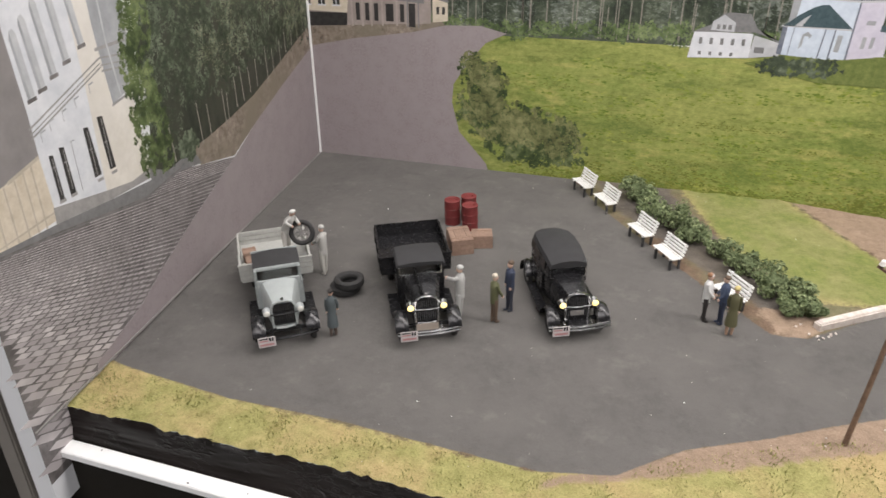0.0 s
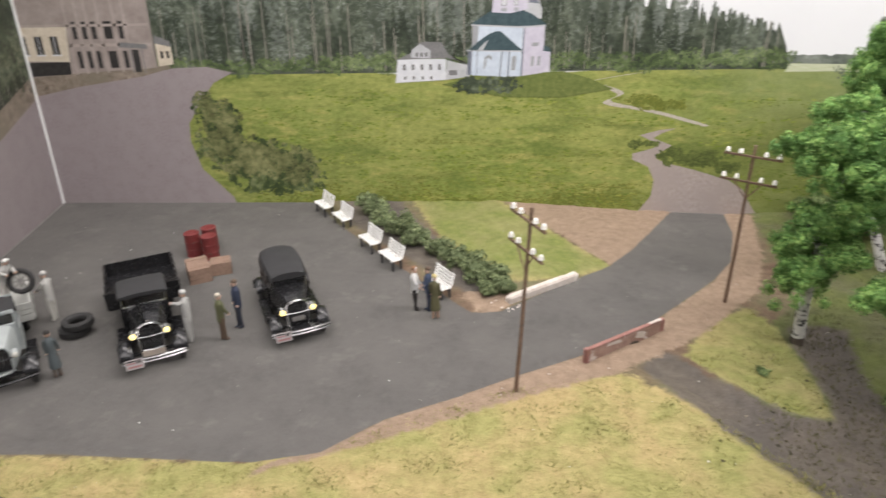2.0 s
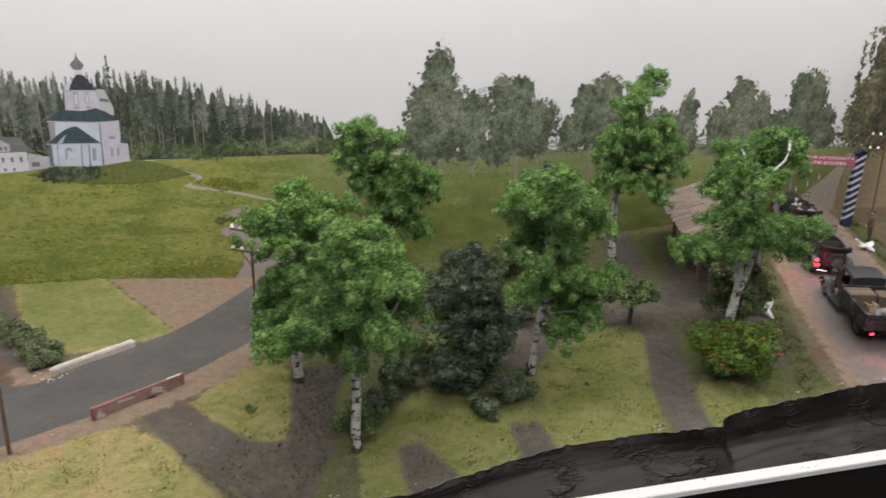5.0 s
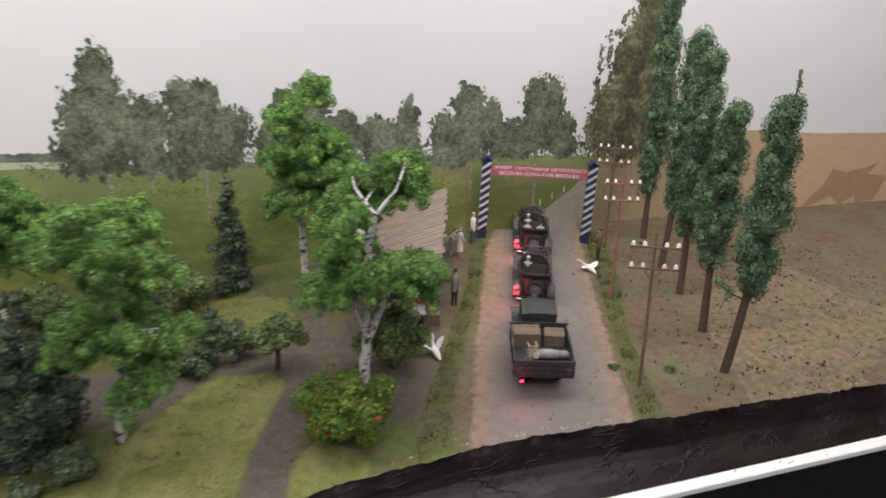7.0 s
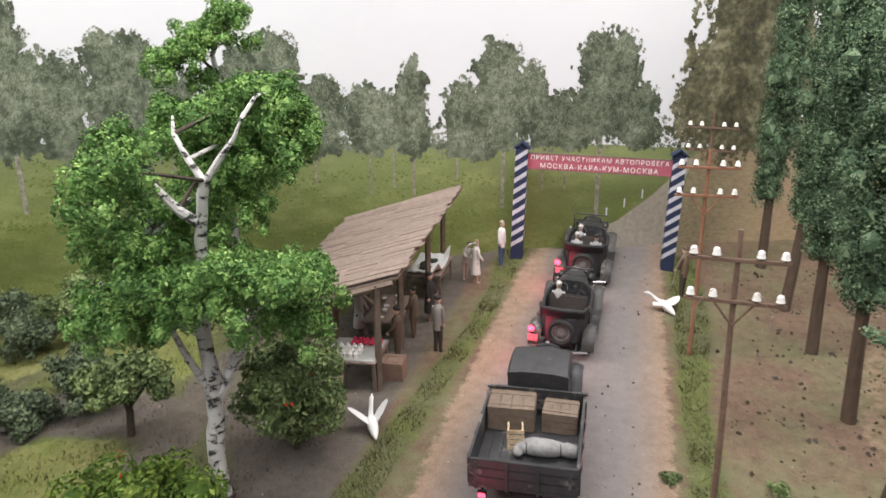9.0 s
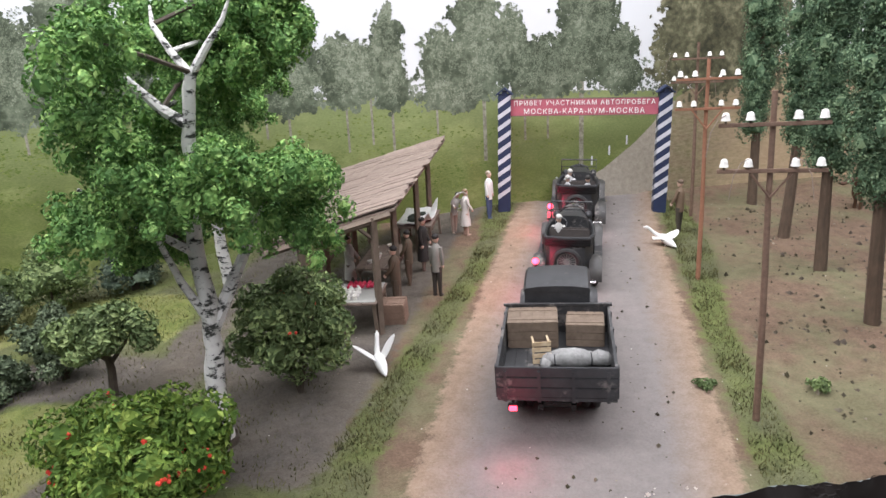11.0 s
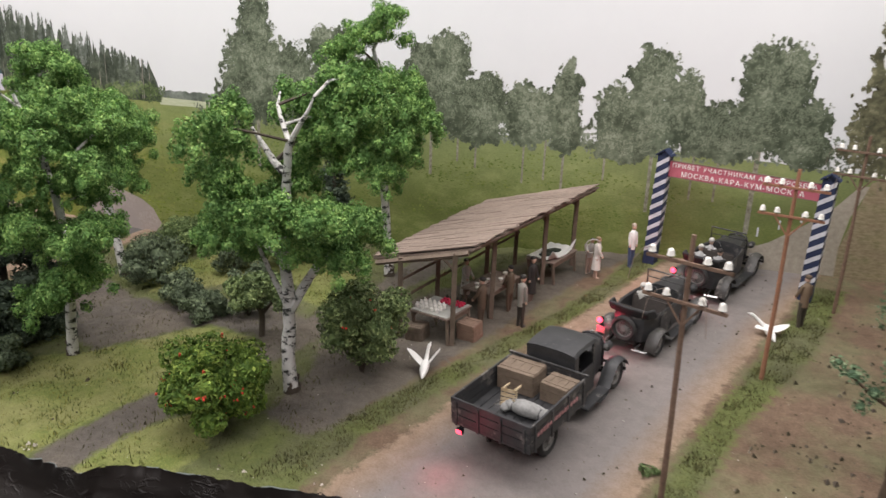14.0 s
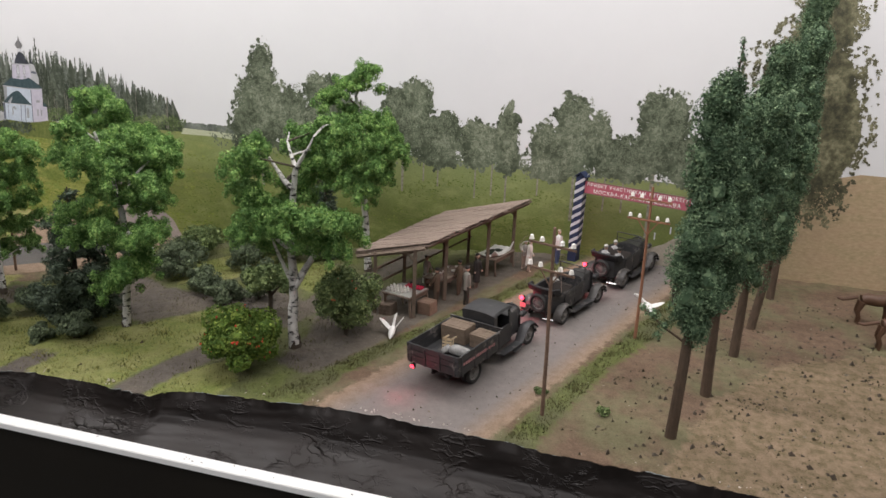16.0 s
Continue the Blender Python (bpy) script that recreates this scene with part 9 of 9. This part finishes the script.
poplar("dark green columnar poplar in the roadside row", 1.458, 0.598, 250, 23, 21, 72, (2, 6), 11000)
poplar("dark green columnar poplar in the roadside row", 1.4764, 0.662, 258, 24, 20, 72, (12, 6), 10000)
poplar("tall dark green columnar poplar near the backdrop", 1.5005, 0.7385, 305, 25, 18, 66, (2, 4), 10500)


def spruce(x, y, height, width, seed, label, count=6000, material=LEAFSPRUCE, bushy=1.2):
    rng = random.Random(seed)
    th = thing("spruce_tree", label, "tree", "spruce trees")
    part("trunk", Shape().tube([(0, 0, -2), (0, 0, height * 0.5), (0, 0, height * 0.98)], [3.2, 2.2, 0.5], 8), DARKBARK, th)
    blobs = []
    tiers = int(height / 7)
    for k in range(tiers):
        g = k / tiers
        w = width * (1.0 - g ** bushy) ** 0.6 * rng.uniform(0.55, 1.15)
        for _ in range(9 if g < 0.7 else 5):
            a = rng.uniform(0, 6.28)
            r = w * rng.uniform(0.25, 0.85)
            s = (5 + 6 * (1 - g)) * rng.uniform(0.6, 1.25)
            blobs.append((math.cos(a) * r, math.sin(a) * r, height * (0.07 + 0.9 * g) + rng.uniform(-4, 4), s, s, s * 0.6))
    crown_mesh(th, blobs, int(count * 2.2), 1.4, seed, material, 0.6, 0.85)
    th.matrix_world = upright(x, y, 0)


spruce(0.863, 0.514, 136, 45, 41, "dark blue-grey spruce model with dense drooping branches", 8500, bushy=2.4)
spruce(1.008, 0.747, 129, 24, 42, "slim dark spruce model close to the backdrop", 3500)


def shrub(label, x, y, w, h, seed, material, count, berries=0, size=1.7, group="shrubs", stem=True, flat_=1.0):
    rng = random.Random(seed)
    th = thing("shrub", label, "shrub", group)
    blobs = []
    for _ in range(max(8, int(w / 1.4))):
        a, r = rng.uniform(0, 6.28), w * math.sqrt(rng.uniform(0, 0.55))
        s = rng.uniform(0.13, 0.32) * min(w, h)
        z = max(s * 0.7, min(h - s, rng.uniform(0.25, 0.8) * h * (1.1 - 0.35 * r / w)))
        blobs.append((math.cos(a) * r, math.sin(a) * r * flat_, z, s, s, s * 0.9))
    blobs.append((0, 0, h * 0.46, w * 0.55, w * 0.55 * flat_, h * 0.34))
    st = Shape()
    for _ in range(4):
        a = rng.uniform(0, 6.28)
        st.tube([(0, 0, -1), (math.cos(a) * w * 0.15, math.sin(a) * w * 0.15, h * 0.3), (math.cos(a) * w * 0.4, math.sin(a) * w * 0.4, h * 0.6)], [1.1, 0.8, 0.3], 5)
    part("stem", st, DARKBARK, th)
    crown_mesh(th, blobs, int(count * 1.4), size * 0.85, seed, material, 0.1, 0.88)
    if berries:
        g = np.random.default_rng(seed + 1)
        p, _ = blob_points(blobs, berries, g, 1.0)
        bs = Shape()
        for q in p:
            for _ in range(3):
                bs.ball(q[0] * 1.02 + g.normal(0, 0.8), q[1] * 1.02 + g.normal(0, 0.8), q[2] + g.normal(0, 0.6), 0.75, n=6)
        tagged(part("berries", bs, BERRY, th, "clusters of red berries"), kind="stuff")
    th.matrix_world = upright(x, y)
    return th


shrub("round yellow-green rowan shrub with red berries", 1.0795, 0.462, 38, 61, 51, LEAFROWAN, 8200, 46)
shrub("dark green round shrub with a few red berries", 1.1335, 0.541, 35, 76, 52, LEAFBUSH, 6800, 9)
for k, (x, y, w, h) in enumerate(((0.366, 0.763, 18, 26), (0.385, 0.738, 17, 22), (0.402, 0.713, 19, 25), (0.42, 0.690, 16, 21), (0.442, 0.672, 16, 18), (0.462, 0.650, 17, 20), (0.478, 0.63, 17, 22), (0.494, 0.618, 15, 21), (0.503, 0.604, 11, 17), (0.489, 0.600, 9, 14), (0.376, 0.752, 12, 20))):
    shrub("low green hedge shrub behind the white benches", x, y, w * 1.12, h * 1.08, 60 + k, LEAFHEDGE, 900, 0, 1.6, "hedge shrubs")
for k, (x, y, w, h) in enumerate(((0.96, 0.722, 36, 56), (0.987, 0.644, 24, 32), (0.969, 0.594, 22, 25), (0.833, 0.731, 34, 43), (0.871, 0.658, 36, 50), (1.004, 0.606, 21, 41), (0.81, 0.61, 22, 35), (0.78, 0.488, 22, 31), (0.89, 0.48, 22, 30),
                                  (0.765, 0.472, 24, 26), (0.905, 0.742, 30, 42), (0.93, 0.622, 28, 30), (0.84, 0.555, 34, 36), (0.80, 0.525, 26, 32), (0.925, 0.70, 24, 34), (0.815, 0.775, 28, 34), (0.865, 0.465, 15, 20))):
    shrub("dusty dark green low shrub under the birches", x, y, w, h, 80 + k, LEAFBUSH if k % 3 == 0 else LEAFDUSK, 90 * w, 0, 1.6, "dark undergrowth shrubs")
sm = thing("small_tree", "small dark apple tree on the path", "tree")
part("trunk", Shape().tube([(0, 0, -2), (1, 0, 12), (-1, 1, 24)], [1.8, 1.5, 1.0], 7).tube([(1, 0, 14), (9, 3, 24)], [1, 0.5], 5).tube([(0, 0, 16), (-9, -2, 25)], [1, 0.5], 5), DARKBARK, sm)
crown_mesh(sm, [(0, 0, 30, 9, 9, 6), (10, 3, 27, 8, 8, 5), (-10, -2, 28, 8, 8, 5), (2, -8, 26, 7, 7, 5), (15, -3, 23, 5, 5, 4), (-15, 3, 23, 5, 5, 4), (5, 8, 31, 6, 6, 4), (-6, -9, 22, 5, 5, 3)], 3000, 1.2, 99, LEAFBUSH)
sm.matrix_world = upright(1.038, 0.571, 0, 0, 1.4)


# ---- scattered grass and crumbs ----
def scatter(name, label, outlines, count, blade, seed, material, x0, x1, y0, y1, height, avoid=()):
    rng = np.random.default_rng(seed)
    px, py = rng.uniform(x0, x1, count * 4), rng.uniform(y0, y1, count * 4)
    ok = np.max([inside_distance(px, py, o) for o in outlines], 0) > 0.002
    ok &= py > np.interp(px, EDGE_X, EDGE_Y) + 0.002
    ok &= px > (BACK - py) * SIDE + 0.004
    for o in avoid:
        ok &= inside_distance(px, py, o) < -0.003
    px, py = px[ok][:count], py[ok][:count]
    pz = np.interp(px, LAND_X, LAND_Z) + np.interp(px, LAND_X, LAND_S) * (py - 0.47)
    k = len(px)
    a = rng.uniform(0, 6.28, k)
    hh = height * rng.uniform(0.5, 1.5, k)
    w = blade * rng.uniform(0.6, 1.4, k)
    tip = np.stack([px + rng.normal(0, height * 0.6, k), py + rng.normal(0, height * 0.6, k), pz + hh + 0.0006], 1)
    p0 = np.stack([px - np.cos(a) * w, py - np.sin(a) * w, pz], 1)
    p1 = np.stack([px + np.cos(a) * w, py + np.sin(a) * w, pz], 1)
    v = np.stack([p0, p1, tip], 1).reshape(-1, 3)
    return tagged(quads(name, v, np.arange(3 * k).reshape(-1, 3), material), label, "grass", kind="stuff")


ROADS = (PLAZA, LANE, SHOULDERS)
scatter("grass", "yellowish static grass along the front edge", TURF[:1], 17000, 0.0004, 1, FLOCKPALE, 0.06, 0.72, 0.35, 0.5, 0.0016, ROADS)
scatter("grass", "mixed static grass between the birches", TURF[2:6], 22000, 0.0004, 2, FLOCK, 0.40, 1.1, 0.38, 0.82, 0.0016, ROADS)
scatter("grass", "green static grass strips beside the country road", DARKTURF[2:], 30000, 0.0004, 3, FLOCKG, 1.12, 1.46, 0.4, 0.8, 0.0019, (LANE,))
scatter("grass", "dark green static grass at the foot of the backdrop", DARKTURF[:2], 22000, 0.0004, 4, FLOCKG, 0.66, 1.22, 0.40, 0.81, 0.002, ROADS)
scatter("grass", "sparse dry grass under the poplars", TURF[6:], 5000, 0.0004, 6, FLOCKDRY, 1.35, 1.7, 0.4, 0.7, 0.0012, ROADS)


def crumbs(name, label, outline, count, seed, smin, smax, material, avoid=()):
    rng = np.random.default_rng(seed)
    o = np.array(outline)
    px, py = rng.uniform(o[:, 0].min(), o[:, 0].max(), count * 4), rng.uniform(o[:, 1].min(), o[:, 1].max(), count * 4)
    ok = inside_distance(px, py, outline) > 0
    ok &= py > np.interp(px, EDGE_X, EDGE_Y) + 0.003
    for a in avoid:
        ok &= inside_distance(px, py, a) < 0
    px, py = px[ok][:count], py[ok][:count]
    pz = np.interp(px, LAND_X, LAND_Z) + np.interp(px, LAND_X, LAND_S) * (py - 0.47)
    k = len(px)
    c = np.stack([px, py, pz], 1)
    s = smin + (smax - smin) * rng.random(k) ** 3
    dirs = np.array([(1, 0, 0.3), (-0.5, 0.85, 0.3), (-0.5, -0.85, 0.3), (0, 0, 1.3)])
    v = (c[:, None, :] + dirs[None] * s[:, None, None] * rng.uniform(0.6, 1.4, (k, 4, 1))).reshape(-1, 3)
    f = (np.array([(0, 1, 3), (1, 2, 3), (2, 0, 3)])[None] + 4 * np.arange(k)[:, None, None]).reshape(-1, 3)
    return tagged(quads(name, v, f, material), label, "crumbs", kind="stuff")


crumbs("debris", "dark leaf crumbs strewn under the poplars", [(1.33, 0.42), (1.70, 0.42), (1.72, 0.76), (1.47, 0.76), (1.40, 0.62)], 6200, 7, 0.0004, 0.0019, CRUMB)
crumbs("debris", "coarse black-brown leaf litter on the dry soil", [(1.36, 0.40), (1.75, 0.40), (1.75, 0.70), (1.45, 0.66), (1.40, 0.55)], 1100, 17, 0.0007, 0.0026, DARKBARK)
crumbs("debris", "pale grit scattered on the asphalt plaza", PLAZA, 30, 8, 0.0002, 0.0008, WHITE)
crumbs("debris", "crumbs and pebbles along the country road", SHOULDERS, 260, 9, 0.0004, 0.0013, CRUMB)
crumbs("debris", "crumbs of leaf litter between the birches", [(0.6, 0.4), (1.15, 0.42), (1.2, 0.6), (0.75, 0.62)], 700, 10, 0.0005, 0.0018, CRUMB, (PLAZA,))
shrub("small green tuft beside the road shoulder", 1.3165, 0.4885, 7, 6, 130, LEAFBUSH, 160, 0, 1.3, "weed tufts")
shrub("small green tuft on the dry soil", 1.365, 0.474, 7, 9, 131, LEAFBUSH, 180, 0, 1.3, "weed tufts")
shrub("small green tuft on the turf beside the ditch", 0.678, 0.51, 6, 5, 132, LEAFBUSH, 140, 0, 1.3, "weed tufts")

rim_x = [0.72 + 0.01 * k for k in range(136)]
rim_y = [float(front_edge(x)) for x in rim_x]
crumbs("debris", "pale plaster crumbs along the torn front edge", [(x, y) for x, y in zip(rim_x, rim_y)] + [(x, y + 0.0085) for x, y in zip(rim_x[::-1], rim_y[::-1])], 1300, 12, 0.0004, 0.0016, KERB)
crumbs("debris", "grains of pale grit beside the plaza", [(0.36, 0.398), (0.43, 0.437), (0.511, 0.485), (0.60, 0.535), (0.66, 0.60), (0.70, 0.66), (0.72, 0.65), (0.66, 0.56), (0.58, 0.50), (0.50, 0.465), (0.42, 0.425), (0.36, 0.39)], 500, 13, 0.0003, 0.0011, KERB)
